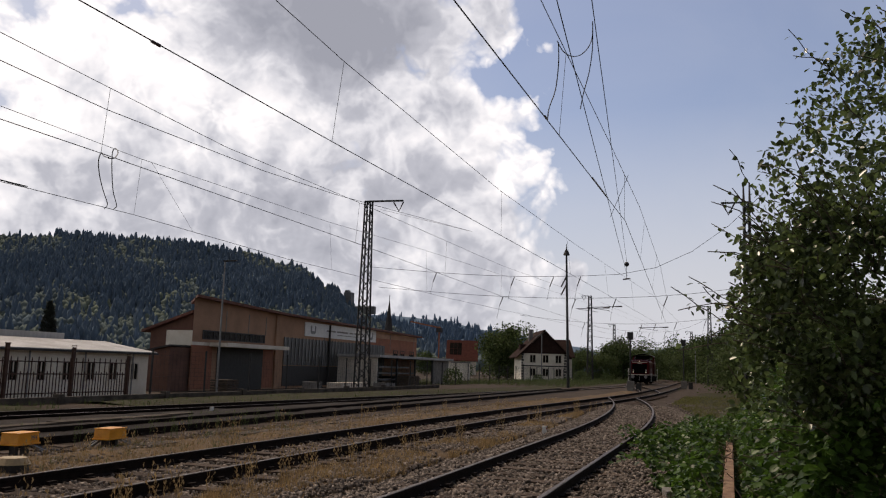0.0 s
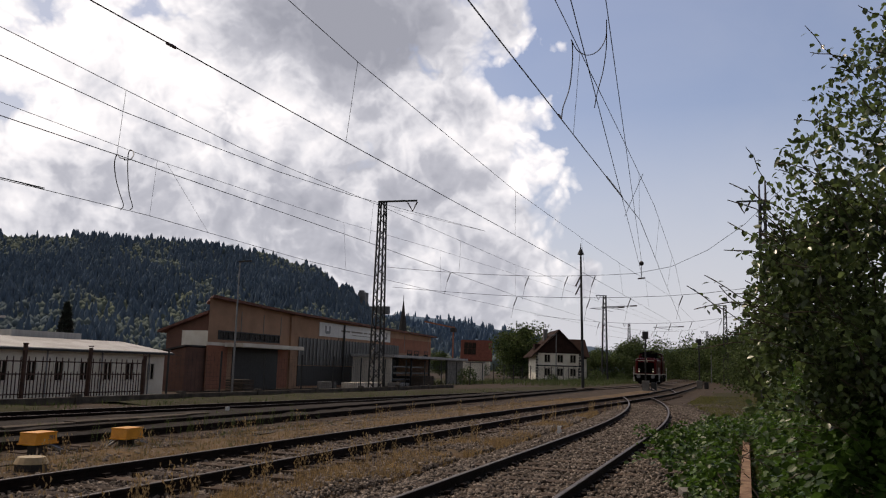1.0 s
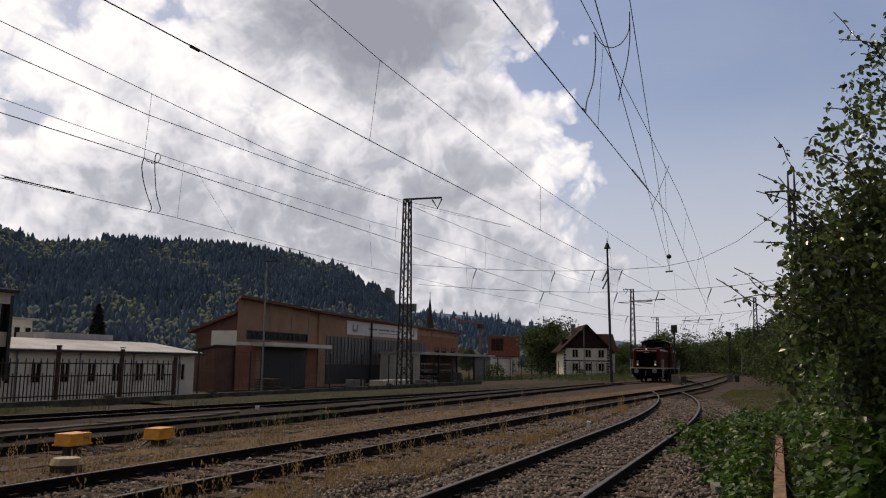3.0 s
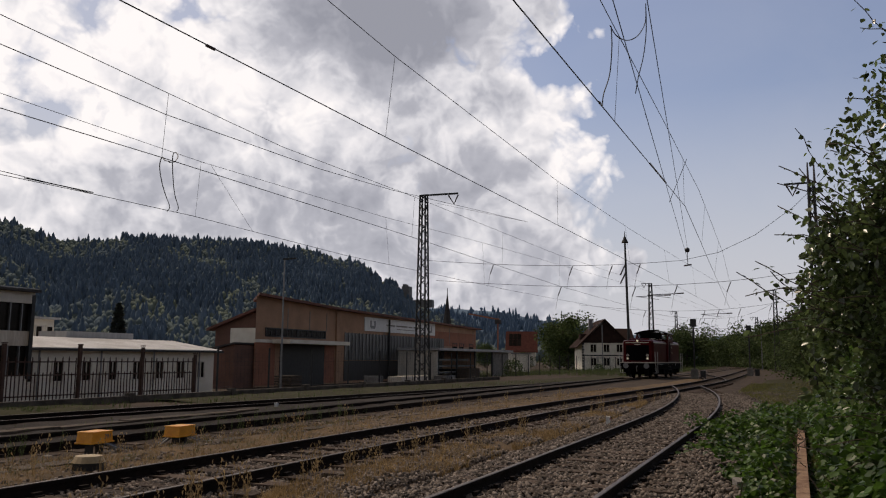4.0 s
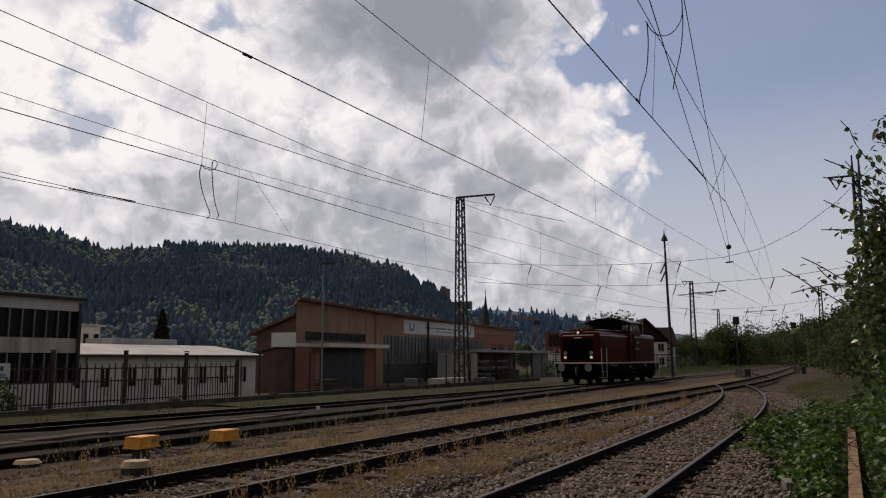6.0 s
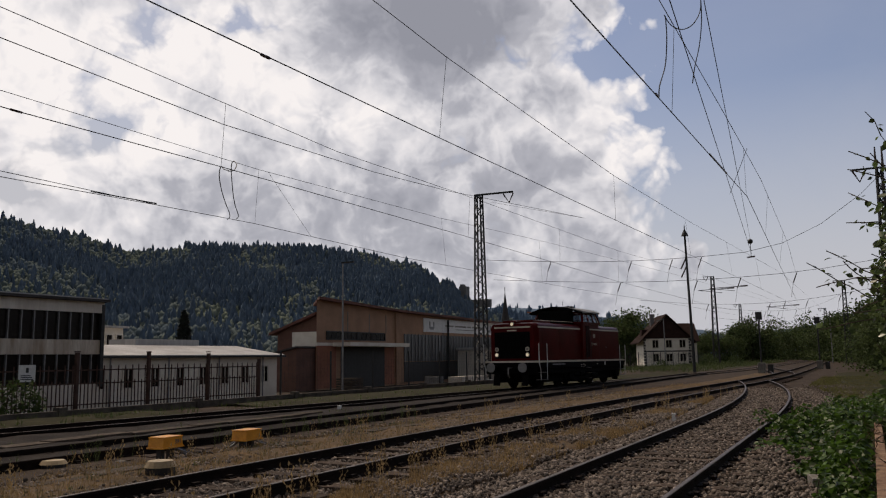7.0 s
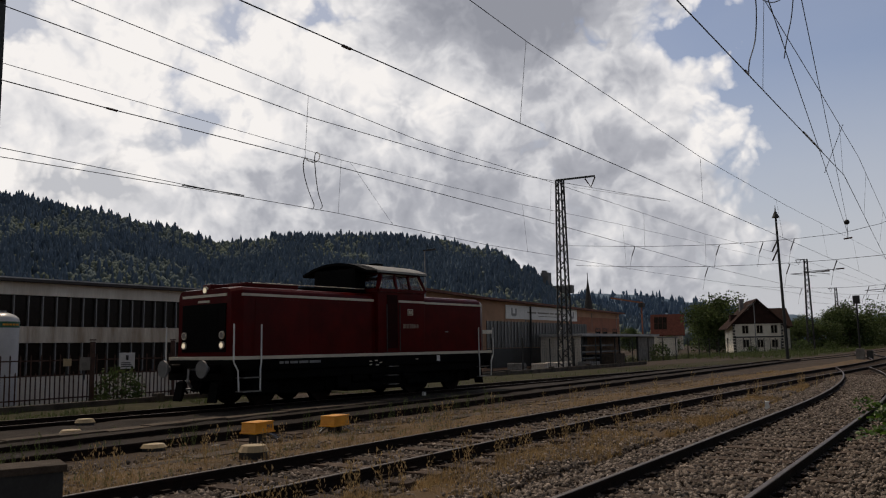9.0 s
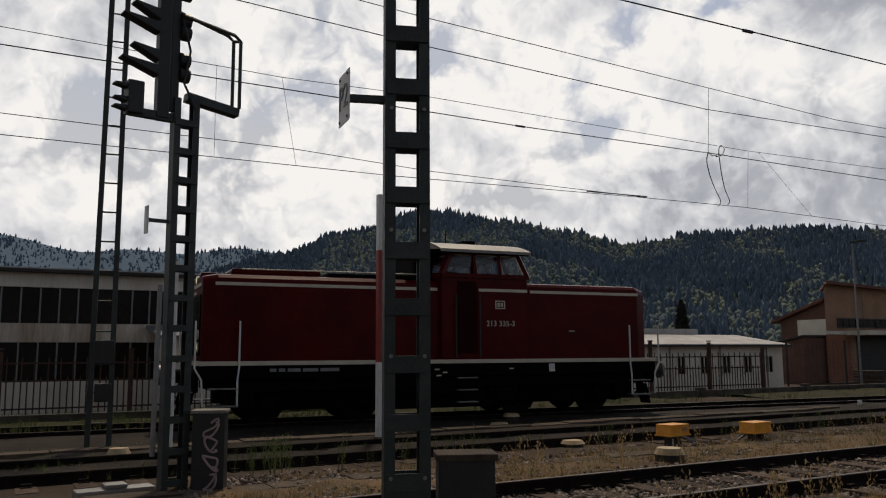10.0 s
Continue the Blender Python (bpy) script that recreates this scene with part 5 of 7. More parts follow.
# ---- fences, masts, signals ----
def build_fence():
    fx, z0, pitch = -24.6, -0.30, 3.25
    f = thing("picket_fence", (fx, -6.1, z0), label="rusty steel picket fence with thick posts in front of the works", category="fence")
    rng = random.Random(5)
    me, mh = [], None
    for h in (1.62, 1.08):
        bm = prism(bmesh.new(), [(-0.018, 0.10), (0.018, 0.10), (0.018, h - 0.05), (0.0, h), (-0.018, h - 0.05)], -0.012, 0.012, 0)
        m = bpy.data.meshes.new("picket")
        bm.to_mesh(m)
        bm.free()
        m.materials.append(M["fence"])
        me.append(m)
    n = 11
    for k in range(n + 1):
        y = k * pitch
        top = 2.02 if 6 <= k <= 10 else 1.75
        p = part("post", B((-0.06, y - 0.06, -0.3), (0.06, y + 0.06, top + 0.06 * rng.random()), 0.012), M["fence"], f)
        part("post_cap", B((-0.075, y - 0.075, top + 0.05), (0.075, y + 0.075, top + 0.09), 0.01), M["fence"], p)
        if k == n:
            break
        for z in (0.22, 0.95, 1.42):
            part("rail", B((-0.03, y + 0.08, z), (0.0, y + pitch - 0.08, z + 0.045)), M["fence"], f)
        cnt = 19
        for i in range(cnt):
            o = new("picket", me[i % 2])
            o.parent = f
            o.matrix_basis = pose(0.02, y + 0.17 + i * (pitch - 0.34) / (cnt - 1), rng.uniform(-0.02, 0.02), rng.uniform(-1, 1), 0, 0)
    # thin wire fence carrying on
    w = thing("wire_fence", (-25.2, 32, -0.4), label="thin dark wire-mesh fence on slim posts", category="fence")
    for k in range(30):
        part("post", rod(bmesh.new(), (0, k * 4.2, 0), (0, k * 4.2, 2.25), 0.05, 8), M["metal"], w)
    bm = bmesh.new()
    for i in range(11):
        bar(bm, (0, 0, 0.15 + i * 0.2), (0, 121.8, 0.15 + i * 0.2), 0.006, 0.006)
    for i in range(406):
        bar(bm, (0, i * 0.3, 0.1), (0, i * 0.3, 2.15), 0.006, 0.006)
    tagged(part("wire_mesh", bm, M["metal"], w), kind="stuff")
    # notice boards on the fence
    for y, ww, hh, z, label, m in ((17.62, 0.62, 0.55, 1.0, "white notice board with a dark mark on the fence", "signwhite"), (16.15, 0.38, 0.42, 1.0, "small grey notice on the fence", "concrete"), (15.58, 0.28, 0.24, 1.15, "small orange plate on a fence post", "buff")):
        s = thing("notice_board", (fx + 0.05, y, z0), label=label, category="sign")
        part("board", B((0, 0, z + 0.1), (0.02, ww, z + hh + 0.1), 0.006), M[m], s)
        if ww > 0.5:
            part("dark_mark", B((0.02, ww * 0.42, z + 0.4), (0.026, ww * 0.58, z + 0.56)), M["black"], s)
            for k in range(3):
                part("text_bar", B((0.02, 0.08, z + 0.17 + k * 0.06), (0.025, ww - 0.08 - 0.05 * k, z + 0.2 + k * 0.06)), M["black"], s)
        part("bracket", B((-0.04, ww / 2 - 0.03, z - 0.2), (0, ww / 2 + 0.03, z + 0.3)), M["metal"], s)


def lattice(parent, base, top, w0, w1, m, steps, leg=0.06, brace=0.035):
    """A square lattice mast: four legs and zigzag braces, tapering."""
    (x, y, z0), z1 = base, top
    def c(u):
        w = (w0 + (w1 - w0) * u) / 2
        z = z0 + (z1 - z0) * u
        return [Vector((x + sx * w, y + sy * w, z)) for sx, sy in ((-1, -1), (1, -1), (1, 1), (-1, 1))]
    a, b = c(0), c(1)
    for i in range(4):
        part("leg", bar(bmesh.new(), a[i], b[i], leg, leg), m, parent)
    bm = bmesh.new()
    for k in range(steps):
        p, q = c(k / steps), c((k + 1) / steps)
        for i in range(4):
            j = (i + 1) % 4
            if k % 2:
                bar(bm, p[i], q[j], brace, brace)
            else:
                bar(bm, p[j], q[i], brace, brace)
    tagged(part("bracing", bm, m, parent), kind="stuff")


def build_masts():
    # tall lattice mast in front of the works
    m = thing("catenary_mast", (-24.6, 54.3, 0), label="tall dark steel lattice mast with a short top arm", category="mast", group="lattice masts")
    lattice(m, (0, 0, -0.5), 13.4, 0.80, 0.42, M["metal"], 22, 0.10, 0.05)
    part("top_arm", bar(bmesh.new(), (-0.3, 0, 13.4), (2.4, 0.9, 13.55), 0.14, 0.12), M["mast"], m)
    part("insulator", tube(bmesh.new(), [(1.7, 0.7, 13.4), (2.1, 0.8, 12.75), (2.4, 0.9, 13.45)], 0.06, 6), M["porcelain"], m)
    for (x, y, h, w) in ((-21.0, 138, 14.0, 0.95), (-25, 203, 13, 0.9), (-1.9, 138, 12.3, 0.8), (-7.0, 205, 11.5, 0.8), (1.6, 53, 12.0, 0.6)):
        k = thing("catenary_mast", (x, y, 0), label="slender dark lattice mast beside the tracks", category="mast", group="lattice masts")
        lattice(k, (0, 0, -0.4), h, w, w * 0.45, M["metal"], 16, 0.12, 0.07)
        part("top_arm", bar(bmesh.new(), (-1.5, 0, h + 0.05), (0.3, 0, h + 0.05), 0.12, 0.1), M["mast"], k)
        part("insulator", tube(bmesh.new(), [(-1.4, 0, h), (-1.05, 0, h - 0.7), (-0.7, 0, h)], 0.06, 6), M["porcelain"], k)
        if y < 60:
            for dx in (-0.15, 0.2):
                part("insulator", rod(bmesh.new(), (dx, 0, h), (dx, 0, h + 1.3), 0.08, 8, 0.04), M["porcelain"], k)
    # slim pole with a bell lamp
    p = thing("lamp_pole", (-13.9, 78.0, 0), label="tall slim dark pole with a bell-shaped lamp on top", category="lamp pole")
    part("pole", rod(bmesh.new(), (0, 0, -0.4), (-0.25, 0, 12.6), 0.15, 10, 0.09), M["metal"], p)
    part("lamp_head", rod(bmesh.new(), (-0.25, 0, 12.5), (-0.25, 0, 13.05), 0.34, 12, 0.1), M["metal"], p)
    part("finial", rod(bmesh.new(), (-0.25, 0, 13.0), (-0.25, 0, 13.6), 0.07, 8, 0.02), M["metal"], p)
    for z in (9.6, 10.4):
        part("insulator", rod(bmesh.new(), (-0.75, 0, z - 1.0), (-0.25, 0, z), 0.07, 8), M["porcelain"], p)
    # yard lamp
    l = thing("yard_lamp", (-26.2, 38.8, -0.5), label="grey yard lamp post with a flat head", category="lamp post")
    part("pole", rod(bmesh.new(), (0, 0, 0), (0, 0, 7.4), 0.065, 10, 0.04), M["galv"], l)
    part("lamp_head", bar(bmesh.new(), (-0.1, 0, 7.4), (0.6, 0.25, 7.45), 0.18, 0.08), M["metal"], l)
    for x, y, h in ((-27.5, 130, 7.5), (-4.5, 150, 8.5)):
        l = thing("yard_lamp", (x, y, -0.4), label="thin distant lamp post with a short arm", category="lamp post")
        part("pole", rod(bmesh.new(), (0, 0, 0), (0, 0, h), 0.10, 8, 0.06), M["galv"], l)
        part("lamp_head", bar(bmesh.new(), (0, 0, h), (-1.1, 0, h - 0.35), 0.2, 0.12), M["galv"], l)
    # two distant dwarf signals seen from behind
    for (x, y, h) in ((-7.9, 76, 5.05), (-4.1, 95, 5.2)):
        s = thing("rail_signal", (x, y, -0.25), label="dark railway signal seen from behind on a thin post", category="signal", group="far signals")
        part("post", rod(bmesh.new(), (0, 0, 0), (0, 0, h), 0.07, 8), M["metal"], s)
        part("signal_head", B((-0.27, -0.1, h - 0.45), (0.27, 0.15, h + 0.25), 0.05), M["black"], s)
        part("base_box", B((-0.3, -0.25, 0), (0.3, 0.25, 0.9), 0.03), M["concrete"], s)
        part("switch_box", B((0.5, -0.3, 0), (0.95, 0.3, 0.75), 0.03), M["metal"], s)


def batten_mast(parent, z0, z1, w, d, flange, step_, plate, m, taper=0.0, foot=0.0):
    """Two upright channels joined by flat batten plates on both faces; w runs along y."""
    for s in (-1, 1):
        y = s * (w / 2 - flange / 2)
        o, i, t = s * w / 2, s * (w / 2 - flange), s * 0.012
        out = [(-d / 2, i), (-d / 2, o), (d / 2, o), (d / 2, i), (d / 2 - 0.012, i), (d / 2 - 0.012, o - t), (-d / 2 + 0.012, o - t), (-d / 2 + 0.012, i)]
        part("channel", prism(bmesh.new(), out, z0, z1, 2), m, parent)
    z = z0 + 0.15
    while z < z1 - plate:
        for dx in (-d / 2 - 0.008, d / 2 + 0.008):
            part("batten_plate", B((dx - 0.006, -w / 2 + 0.01, z), (dx + 0.006, w / 2 - 0.01, z + plate), 0.002), m, parent)
        z += step_


def build_signals():
    # near signal mast
    p = thing("signal_mast", (-4.465, 2.230, -0.25), 0, "dark grey steel signal mast of two channels and flat battens", "signal mast")
    p.matrix_basis = pose(-4.465, 2.230, -0.25, 0, 0, -19)
    batten_mast(p, 0, 4.6, 0.275, 0.13, 0.065, 0.338, 0.10, M["mast"])
    part("flared_foot", prism(bmesh.new(), [(-0.17, 0), (0.17, 0), (0.135, 0.85), (-0.135, 0.85)], -0.055, 0.055, 0), M["mast"], p)
    for z in (0.9, 1.6, 2.35, 3.1):
        for y in (-0.1, 0.1):
            part("bolt", rod(bmesh.new(), (0.07, y, z), (0.086, y, z), 0.012, 8), M["galv"], p)
    s = thing("station_sign", (-4.465, 2.230, -0.25), label="weathered white metal plate with grey letters on an arm", category="sign")
    s.matrix_basis = pose(-4.465, 2.230, -0.25, 0, 0, -19)
    part("arm", B((-0.02, -0.375, 3.15), (0.02, -0.13, 3.195), 0.004), M["mast"], s)
    pl = part("plate", B((-0.115, -0.352, 3.03), (0.115, -0.344, 3.35), 0.004), M["signwhite"], s)
    pl.matrix_basis = Matrix.Translation((0, -0.375, -0.02)) @ pose(0, 0, 0, 0, 0, 12) @ Matrix.Translation((0, 0.34, 0))
    writing("P2", 0.21, M["signgrey"], pl, Matrix.Translation((0, -0.355, 3.19)) @ Euler((math.pi / 2, 0, 0)).to_matrix().to_4x4(), 0.002)
    writing("P2", 0.21, M["signgrey"], pl, Matrix.Translation((0, -0.341, 3.19)) @ Euler((math.pi / 2, 0, math.pi)).to_matrix().to_4x4(), 0.002)
    for x in (-0.085, 0.085):
        for z in (3.055, 3.325):
            part("bolt", rod(bmesh.new(), (x, -0.358, z), (x, -0.338, z), 0.010, 8), M["black"], pl)
    b = thing("relay_box", (-4.445, 2.620, -0.25), -24, "dark grey metal relay box with dusty lid", "relay box")
    part("body", B((-0.12, -0.17, 0), (0.12, 0.17, 0.98), 0.01), M["metal"], b)
    part("lid", B((-0.14, -0.185, 0.98), (0.14, 0.185, 1.02), 0.008), M["plank"], b, "dusty grey-brown lid")
    # second signal with its head, cage and ladder rungs
    q = thing("light_signal", (-9.790, 1.953, -0.25), 11, "tall light signal with hooded lamps, work platform and cage", "signal")
    batten_mast(q, 0, 4.62, 0.305, 0.14, 0.075, 0.345, 0.075, M["mast"])
    part("head_column", B((-0.06, -0.36, 4.35), (0.06, -0.22, 6.6), 0.01), M["black"], q)
    part("back_board", B((-0.03, -0.20, 4.45), (0.03, -0.10, 6.6), 0.01), M["black"], q)
    for i, z in enumerate((4.84, 5.02, 5.36, 5.52, 5.86, 6.02)):
        hd = bmesh.new()
        prism(hd, [(-0.36, z + 0.0), (-0.36, z + 0.12), (-0.66 - 0.12 * (i % 2 == 0), z + 0.155), (-0.66 - 0.12 * (i % 2 == 0), z + 0.14)], -0.08, 0.08, 0)
        part("lamp_hood", hd, M["black"], q, "long black lamp hood")
        part("lamp_case", rod(bmesh.new(), (0, -0.10, z + 0.08), (0, 0.02, z + 0.08), 0.09, 12), M["black"], q)
    lw = part("lower_lamp", B((-0.09, -0.70, 4.34), (0.09, -0.52, 4.72), 0.02), M["black"], q)
    for z in (4.30, 4.40, 4.56):
        part("lamp_hood", prism(bmesh.new(), [(-0.66, z + 0.06), (-0.66, z + 0.12), (-0.84, z + 0.11), (-0.84, z + 0.095)], -0.06, 0.06, 0), M["black"], lw)
    part("bracket", B((-0.04, -0.7, 4.32), (0.04, -0.1, 4.42), 0.01), M["mast"], q)
    part("platform", bar(bmesh.new(), (0, 0.0, 4.66), (0, 0.66, 4.58), 0.14, 0.10), M["mast"], q)
    for x, dz in ((-0.1, 0.0), (0.1, -0.06)):
        part("cage_rail", tube(bmesh.new(), [(x, 0.64, 4.62), (x, 0.64, 5.54 + dz), (x, 0.56, 5.60 + dz), (x, -0.1, 5.74 + 2 * dz)], 0.022, 6), M["mast"], q)
    part("cage_rail", tube(bmesh.new(), [(-0.1, 0.64, 5.54), (0.1, 0.64, 5.48)], 0.02, 6), M["mast"], q)
    part("cable", tube(bmesh.new(), [(0.08, -0.1, 5.6), (0.1, 0.0, 5.2), (0.08, -0.06, 4.8), (0.08, 0.1, 4.5)], 0.014, 6), M["black"], q)
    part("side_arm", B((-0.02, -0.40, 3.12), (0.02, -0.16, 3.16)), M["mast"], q)
    part("side_plate", B((-0.045, -0.42, 2.98), (0.045, -0.40, 3.30), 0.005), M["signwhite"], q)
    part("cable_conduit", tube(bmesh.new(), [(0.05, -0.26, 0.5), (0.05, -0.24, 2.4)], 0.03, 8), M["galv"], q)
    g = thing("cable_cabinet", (-9.710, 2.343, -0.25), -22, "dark cabinet with pale spray-painted scrawl beside the signal", "cabinet")
    part("body", B((-0.15, -0.18, 0), (0.15, 0.18, 0.95), 0.012), M["black"], g)
    part("lid", B((-0.17, -0.20, 0.95), (0.17, 0.20, 0.985), 0.008), M["concrete"], g)
    for zz, w in ((0.78, 0.085), (0.60, 0.07), (0.40, 0.085), (0.18, 0.07)):
        part("scrawl", tube(bmesh.new(), [(0.156, 0.03 + w * math.sin(k * 0.55), zz + 0.09 * math.sin(k * 0.41 + zz * 9) + 0.02 * math.sin(k)) for k in range(17)], 0.014, 6), M["graffiti"], g, "pale pink spray-painted scrawl")
    # tall ladder-like mast farther back
    t = thing("ladder_mast", (-14.665, 1.75, -0.35), -8, "tall thin dark mast of two channels with ladder rungs", "mast")
    for s in (-1, 1):
        part("channel", bar(bmesh.new(), (0, s * 0.165 - 0.03, 0), (0, s * 0.125, 8.4), 0.10, 0.085), M["mast"], t)
    z = 0.6
    while z < 8.3:
        part("rung", rod(bmesh.new(), (0, -0.16, z), (0, 0.14, z), 0.015, 6), M["mast"], t)
        z += 0.5
    part("junction_box", B((0.05, -0.14, 1.55), (0.18, 0.16, 1.95), 0.03), M["black"], t)
    part("junction_box", B((0.05, -0.12, 0.95), (0.18, 0.14, 1.25), 0.03), M["black"], t)
    # banded post with a stone foot
    r = thing("banded_post", (-13.9, 6.4, -0.32), 0, "white and red banded marker post on a stone foot", "marker post")
    part("white_band", B((-0.06, -0.055, 0.1), (0.06, 0.055, 1.52), 0.006), M["signwhite"], r)
    part("red_band", B((-0.06, -0.055, 1.52), (0.06, 0.055, 3.6), 0.006), M["red"], r, "red middle band")
    part("white_band", B((-0.06, -0.055, 3.6), (0.06, 0.055, 4.66), 0.006), M["signwhite"], r)
    part("foot", B((-0.25, -0.3, -0.1), (0.25, 0.3, 0.14), 0.05), M["concrete"], r)
    r2 = thing("white_stake", (-14.2, 1.2, -0.3), 0, "thin pale stake beside the track", "stake")
    r2.matrix_basis = pose(-13.0, 2.55, -0.3)
    part("stake", rod(bmesh.new(), (0, 0, 0), (0.0, 0, 3.1), 0.025, 8), M["signwhite"], r2)


def yellow_box(x, y, num):
    b = thing("trackside_box", (x, y, -0.28), 6, "yellow trackside point heating box on two legs with cables", "trackside box", "yellow boxes")
    bm = bmesh.new()
    prism(bm, [(-0.25, 0.27), (0.25, 0.27), (0.225, 0.42), (-0.225, 0.42)], -0.15, 0.15, 0)
    part("body", bm, M["yellow"], b)
    part("lid", B((-0.16, -0.235, 0.42), (0.16, 0.235, 0.44), 0.006), M["yellow"], b)
    part("rim", B((-0.165, -0.27, 0.25), (0.165, 0.27, 0.275), 0.005), M["yellow"], b)
    for s in (-1, 1):
        part("leg", B((-0.05, s * 0.12 - 0.04, -0.1), (0.05, s * 0.12 + 0.04, 0.26)), M["black"], b)
    if num:
        for dx, sag in ((0.0, 0.05), (0.06, 0.12)):
            run = [(dx, 0.25, 0.2), (dx + 0.08, 0.5, 0.10 - sag / 2), (dx + 0.2, 0.85, 0.05 - sag / 2), (dx + 0.3, 1.15, 0.09), (dx + 0.4, 1.4, 0.24)]
            part("cable", tube(bmesh.new(), run, 0.022, 6), M["galv"] if dx else M["black"], b)
        writing("391", 0.11, M["signgrey"], b, Matrix.Translation((0.152, 0.12, 0.345)) @ pose(0, 0, 0, 0, 7, 0) @ Euler((math.pi / 2, 0, math.pi / 2)).to_matrix().to_4x4(), 0.003)
    for k in range(3):
        a = 0.25 + 0.12 * k
        part("cable", tube(bmesh.new(), [(0.05, 0.1, 0.26), (0.1, 0.1 + a, 0.16 - 0.02 * k), (0.15, 0.2 + 2 * a, 0.05), (0.12, 0.3 + 2.6 * a, 0.0)], 0.016, 6), M["black"] if k else M["galv"], b)


def build_track_things():
    yellow_box(-10.4, 10.2, True)
    yellow_box(-9.98, 11.72, False)
    def pot(x, y, r, h, z=-0.27, label="buff plastic cap on a black trackside transmitter"):
        b = thing("axle_counter", (x, y, z), 20, label, "axle counter", "axle counters")
        part("base", rod(bmesh.new(), (0, 0, 0), (0, 0, h * 0.72), r, 14), M["black"], b)
        bm = rod(bmesh.new(), (0, 0, h * 0.72), (0, 0, h), r * 1.1, 14, r * 0.85)
        part("cap", bm, M["buff"], b, "buff cap")
    pot(-8.75, 8.5, 0.20, 0.30)
    pot(-11.25, 8.75, 0.19, 0.20, -0.30)
    pot(-16.9, 11.3, 0.2, 0.28, -0.38)
    pot(-13.6, 1.9, 0.16, 0.3, -0.35)
    pot(-14.8, 9.6, 0.2, 0.26, -0.36)
    st = thing("pale_stone", (-10.9, 9.75, -0.30), 0, "pale boulder beside the track", "stone")
    bm = bmesh.new()
    bmesh.ops.create_icosphere(bm, subdivisions=2, radius=0.17)
    for v in bm.verts:
        v.co *= 1 + 0.3 * noise.noise(v.co * 9)
        v.co.z *= 0.6
    part("boulder", bm, M["concrete"], st)
    mk = thing("marker_peg", (-4.15, 20.2, -0.25), 0, "small white marker peg between the tracks", "marker")
    part("peg", B((-0.05, -0.05, 0), (0.04, 0.04, 0.24), 0.012), M["signwhite"], mk)
    part("peg_top", B((-0.045, -0.045, 0.17), (0.045, 0.045, 0.21)), M["red"], mk)
    m2 = thing("marker_peg", (-15.3, 22.5, -0.35), 0, "small white marker peg between the tracks", "marker")
    part("peg", B((-0.06, -0.06, 0), (0.04, 0.04, 0.26), 0.012), M["signwhite"], m2)
    po = thing("edge_beam", (0.05, 7.5, -0.27), -0.45, "rusty weathered edge beam lying among vines", "beam")
    orange = mat("orange_rust", (0.42, 0.28, 0.18), 0.9, 0, 0.35, 6, 60, 0.4, (0.18, 0.095, 0.06))
    for k in range(3):
        part("beam", B((-0.065, k * 4.4 + 0.01, 0), (0.065, k * 4.4 + 4.38, 0.30 - 0.015 * k), 0.012), orange, po)
    sl = thing("concrete_slab", (-0.5, 11.2, -0.22), 12, "weathered pale slab half hidden by vines", "slab")
    part("slab", B((-0.22, -0.2, 0), (0.22, 0.2, 0.10), 0.02), M["concrete"], sl)
    # switch tongue and box by the curving track
    sw = thing("point_motor", (-10.2, 1.4, -0.28), 5, "pale trackside point motor casing", "point motor")
    part("casing", B((-0.14, -0.42, 0), (0.14, 0.42, 0.15), 0.02), M["galv"], sw)
    part("cover", B((-0.12, -0.12, 0.15), (0.12, 0.12, 0.2), 0.02), M["galv"], sw)
    # yard clutter behind the fence
    pal = thing("pallet_stack", (-28.5, 43, -0.75), 0, "stack of grey wooden pallets in the yard", "pallets")
    for k in range(7):
        part("pallet", B((-0.6, -0.6, 0.15 * k), (0.6, 0.6, 0.15 * k + 0.11)), M["plank"], pal)
    for i, (x, y, w, h, m) in enumerate(((-29, 61.5, 5.5, 0.7, "white"), (-29, 55.2, 0.9, 0.8, "galv"), (-29, 69, 2.2, 0.6, "galv"), (-29, 75, 3, 1.2, "plank"))):
        c = thing("yard_goods", (x, y, -0.75), 0, "wrapped goods stacked in the works yard", "goods")
        part("load", B((-0.6, -w / 2, 0), (0.6, w / 2, h), 0.04), M[m], c)
        for k in range(4):
            part("strap", B((-0.62, -w / 2 + (k + 0.5) * w / 4 - 0.02, 0), (0.62, -w / 2 + (k + 0.5) * w / 4 + 0.02, h + 0.01)), M["black"], c)
    # white storage tank and a lean-to office behind the fence
    v = thing("storage_tank", (-27.0, 14.9, -0.75), 0, "upright white storage tank with domed top and green band", "tank")
    part("shell", rod(bmesh.new(), (0, 0, 0), (0, 0, 3.2), 0.53, 28), M["whitecar"], v, smooth=False)
    dome = bmesh.new()
    bmesh.ops.create_uvsphere(dome, u_segments=28, v_segments=10, radius=0.53, matrix=Matrix.Translation((0, 0, 3.2)) @ Matrix.Diagonal((1, 1, 0.55, 1)))
    part("dome", dome, M["whitecar"], v, smooth=True)
    bd = part("green_band", rod(bmesh.new(), (0, 0, 2.98), (0, 0, 3.18), 0.538, 28), M["green"], v, "green band")
    for k in range(5):
        part("text_bar", B((0.52, -0.26 + 0.11 * k, 3.05), (0.545, -0.18 + 0.11 * k, 3.11)), M["yellow"], bd)
    part("cap_ring", rod(bmesh.new(), (0, 0, 3.45), (0, 0, 3.55), 0.12, 14), M["galv"], v)
    h = thing("lean_to_office", (-26.8, 4.4, -0.75), 0, "white lean-to office with dark windows and bluish sheet roof", "building")
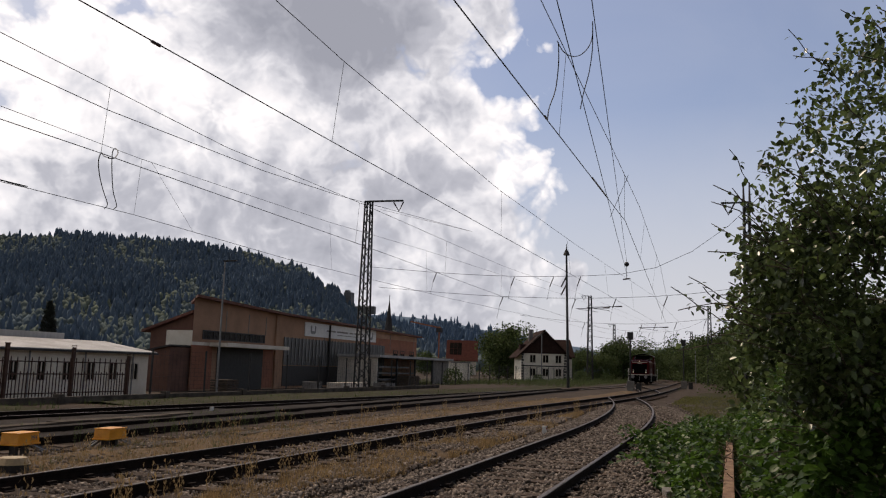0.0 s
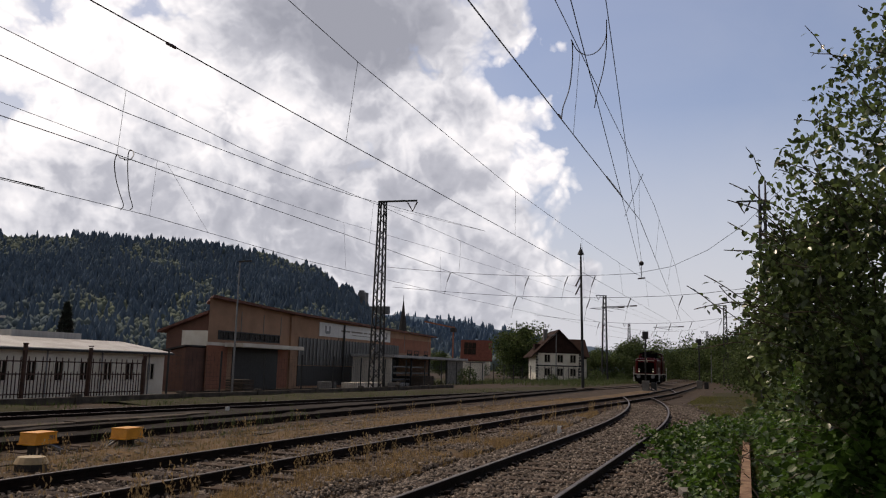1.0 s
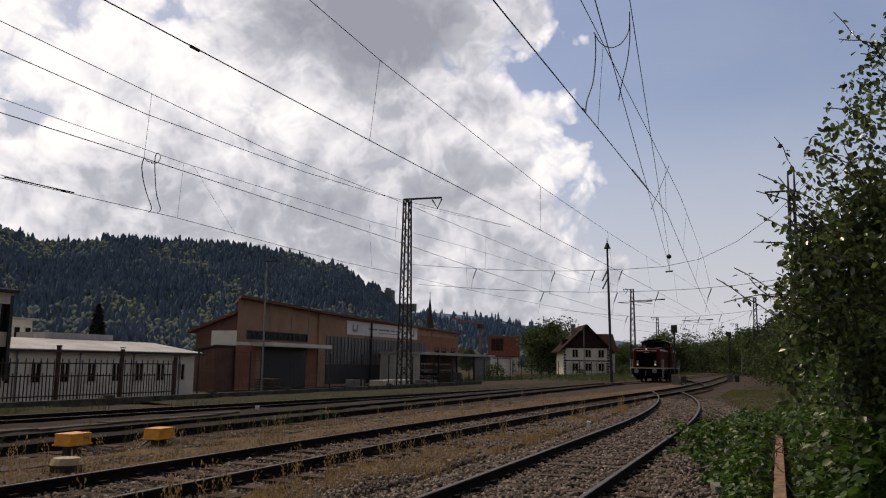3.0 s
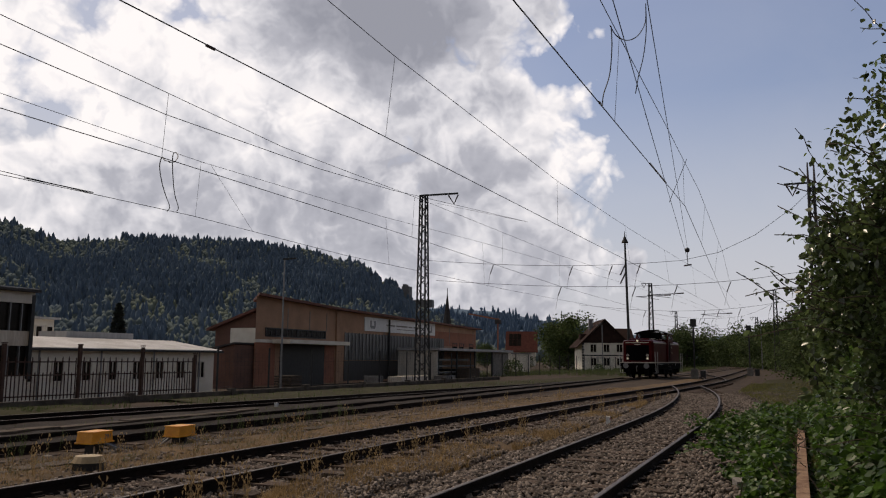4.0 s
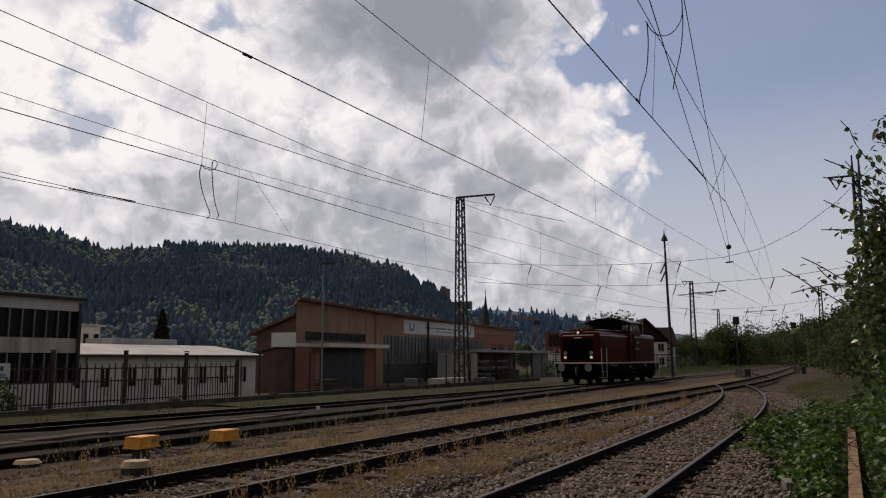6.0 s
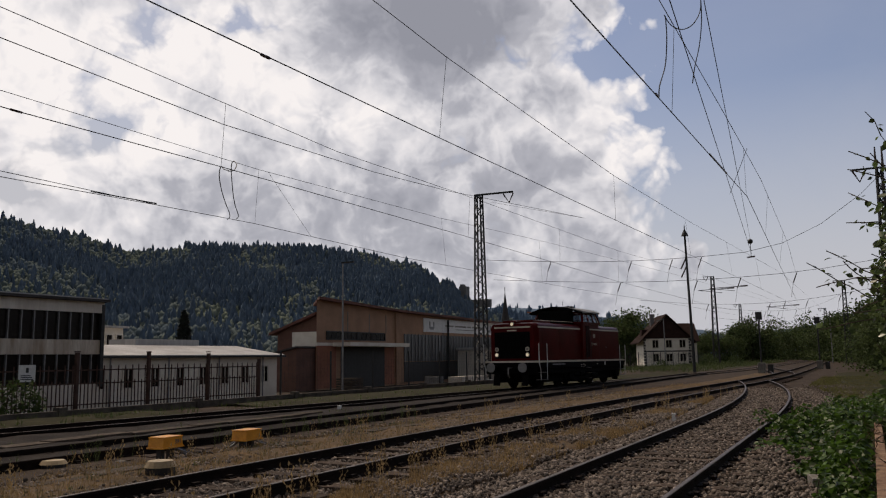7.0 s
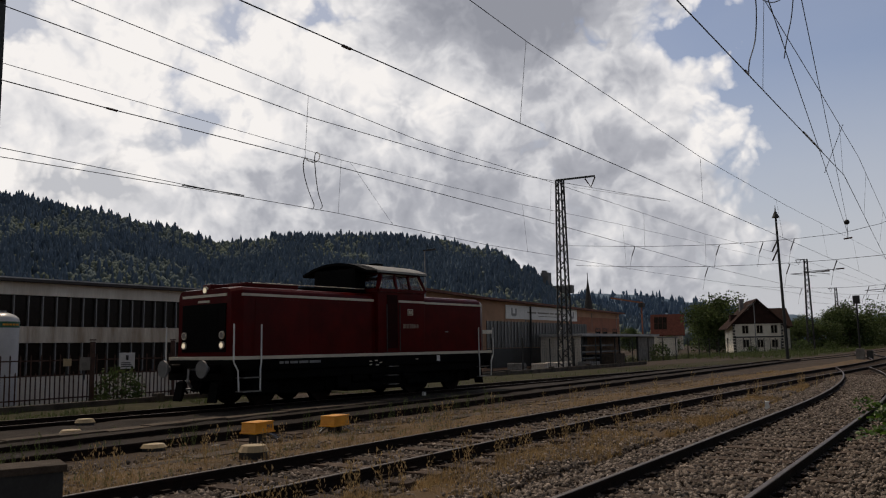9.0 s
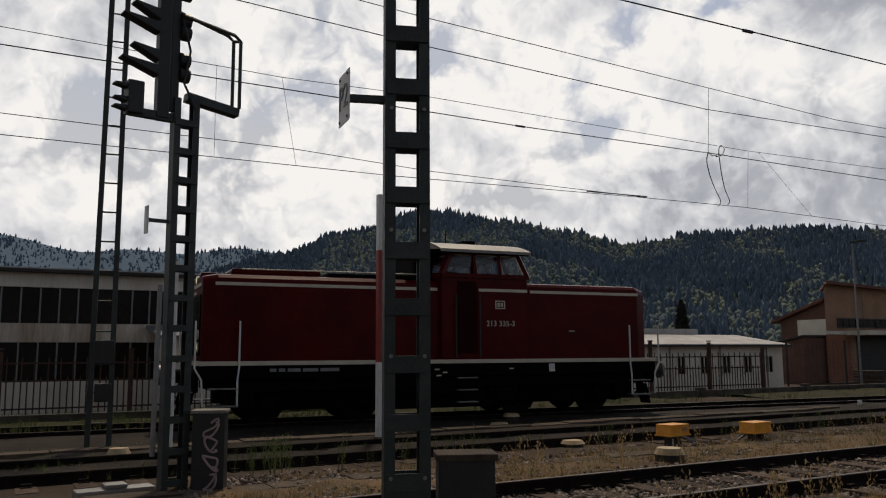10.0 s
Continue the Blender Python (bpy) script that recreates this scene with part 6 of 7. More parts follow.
    part("wall", B((-2.1, 0.6, 0), (0, 8.2, 2.62)), M["cream"], h)
    part("roof", prism(bmesh.new(), [(-2.15, 2.98), (0.35, 2.62), (0.35, 2.70), (-2.15, 3.08)], 0.3, 8.4, 1), mat("bluish_roof_sheet", (0.22, 0.25, 0.29), 0.45, 0.2, 0.15, 2, 20, 0.05), h, "bluish sheet roof")
    for y in (2.25, 3.48, 4.95, 6.4):
        window(h, 0.0, y, y + 1.0, 1.66, 2.20, frame=M["white"], bars=3)
    part("door", B((-0.02, 0.9, 0.05), (0.03, 1.75, 2.1)), M["white"], h, "white door")
    bn = thing("yard_bench", (-26.2, 7.4, -0.75), 0, "small grey bench against the office wall", "bench")
    part("seat", B((-0.2, -0.6, 0.42), (0.2, 0.6, 0.47)), M["plank"], bn)
    part("backrest", B((-0.24, -0.6, 0.55), (-0.2, 0.6, 0.85)), M["plank"], bn)
    for y in (-0.5, 0.5):
        part("leg", B((-0.22, y - 0.04, 0), (0.18, y + 0.04, 0.42)), M["plank"], bn)


# ---- overhead lines ----
def build_wires():
    def far(p, k):
        """The same line of sight, k times as far."""
        return (p[0] * k, p[1] * k, 1.36 + (p[2] - 1.36) * k)
    def line(label, contact, mess, drops, k=1.0, r=0.0085):
        ob = thing("overhead_line", label=label, category="overhead line", group="overhead lines")
        c = [Vector(far(p, k)) for p in contact]
        m = [Vector(far(p, k)) for p in mess]
        part("contact_wire", tube(bmesh.new(), c, r * k, 6), M["wire"], ob)
        if m:
            part("messenger_wire", tube(bmesh.new(), m, r * 0.85 * k, 6), M["wire"], ob)
        def at(w, y):
            for a, b in zip(w, w[1:]):
                if a.y <= y <= b.y:
                    return a.lerp(b, (y - a.y) / (b.y - a.y))
            return w[-1]
        for y, dy in drops:
            part("dropper", rod(bmesh.new(), at(c, y * k), at(m, (y + dy) * k), 0.0045 * k, 5), M["wire"], ob)
        return ob, c, m, at
    # near siding
    line("overhead contact and catenary wires above the siding",
         [(-2.6, -12, 5.2), (-2.6, 7.8, 5.23), (-2.62, 13.8, 5.46), (-2.62, 24.2, 5.8), (-3.3, 40, 5.9), (-4.7, 75, 5.9)],
         [(-2.6, -12, 7.6), (-2.6, 12.1, 7.2), (-2.6, 20.4, 7.17), (-2.75, 30, 7.4), (-3.4, 50, 7.7), (-4.6, 75, 8.2)],
         [(13.8, 0.5), (24, 0.4), (33, 0.3), (45, 0.2)], 1.0, 0.0095)
    # second track
    line("overhead contact and catenary wires above the straight track",
         [(-6.9, -12, 5.3), (-6.9, 6, 5.4), (-6.9, 13.5, 5.53), (-6.8, 25.2, 5.7), (-6.3, 45, 5.8), (-5.6, 75, 5.9), (-5.2, 140, 5.9)],
         [(-6.9, -12, 8.2), (-6.9, 11.2, 7.33), (-6.9, 13.84, 7.25), (-6.9, 26, 7.26), (-6.7, 39, 7.5), (-5.8, 75, 8.3), (-5.2, 140, 8.3)],
         [(13.45, 0.35), (25.6, 0.4), (37, 0.3), (48, 0.2), (60, 0.1)])
    line("overhead contact and catenary wires above the dark track",
         [(-11.9, -14, 5.45), (-11.9, 0, 5.43), (-11.9, 8.2, 5.42), (-11.9, 13, 5.48), (-11.9, 25, 5.53), (-11.9, 45, 5.5), (-11.6, 75, 5.7), (-8.5, 140, 5.9)],
         [(-11.9, -14, 7.9), (-11.9, 6.4, 7.08), (-11.9, 13, 6.9), (-11.9, 17.3, 6.78), (-11.9, 25.6, 6.98), (-11.9, 45, 7.26), (-11.6, 75, 8.2), (-8.5, 140, 8.3)],
         [(13.0, 0.1), (25.3, 0.2), (35, 0.1), (45, 0.1)])
    f = thing("feeder_wire", label="thin feeder wire crossing above the tracks", category="overhead line", group="overhead lines")
    part("wire", tube(bmesh.new(), [(-11.9, -14, 7.4), (-11.9, 6.4, 6.57), (-11.9, 13, 6.42), (-11.9, 19.2, 6.6), (-11.95, 23.9, 6.91), (-12.2, 40, 8.4), (-24 * 0.98, 54, 12.7)], 0.008, 6), M["wire"], f)
    ob, c, m, at = line("overhead contact and catenary wires above the main track",
         [(-16.6, -14, 5.3), (-16.6, 0, 5.35), (-16.6, 8, 5.39), (-16.6, 15.7, 5.56), (-16.6, 19.6, 5.62), (-16.3, 28.5, 5.45), (-15.5, 47, 5.5), (-13.6, 75, 5.7), (-9.5, 140, 5.9)],
         [(-16.6, -14, 8.0), (-16.6, 0, 7.38), (-16.6, 5.3, 7.29), (-16.6, 8.9, 7.4), (-16.6, 19.8, 7.37), (-16.4, 32, 7.6), (-15.8, 43, 7.9), (-13.6, 75, 8.3), (-9.5, 140, 8.4)],
         [(3.9, 0), (5.65, -0.35), (19.7, 0.15), (22.5, -2.2), (32, 0.1), (43, 0)], 1.11)
    w2 = thing("feeder_wire", label="second contact wire running beside the first", category="overhead line", group="overhead lines")
    part("wire", tube(bmesh.new(), [Vector(far(p, 1.11)) for p in ((-16.6, -14, 6.0), (-16.6, 0, 5.75), (-16.6, 5.6, 5.74), (-16.6, 8.9, 5.6), (-16.6, 15.7, 5.57))], 0.009, 6), M["wire"], w2)
    part("clamp_rod", tube(bmesh.new(), [Vector(far(p, 1.11)) for p in ((-16.6, 13.6, 5.55), (-16.6, 15.7, 5.60))], 0.016, 6), M["wire"], w2)
    # looped jumpers
    def loop(pts, label, r=0.011):
        ob = thing("jumper_cable", label=label, category="jumper cable", group="jumper cables")
        v = [Vector(p) for p in pts]
        v = [v[0]] + v + [v[-1]]
        soft = []
        for a, b, c, d in zip(v, v[1:], v[2:], v[3:]):
            for i in range(6):
                t = i / 6
                soft.append(0.5 * (2 * b + (c - a) * t + (2 * a - 5 * b + 4 * c - d) * t * t + (3 * b - a - 3 * c + d) * t ** 3))
        part("cable", tube(bmesh.new(), soft + [v[-1]], r, 6), M["wire"], ob)
    k = 1.0
    between = "looping jumper cable between two overhead wires"
    loop([(-11.9, 13.23, 5.45), (-12.83, 14.12, 5.76), (-13.76, 15.04, 6.13), (-14.69, 15.99, 6.21), (-15.61, 17.09, 6.13), (-16.54, 18.29, 6.05), (-17.47, 19.54, 5.95), (-18.4, 20.47, 6.02)], between, 0.013)
    loop([(-11.9, 13.23, 5.43), (-12.71, 14.32, 5.77), (-13.52, 15.32, 6.21), (-14.34, 16.13, 6.57), (-15.15, 16.96, 6.69), (-15.96, 17.92, 6.45), (-16.77, 18.95, 6.17), (-17.59, 20.07, 6.02), (-18.4, 20.89, 6.1)], between, 0.013)
    hanging = "curved jumper cable hanging between overhead wires"
    loop([(-2.6, 13.55, 7.09), (-2.6, 13.58, 6.72), (-2.61, 13.38, 6.17), (-2.62, 12.9, 5.68), (-2.62, 12.78, 5.45)], hanging, 0.010)
    loop([(-2.6, 13.45, 7.07), (-2.55, 13.79, 7.0), (-2.5, 14.58, 7.21), (-2.45, 15.49, 7.65), (-2.4, 16.1, 8.15), (-2.35, 15.89, 8.45)], hanging, 0.010)
    loop([(-2.35, 15.89, 8.45), (-2.41, 16.26, 8.03), (-2.48, 16.27, 7.51), (-2.54, 15.93, 6.95), (-2.6, 15.92, 6.62)], hanging, 0.010)
    # long slanting stays to the far span
    for a, b in (((-2.65, 13.08, 8.09), (-6.13, 57.23, 8.03)), ((-2.29, 14.97, 8.96), (-6.15, 57.10, 9.04)), ((-4.70, 37.00, 8.35), (-3.64, 34.76, 9.75))):
        s = thing("stay_wire", label="thin stay wire of the overhead line", category="overhead line", group="overhead lines")
        part("wire", rod(bmesh.new(), a, b, 0.011, 6), M["wire"], s)
    hw = thing("tension_weight", (-6.11, 56.74, 8.76), 0, "dark round weight hanging where two stays meet", "weight")
    bm = bmesh.new()
    bmesh.ops.create_icosphere(bm, subdivisions=2, radius=0.17)
    part("ball", bm, M["black"], hw, smooth=True)
    part("hanger", rod(bmesh.new(), (0, 0, -1.0), (0, 0, 0.2), 0.02, 6), M["wire"], hw)
    part("insulator", rod(bmesh.new(), (-0.25, 0, -1.05), (0.25, 0, -1.0), 0.05, 8), M["porcelain"], hw)
    # in-line insulator rods
    for a, b, r in (((-2.62, 17.7, 5.60), (-2.62, 20.2, 5.68), 0.02), ((-6.9, 8.25, 5.43), (-6.9, 8.42, 5.435), 0.022), ((-11.9, 8.15, 5.42), (-11.9, 8.35, 5.42), 0.02), ((-2.6, 12.45, 5.40), (-2.6, 12.65, 5.41), 0.02)):
        s = thing("wire_clamp", label="dark clamp on the overhead wire", category="clamp", group="wire clamps")
        part("clamp", rod(bmesh.new(), a, b, r, 8), M["porcelain"], s)
    # cross spans with hanging insulators and weights over the far station throat
    for y, z, x0, x1, n in ((58, 9.0, -26, 3.0, 9), (60, 7.6, -26, 6.0, 8), (92, 7.6, -22, 1.5, 9), (138, 9.0, -21, -1.9, 8), (140, 7.4, -21, -1.9, 8)):
        s = thing("cross_span", label="cross-span wires with dark insulators over the tracks", category="overhead line", group="cross spans")
        sag = [Vector((x0 + (x1 - x0) * i / 12, y, z - 0.9 * math.sin(math.pi * i / 12) + (1.6 if z > 8 else 0.25) * max(0, (i - 8) / 4) ** 2 * (3 if x1 > 2 else 1))) for i in range(13)]
        part("span_wire", tube(bmesh.new(), sag, 0.016, 5), M["wire"], s)
        rr = random.Random(int(y * 7 + z))
        for i in range(n):
            if rr.random() < 0.5:
                continue
            p = sag[2 + i].lerp(sag[3 + i], rr.random())
            part("insulator", rod(bmesh.new(), p + Vector((0.15, 0, -0.05)), p + Vector((-0.12, 0, -0.75)), 0.035, 8), M["porcelain"], s)
            part("hanger", rod(bmesh.new(), p + Vector((-0.12, 0, -0.75)), p + Vector((-0.3, 0, -1.7)), 0.010, 5), M["wire"], s)
            if rr.random() < 0.55 and p.x > -0.085 * y:
                bm = bmesh.new()
                bmesh.ops.create_icosphere(bm, subdivisions=2, radius=0.09, matrix=Matrix.Translation(p + Vector((0.5, 0, -1.3))))
                part("weight_ball", bm, M["black"], s, smooth=True)
    for x, y, z in ((-12.0, 78, 7.3), (-7.5, 92, 6.3), (-10.5, 75, 7.2)):
        s = thing("cantilever_arm", (x, y, z), 0, "horizontal dark cantilever arm with insulators", "cantilever")
        part("tube", rod(bmesh.new(), (-1.2, 0, 0), (1.4, 0, 0.08), 0.03, 8), M["wire"], s)
        part("stay", rod(bmesh.new(), (-1.2, 0, 0.0), (0.9, 0, -0.3), 0.02, 6), M["wire"], s)
        part("insulator", rod(bmesh.new(), (1.4, 0, 0.08), (2.0, 0, 0.10), 0.06, 8), M["porcelain"], s)


# ---- plants ----
LEAF_V = [(0, 0, 0), (0.28, 0.30, 0.05), (0.30, 0.62, 0.03), (0, 1.0, -0.08), (-0.30, 0.62, 0.03), (-0.28, 0.30, 0.05), (0, 0.5, -0.03)]
LEAF_F = [(0, 1, 6), (1, 2, 6), (2, 3, 6), (3, 4, 6), (4, 5, 6), (5, 0, 6)]


def leaf_turns(n, rng, droop=0.5, spread=0.8):
    """Leaf turns: any heading, tip drooping, tilted about the midrib."""
    a = rng.uniform(0, math.tau, n)
    d = rng.normal(-droop, spread * 0.6, n)
    t = rng.normal(0, spread, n)
    ca, sa, cd, sd, ct, st = np.cos(a), np.sin(a), np.cos(d), np.sin(d), np.cos(t), np.sin(t)
    z, o = np.zeros(n), np.ones(n)
    Rz = np.stack([np.stack([ca, -sa, z], -1), np.stack([sa, ca, z], -1), np.stack([z, z, o], -1)], 1)
    Rx = np.stack([np.stack([o, z, z], -1), np.stack([z, cd, -sd], -1), np.stack([z, sd, cd], -1)], 1)
    Ry = np.stack([np.stack([ct, z, st], -1), np.stack([z, o, z], -1), np.stack([-st, z, ct], -1)], 1)
    return Rz @ Rx @ Ry


def build_bush():
    rng = np.random.RandomState(21)
    b = thing("leafy_bush", (0, 0, 0), label="tall leafy bush with small rounded green leaves", category="bush")
    c, rad = np.array((2.15, 7.7, 1.5)), np.array((2.1, 1.6, 3.4))
    c2, rad2 = np.array((1.06, 7.4, 1.95)), np.array((1.0, 0.95, 0.95))
    twigs, leaves, sizes = [], [], []
    stems = bmesh.new()
    for i in range(9):
        base = Vector((1.5 + 0.25 * i, 7.4 + 0.2 * (i % 4), -0.2))
        p = [base]
        for k in range(4):
            p.append(p[-1] + Vector((rng.uniform(-0.12, 0.25), rng.uniform(-0.15, 0.15), 0.6)))
        for k, (u, v) in enumerate(zip(p, p[1:])):
            rod(stems, u, v, 0.035 - 0.004 * k, 6, 0.031 - 0.004 * k)
    part("stem", stems, M["bark"], b)
    tw = bmesh.new()
    # shoots that leave the crown, upward and outward
    count = 0
    while count < 520:
        u = rng.normal(size=3)
        u /= np.linalg.norm(u)
        if u[1] > 0.55 or u[2] < -0.4:
            continue
        start = (c + rad * u * rng.uniform(0.6, 0.96)) if rng.rand() > 0.35 else (c2 + rad2 * u * rng.uniform(0.5, 0.95))
        d = np.array((u[0] * 0.9 - 0.25, u[1] * 0.5, 0.55 + 0.5 * u[2])) + rng.normal(size=3) * 0.25
        d /= np.linalg.norm(d)
        ln = rng.uniform(0.15, 0.42) if rng.rand() > 0.16 else rng.uniform(0.42, 0.85)
        pts = [start]
        for k in range(5):
            d = d + np.array((0, 0, -0.04)) + rng.normal(size=3) * 0.16
            d /= np.linalg.norm(d)
            pts.append(pts[-1] + d * ln / 5)
        if min(p[1] for p in pts) < 5.0:
            continue
        count += 1
        for p, q in zip(pts, pts[1:]):
            rod(tw, p, q, 0.005, 4, 0.004)
        for k in range(int(ln / 0.045)):
            t = k * 0.045 / ln * 5
            i = min(4, int(t))
            leaves.append(pts[i] + (pts[i + 1] - pts[i]) * (t - i) + rng.normal(size=3) * 0.02)
            sizes.append(rng.uniform(0.04, 0.075))
    part("twig", tw, M["bark"], b)
    n = 37000
    u = rng.normal(size=(n * 2, 3))
    u /= np.linalg.norm(u, axis=1)[:, None]
    r = rng.uniform(0.45, 1.0, n * 2) ** 0.6
    p = c + rad * u * r[:, None]
    k = len(p) // 4
    p[:k] = c2 + rad2 * u[:k] * r[:k, None]
    p = p[rng.permutation(len(p))]
    dens = np.array([noise.noise((q[0] * 3.2, q[1] * 3.2, q[2] * 3.2)) for q in p])
    p = p[(dens + rng.normal(size=len(dens)) * 0.12 > 0.0 - 0.06 * (p[:, 2] < 2)) & (p[:, 2] > -0.15) & (p[:, 1] > 5.3) & (p[:, 1] < 9.0) & ((p[:, 2] > 1.0) | (p[:, 0] > 1.75 + 0.5 * dens))][:n]
    pos = np.vstack([np.array(leaves), p])
    sz = np.concatenate([np.array(sizes), rng.uniform(0.045, 0.085, len(p))])
    scatter("crown", LEAF_V, LEAF_F, mats_of(pos, np.stack([sz * rng.uniform(0.8, 1.15, len(sz)), sz, sz], 1), leaf_turns(len(pos), rng)), M["leaf"], "", "", "stuff", b)


def build_vines():
    rng = np.random.RandomState(31)
    b = thing("ground_vines", label="low tangle of broad green vine leaves", category="vines")
    n = 40000
    y = 6.7 + 18 * rng.uniform(0, 1, n) ** 1.5
    edge = np.where(y < 18.5, -0.65 - 0.155 * (y - 10.7), -1.86 + 0.12 * (y - 18.5)) + 0.22 * np.array([noise.noise((v * 0.9, 3.3, 0)) for v in y])
    x = edge + (1.9 + 0.14 * y) * rng.uniform(0, 1, n)
    beside = (np.abs(x - 0.10) < 0.18) & (y < 17.5)
    top = 0.10 + 0.30 * np.clip((x - edge) / 0.9, 0, 1) + 1.65 * np.clip((x - 0.25) / 1.3, 0, 1) + 0.42 * np.array([noise.noise((a * 1.9, q * 1.9, 5)) for a, q in zip(x, y)])
    z = -0.22 + np.maximum(0.03, top) * rng.uniform(0.0, 1.0, n) ** 0.35
    z = np.where(beside, np.minimum(z, -0.14), z)
    # shoots that reach over the rail
    m = 260
    t = rng.uniform(0, 1, m)
    k = rng.randint(0, 4, m)
    ox, oy = np.array((-1.3, -1.05, -0.9, -1.6)), np.array((17.2, 15.0, 12.6, 18.4))
    sx = ox[k] - 0.55 * t + rng.normal(size=m) * 0.06
    sy = oy[k] + 0.25 * t + rng.normal(size=m) * 0.08
    sz = -0.12 + 0.30 * np.sin(t * 2.6) + rng.normal(size=m) * 0.04
    pos = np.vstack([np.stack([x, y, z], 1), np.stack([sx, sy, sz], 1)])
    s = rng.uniform(0.055, 0.125, len(pos))
    scatter("vine_leaf", LEAF_V, LEAF_F, mats_of(pos, np.stack([s * 1.15, s, s], 1), leaf_turns(len(pos), rng, 0.35, 0.55)), M["vine"], "", "", "stuff", b)
    st = bmesh.new()
    for i in range(60):
        x0, y0 = rng.uniform(-0.4, 1.2), rng.uniform(9, 17)
        pts = [Vector((x0, y0, -0.25))]
        for q in range(4):
            pts.append(pts[-1] + Vector((rng.uniform(-0.2, 0.2), rng.uniform(-0.2, 0.2), rng.uniform(0.02, 0.2))))
        tube(st, pts, 0.006, 4)
    tagged(part("vine_stem", st, M["bark"], b), kind="stuff")


def tree_kind(seed, h, w, n):
    rng = np.random.RandomState(seed)
    t = thing("broadleaf_tree", label="dark green broadleaf tree at the edge of the railway", category="tree", group="trackside trees")
    bm = bmesh.new()
    rod(bm, (0, 0, -0.5), (0, 0, h * 0.55), h * 0.025, 7, h * 0.012)
    for i in range(7):
        a = i * 2.4
        rod(bm, (0, 0, h * (0.2 + 0.05 * i)), (math.cos(a) * w * 0.35, math.sin(a) * w * 0.35, h * (0.42 + 0.06 * i)), h * 0.010, 5, h * 0.004)
    part("trunk", bm, M["bark"], t)
    blobs = [(rng.normal(size=3) * np.array((w * 0.22, w * 0.22, h * 0.17)) + np.array((0, 0, h * 0.55)), rng.uniform(0.16, 0.3) * w) for _ in range(16)]
    pos = []
    for c, r in blobs:
        u = rng.normal(size=(n // 16, 3))
        u /= np.linalg.norm(u, axis=1)[:, None]
        pos.append(c + u * r * rng.uniform(0.35, 1.3, (len(u), 1)))
    low = rng.normal(size=(n // 5, 3)) * np.array((w * 0.28, w * 0.28, h * 0.07)) + np.array((0, 0, h * 0.16))
    pos = np.vstack(pos + [low])
    pos = pos[pos[:, 2] > 0.0]
    s = rng.uniform(0.020, 0.045, len(pos)) * h
    scatter("crown", LEAF_V, LEAF_F, mats_of(pos, np.stack([s * 1.3, s, s], 1), leaf_turns(len(pos), rng, 0.4, 0.7)), M["tree"], "", "", "stuff", t)
    return t


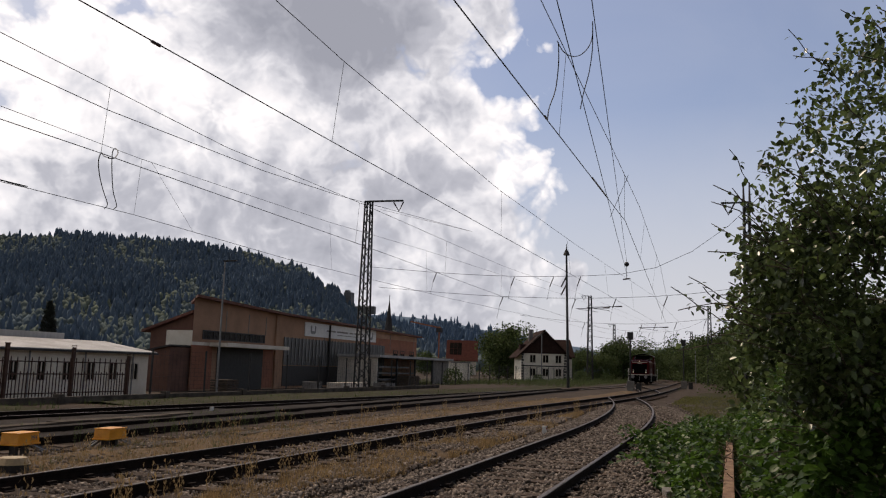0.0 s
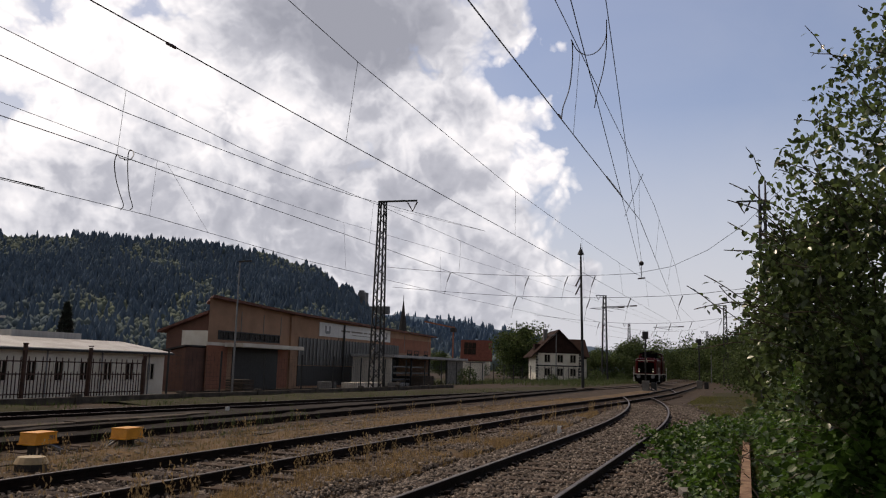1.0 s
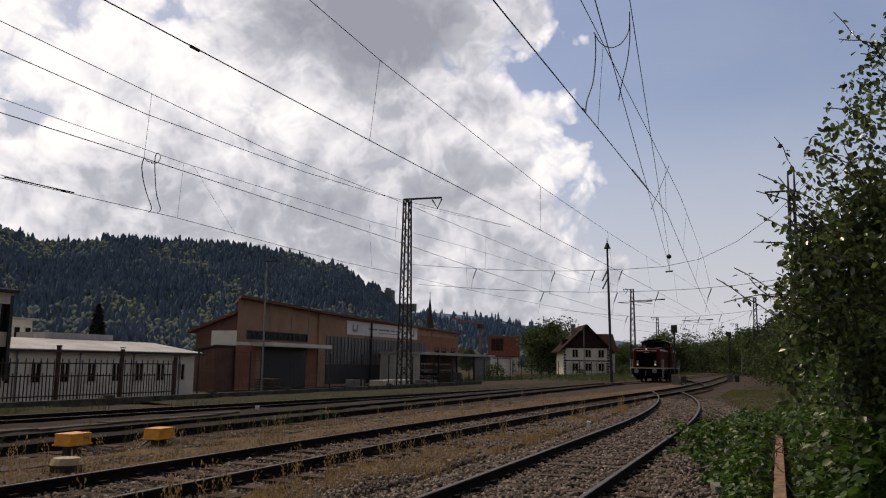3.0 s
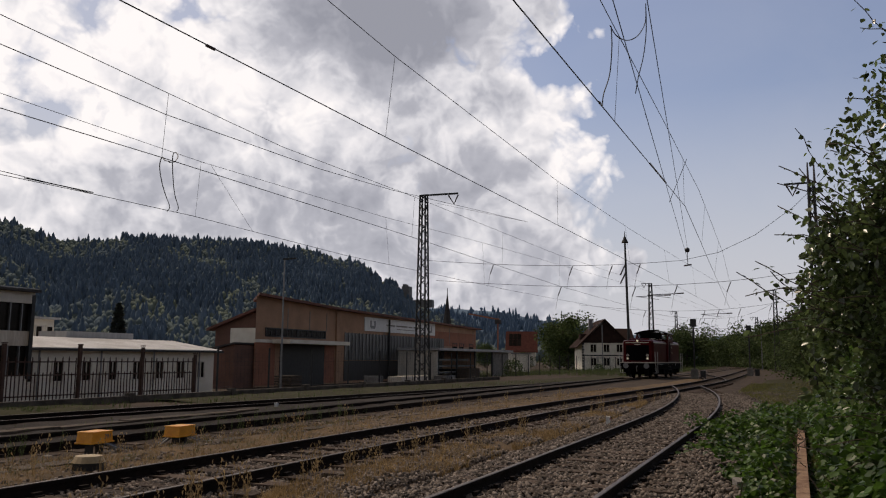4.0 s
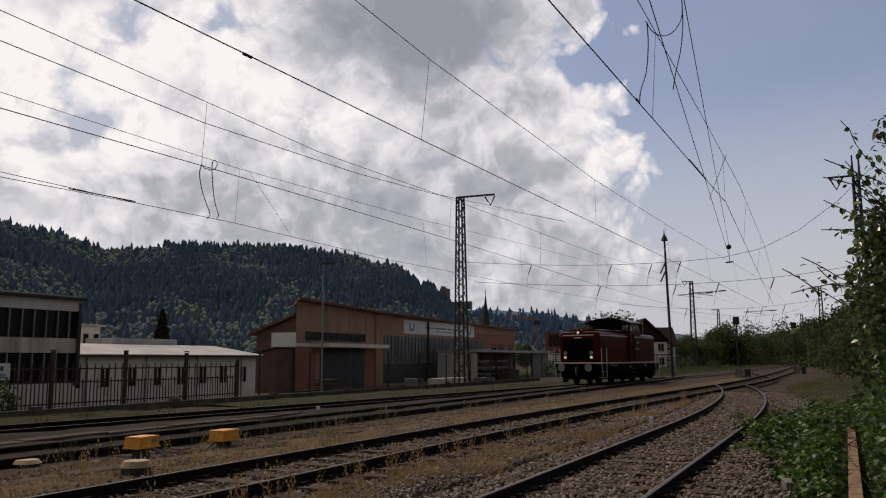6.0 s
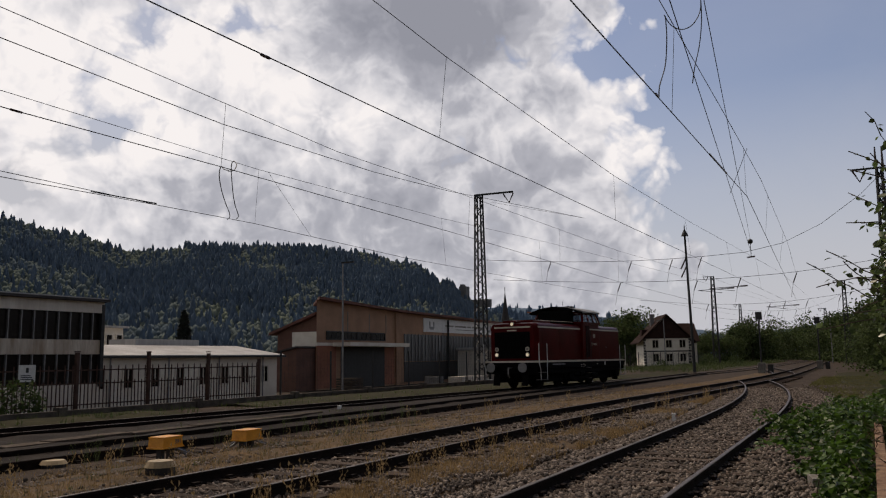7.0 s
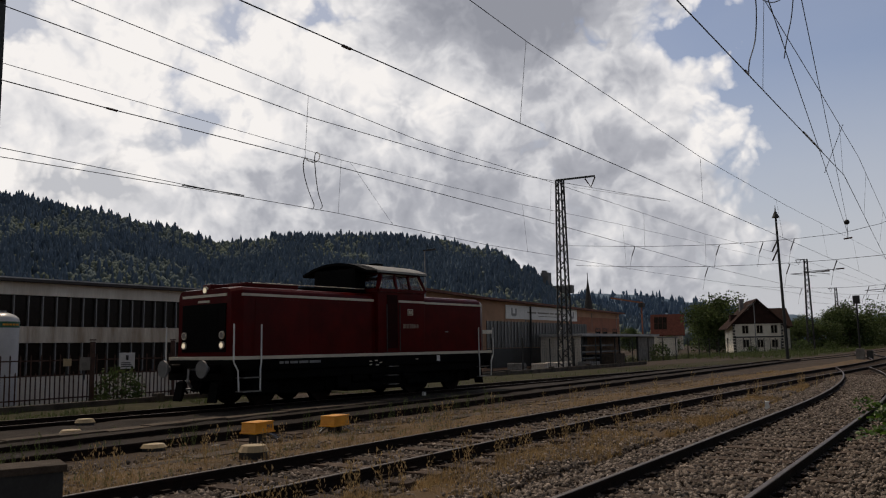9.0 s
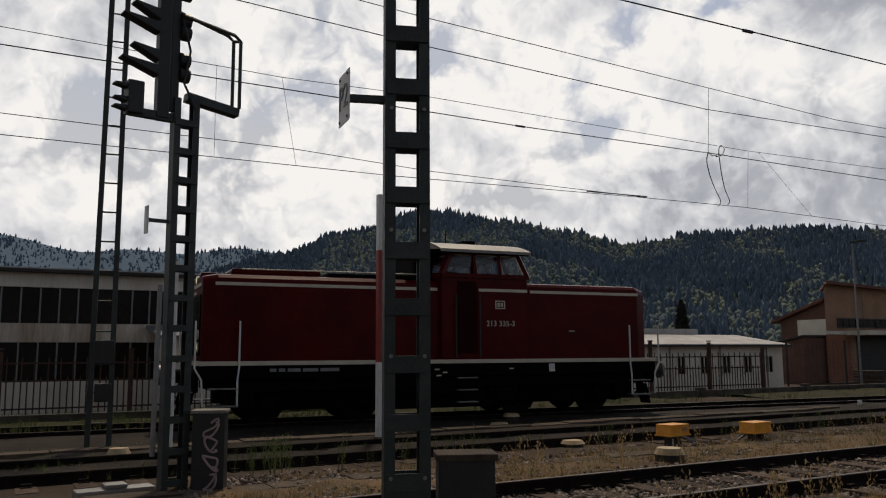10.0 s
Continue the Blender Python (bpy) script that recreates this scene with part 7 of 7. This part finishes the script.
def build_trees():
    rng = random.Random(8)
    kinds = [tree_kind(1, 10, 8, 6400), tree_kind(2, 9, 9, 6400), tree_kind(3, 11, 7, 6400)]
    spots = [(14.35, 172, 1.2), (13.6, 178, 1.0), (14.9, 182, 0.95), (8.9, 185, 0.62), (8.0, 178, 0.75), (7.2, 190, 0.85), (6.4, 186, 0.85), (5.7, 196, 0.72),
             (9.6, 200, 0.5), (5.2, 230, 0.8), (4.6, 250, 0.8), (4.0, 260, 0.85), (3.4, 240, 0.85), (2.8, 225, 0.9), (2.2, 205, 0.85), (1.6, 190, 0.9),
             (1.0, 175, 0.85), (0.4, 165, 0.9), (-0.2, 150, 0.9), (-0.8, 138, 0.88), (-1.4, 125, 0.85), (-2.2, 110, 0.85), (-3.2, 96, 0.8), (-4.6, 84, 0.8), (-6.2, 74, 0.8), (-8.5, 62, 0.75), (-11, 52, 0.75),
             (1.9, 260, 1.0), (0.7, 240, 1.0), (-0.6, 210, 1.0), (3.8, 320, 1.0), (5.0, 330, 0.9), (-15, 45, 0.8), (20.0, 200, 0.5), (17.2, 175, 0.35), (-2.8, 60, 0.42), (-4.2, 52, 0.42), (-5.8, 46, 0.45), (-7.8, 40, 0.45), (-1.6, 74, 0.42), (-0.9, 92, 0.5), (-10.5, 36, 0.5), (-3.4, 78, 0.7), (-5.4, 66, 0.7), (-7.2, 58, 0.75)]
    for i, (az, d, s) in enumerate(spots):
        p = pol(az, d, -0.4)
        m = pose(*p, 0, 0, rng.uniform(0, 360)) @ Matrix.Diagonal((s * rng.uniform(0.9, 1.15), s * rng.uniform(0.9, 1.15), s, 1))
        if i < 3:
            kinds[i].matrix_basis = m
        else:
            copy_thing(kinds[i % 3], m)
    # dark columnar conifer behind the bungalow, round shrub by the shed
    f = thing("columnar_conifer", tuple(pol(44.6, 72, -0.8)), 0, "dark slender columnar conifer", "tree")
    r2 = np.random.RandomState(4)
    n = 2600
    z = r2.uniform(0.02, 1, n)
    rr = 0.95 * (1 - z) ** 0.6 * np.minimum(1, z * 5 + 0.4) * r2.uniform(0.6, 1.05, n)
    a = r2.uniform(0, math.tau, n)
    pos = np.stack([rr * np.cos(a) * 1.1, rr * np.sin(a) * 1.1, z * 6.3], 1)
    s = r2.uniform(0.2, 0.4, n)
    scatter("crown", LEAF_V, LEAF_F, mats_of(pos, np.stack([s * 0.6, s, s], 1), leaf_turns(n, r2, -0.9, 0.4)), M["darkfir"], "", "", "stuff", f)
    part("trunk", rod(bmesh.new(), (0, 0, -0.3), (0, 0, 5), 0.12, 7, 0.03), M["bark"], f)
    for x, y, s in ((2.6, 19.5, 0.5), (2.3, 23.5, 0.55), (3.4, 27, 0.75), (2.6, 31, 0.6), (3.6, 36, 0.8), (3.0, 42, 0.75), (4.6, 24, 0.9), (3.8, 50, 0.8)):
        f = thing("verge_bush", (x, y, -0.15), 0, "bright green leafy bush on the mossy verge", "bush", "verge bushes")
        n = 1500
        u = r2.normal(size=(n, 3))
        u /= np.linalg.norm(u, axis=1)[:, None]
        pos = u * r2.uniform(0.45, 1.1, (n, 1)) * np.array((1.25, 1.5, 1.05)) * s + np.array((0, 0, 0.75 * s))
        pos += 0.35 * s * np.array([[noise.noise((q[0] * 2.5, q[1] * 2.5, q[2] * 2.5 + y)), 0, noise.noise((q[1] * 2.5, q[0] * 2.5, y))] for q in pos])
        pos = pos[pos[:, 2] > -0.05]
        sz = r2.uniform(0.06, 0.14, len(pos))
        scatter("crown", LEAF_V, LEAF_F, mats_of(pos, sz, leaf_turns(len(pos), r2)), M["vine"] if s < 0.8 else M["leaf"], "", "", "stuff", f)
        st = bmesh.new()
        for k in range(5):
            rod(st, (0, 0, -0.2), (0.5 * s * math.cos(k * 1.3), 0.5 * s * math.sin(k * 1.3), 1.1 * s), 0.02, 5, 0.008)
        part("stem", st, M["bark"], f)
    for az, d, s in ((18.05, 86, 0.85), (54.3, 30.0, 0.62), (12.2, 120, 0.6), (9.2, 120, 0.9), (7.5, 130, 0.8)):
        f = thing("round_shrub", tuple(pol(az, d, -0.45)), 0, "rounded dark green shrub", "shrub", "shrubs")
        n = 900
        u = r2.normal(size=(n, 3))
        u /= np.linalg.norm(u, axis=1)[:, None]
        pos = np.abs(u) * np.sign(u * [1, 1, 9]) * r2.uniform(0.6, 1.05, (n, 1)) * s * 1.35 + np.array((0, 0, 0.9 * s))
        sz = r2.uniform(0.12, 0.28, n) * s
        scatter("crown", LEAF_V, LEAF_F, mats_of(pos[pos[:, 2] > 0], sz[pos[:, 2] > 0], leaf_turns((pos[:, 2] > 0).sum(), r2)), M["tree"], "", "", "stuff", f)


TUFT_V, TUFT_F = [], []
for k in range(7):
    a = k * 2.4
    c, s = math.cos(a), math.sin(a)
    h, ln = 1.0 - 0.09 * k, 0.18 + 0.07 * k
    i = len(TUFT_V)
    TUFT_V += [(-0.02 * s, 0.02 * c, 0), (0.02 * s, -0.02 * c, 0), (ln * 0.4 * c + 0.016 * s, ln * 0.4 * s - 0.016 * c, h * 0.6), (ln * 0.4 * c - 0.016 * s, ln * 0.4 * s + 0.016 * c, h * 0.6), (ln * c, ln * s, h)]
    TUFT_F += [(i, i + 1, i + 2, i + 3), (i + 3, i + 2, i + 4)]
STALK_V, STALK_F = [], []
for k in range(3):
    a = k * 2.1
    c, s = math.cos(a), math.sin(a)
    i = len(STALK_V)
    lean = 0.05 + 0.05 * k
    STALK_V += [(0.006, 0, 0), (-0.006, 0, 0), (lean * c, lean * s, 1 - 0.1 * k)]
    STALK_F += [(i, i + 1, i + 2)]
    for q in range(7):
        z = 0.35 + 0.09 * q
        j = len(STALK_V)
        b = a + q * 2.4
        x0, y0 = lean * c * z, lean * s * z
        STALK_V += [(x0, y0, z), (x0 + 0.05 * math.cos(b), y0 + 0.05 * math.sin(b), z + 0.05), (x0 + 0.04 * math.cos(b + 0.6), y0 + 0.04 * math.sin(b + 0.6), z + 0.09)]
        STALK_F += [(j, j + 1, j + 2)]


def build_grass():
    rng = np.random.RandomState(41)

    def field(name, n, fx, y0, y1, h0, h1, m, label, shape=(TUFT_V, TUFT_F), clump=0.0, pw=1.6):
        y = y0 + (y1 - y0) * rng.uniform(0, 1, n) ** pw
        u = rng.uniform(0, 1, n)
        x = np.array([fx(a, b) for a, b in zip(y, u)])
        den = np.array([noise.noise((a * 0.9, b * 0.9, 7.7)) for a, b in zip(x, y)])
        ok = den > clump
        x, y = x[ok], y[ok]
        z = np.array([ground_z(a, b) for a, b in zip(x, y)]) + 0.02
        h = rng.uniform(h0, h1, len(x))
        pos = np.stack([x, y, z], 1)
        scatter(name, *shape, mats_of(pos, np.stack([h * 0.9 + 0.03, h * 0.9 + 0.03, h], 1), turn_z(rng.uniform(0, 6.28, len(x)), rng.uniform(-0.2, 0.2, len(x)))), m, label, "grass")
    field("dry_grass", 12000, lambda y, u: line_b(y) - 1.3 - 2.1 * u, 2, 45, 0.05, 0.17, M["drygrass"], "dry straw grass between the tracks", clump=-0.25)
    field("dry_grass", 9500, lambda y, u: line_b(y) + 1.3 + (line_a(y) - 1.75 - line_b(y) - 1.3) * u ** 1.4, 4, 32, 0.05, 0.20, M["drygrass"], "dry straw grass between the tracks", clump=-0.1)
    field("weeds", 1500, lambda y, u: line_b(y) - 1.3 - 2.0 * u, 2, 20, 0.06, 0.2, M["greengrass"], "green weeds among the gravel", clump=0.12)
    field("tall_weeds", 260, lambda y, u: line_b(y) + (1.0 + 0.9 * u if u > 0.5 else -1.2 - 2 * u), 5, 34, 0.3, 0.62, M["drygrass"], "thin dry weed stalks beside the rails", (STALK_V, STALK_F), -0.3)
    field("tall_weeds", 150, lambda y, u: line_c(y) + 1.0 + 1.0 * u, 3, 20, 0.25, 0.55, M["greengrass"], "thin green weed stalks beside the rails", (STALK_V, STALK_F), -0.3)
    field("weeds", 5200, lambda y, u: -24.0 + 4.6 * u, -4, 18, 0.08, 0.28, M["greengrass"], "green weeds along the fence", clump=-0.1, pw=1.0)
    field("weeds", 1500, lambda y, u: line_d(y) - 2 - 4.5 * u, 18, 60, 0.06, 0.24, M["greengrass"], "green weeds before the works fence", clump=0.0)
    field("weeds", 5000, lambda y, u: line_d(y) - 2.5 - 22 * u, 80, 175, 0.25, 0.75, M["greengrass"], "rough grass and weeds along the far yard", clump=-0.3, pw=1.0)
    field("weeds", 2600, lambda y, u: line_c(y) + 0.9 - 5 * u, -2, 22, 0.05, 0.16, M["greengrass"], "sparse weeds between dark tracks", clump=0.18)
    field("weeds", 14000, lambda y, u: line_a(min(y, 44)) + 2.3 + 3.8 * u, 13, 60, 0.05, 0.20, M["verge"], "mossy grass verge beside the siding", clump=-0.35)


def build_stones():
    rng = np.random.RandomState(51)
    V0 = [(1, 0, 0), (-1, 0, 0), (0, 1, 0), (0, -1, 0), (0, 0, 1), (0, 0, -1), (0.62, 0.6, 0.55), (-0.6, 0.58, -0.5), (0.5, -0.65, -0.55), (-0.62, -0.5, 0.6)]
    bm = bmesh.new()
    for v in V0:
        bm.verts.new(v)
    bmesh.ops.convex_hull(bm, input=bm.verts)
    bm.verts.index_update()
    vs, fs = [tuple(v.co) for v in bm.verts], [tuple(v.index for v in f.verts) for f in bm.faces]
    bm.free()

    def bed(n, fx, y0, y1, label, pw=1.5, top=-0.165):
        y = y0 + (y1 - y0) * rng.uniform(0, 1, n) ** pw
        u = rng.uniform(0, 1, n)
        x = np.array([fx(a, b) for a, b in zip(y, u)])
        s = rng.uniform(0.018, 0.042, n)
        edge = np.minimum(u, 1 - u)
        z = top - 0.09 * np.clip(1 - edge * 7, 0, 1) - rng.uniform(0.0, 0.05, n)
        pos = np.stack([x, y, z], 1)
        scatter("ballast", vs, fs, mats_of(pos, np.stack([s * 1.2, s, s * 0.8], 1)), M["ballast"], label, "ballast")
    def sprinkle(n, fx, y0, y1, label, pw=1.4):
        y = y0 + (y1 - y0) * rng.uniform(0, 1, n) ** pw
        x = np.array([fx(a, b) for a, b in zip(y, rng.uniform(0, 1, n))])
        ok = np.array([noise.noise((a * 0.7, b * 0.7, 2.2)) for a, b in zip(x, y)]) + rng.normal(size=n) * 0.15 > -0.1
        x, y = x[ok], y[ok]
        s = rng.uniform(0.014, 0.038, len(x))
        z = np.array([ground_z(a, b) for a, b in zip(x, y)]) + rng.uniform(0.04, 0.09, len(x))
        scatter("loose_gravel", vs, fs, mats_of(np.stack([x, y, z], 1), np.stack([s * 1.2, s, s * 0.8], 1)), M["ballast"], label, "gravel")
    sprinkle(20000, lambda y, u: line_b(y) + 1.3 + (line_a(y) - 1.8 - line_b(y) - 1.3) * u, 4, 30, "loose gravel in dry grass between two tracks", 1.6)
    sprinkle(14000, lambda y, u: line_b(y) - 3.6 + 2.4 * u, 2, 36, "loose gravel in the straw-coloured strip", 1.5)
    sprinkle(7000, lambda y, u: line_a(min(y, 46)) + 2.0 + 3.0 * u, 12, 45, "loose gravel of the mossy verge", 1.4)
    bed(9000, lambda y, u: line_a(y) - 1.9 + 4.0 * u, -4, 4.6, "loose ballast stones at the near end of the siding", 1.0, -0.16)
    bed(5000, lambda y, u: line_b(y) - 1.4 + 2.9 * u, -8, 3.6, "loose ballast stones at the near end of the straight track", 1.0)
    sprinkle(7000, lambda y, u: line_a(max(0, y)) + 1.9 + 3.2 * u, -5, 9, "loose gravel where the siding path runs", 1.0)
    bed(44000, lambda y, u: line_a(min(y, 46)) - 1.9 + 4.0 * u, 4.5, 40, "loose grey-brown ballast stones of the siding", 1.7, -0.138)
    bed(22000, lambda y, u: line_b(y) - 1.4 + 2.9 * u, 3.5, 30, "loose ballast stones of the straight track", 1.6, -0.15)
    bed(6500, lambda y, u: line_c(y) - 1.6 + 3.0 * u, -1, 22, "dark ballast stones of the far track", 1.2, -0.25)
    bed(5000, lambda y, u: line_a(min(y, 46)) - 3.0 + 1.6 * u, 5, 26, "scattered ballast at the shoulder", 1.5, -0.22)
    bed(8000, lambda y, u: line_a(min(y, 46)) + 1.3 + 2.6 * u, 9, 40, "scattered ballast at the verge", 1.3, -0.2)


build_fence()
build_masts()
build_signals()
build_track_things()
build_wires()
build_bush()
build_vines()
build_trees()
build_grass()
build_stones()


def motions():
    walk(LOCO, LOCO_ROWS)
    turn = math.degrees(V / 0.475)
    for w, y in WHEELSETS:
        walk(w, [(k / 15, pose(0, y, 0.475, turn * k / 15, 0, 0)) for k in range(151)])


motions()
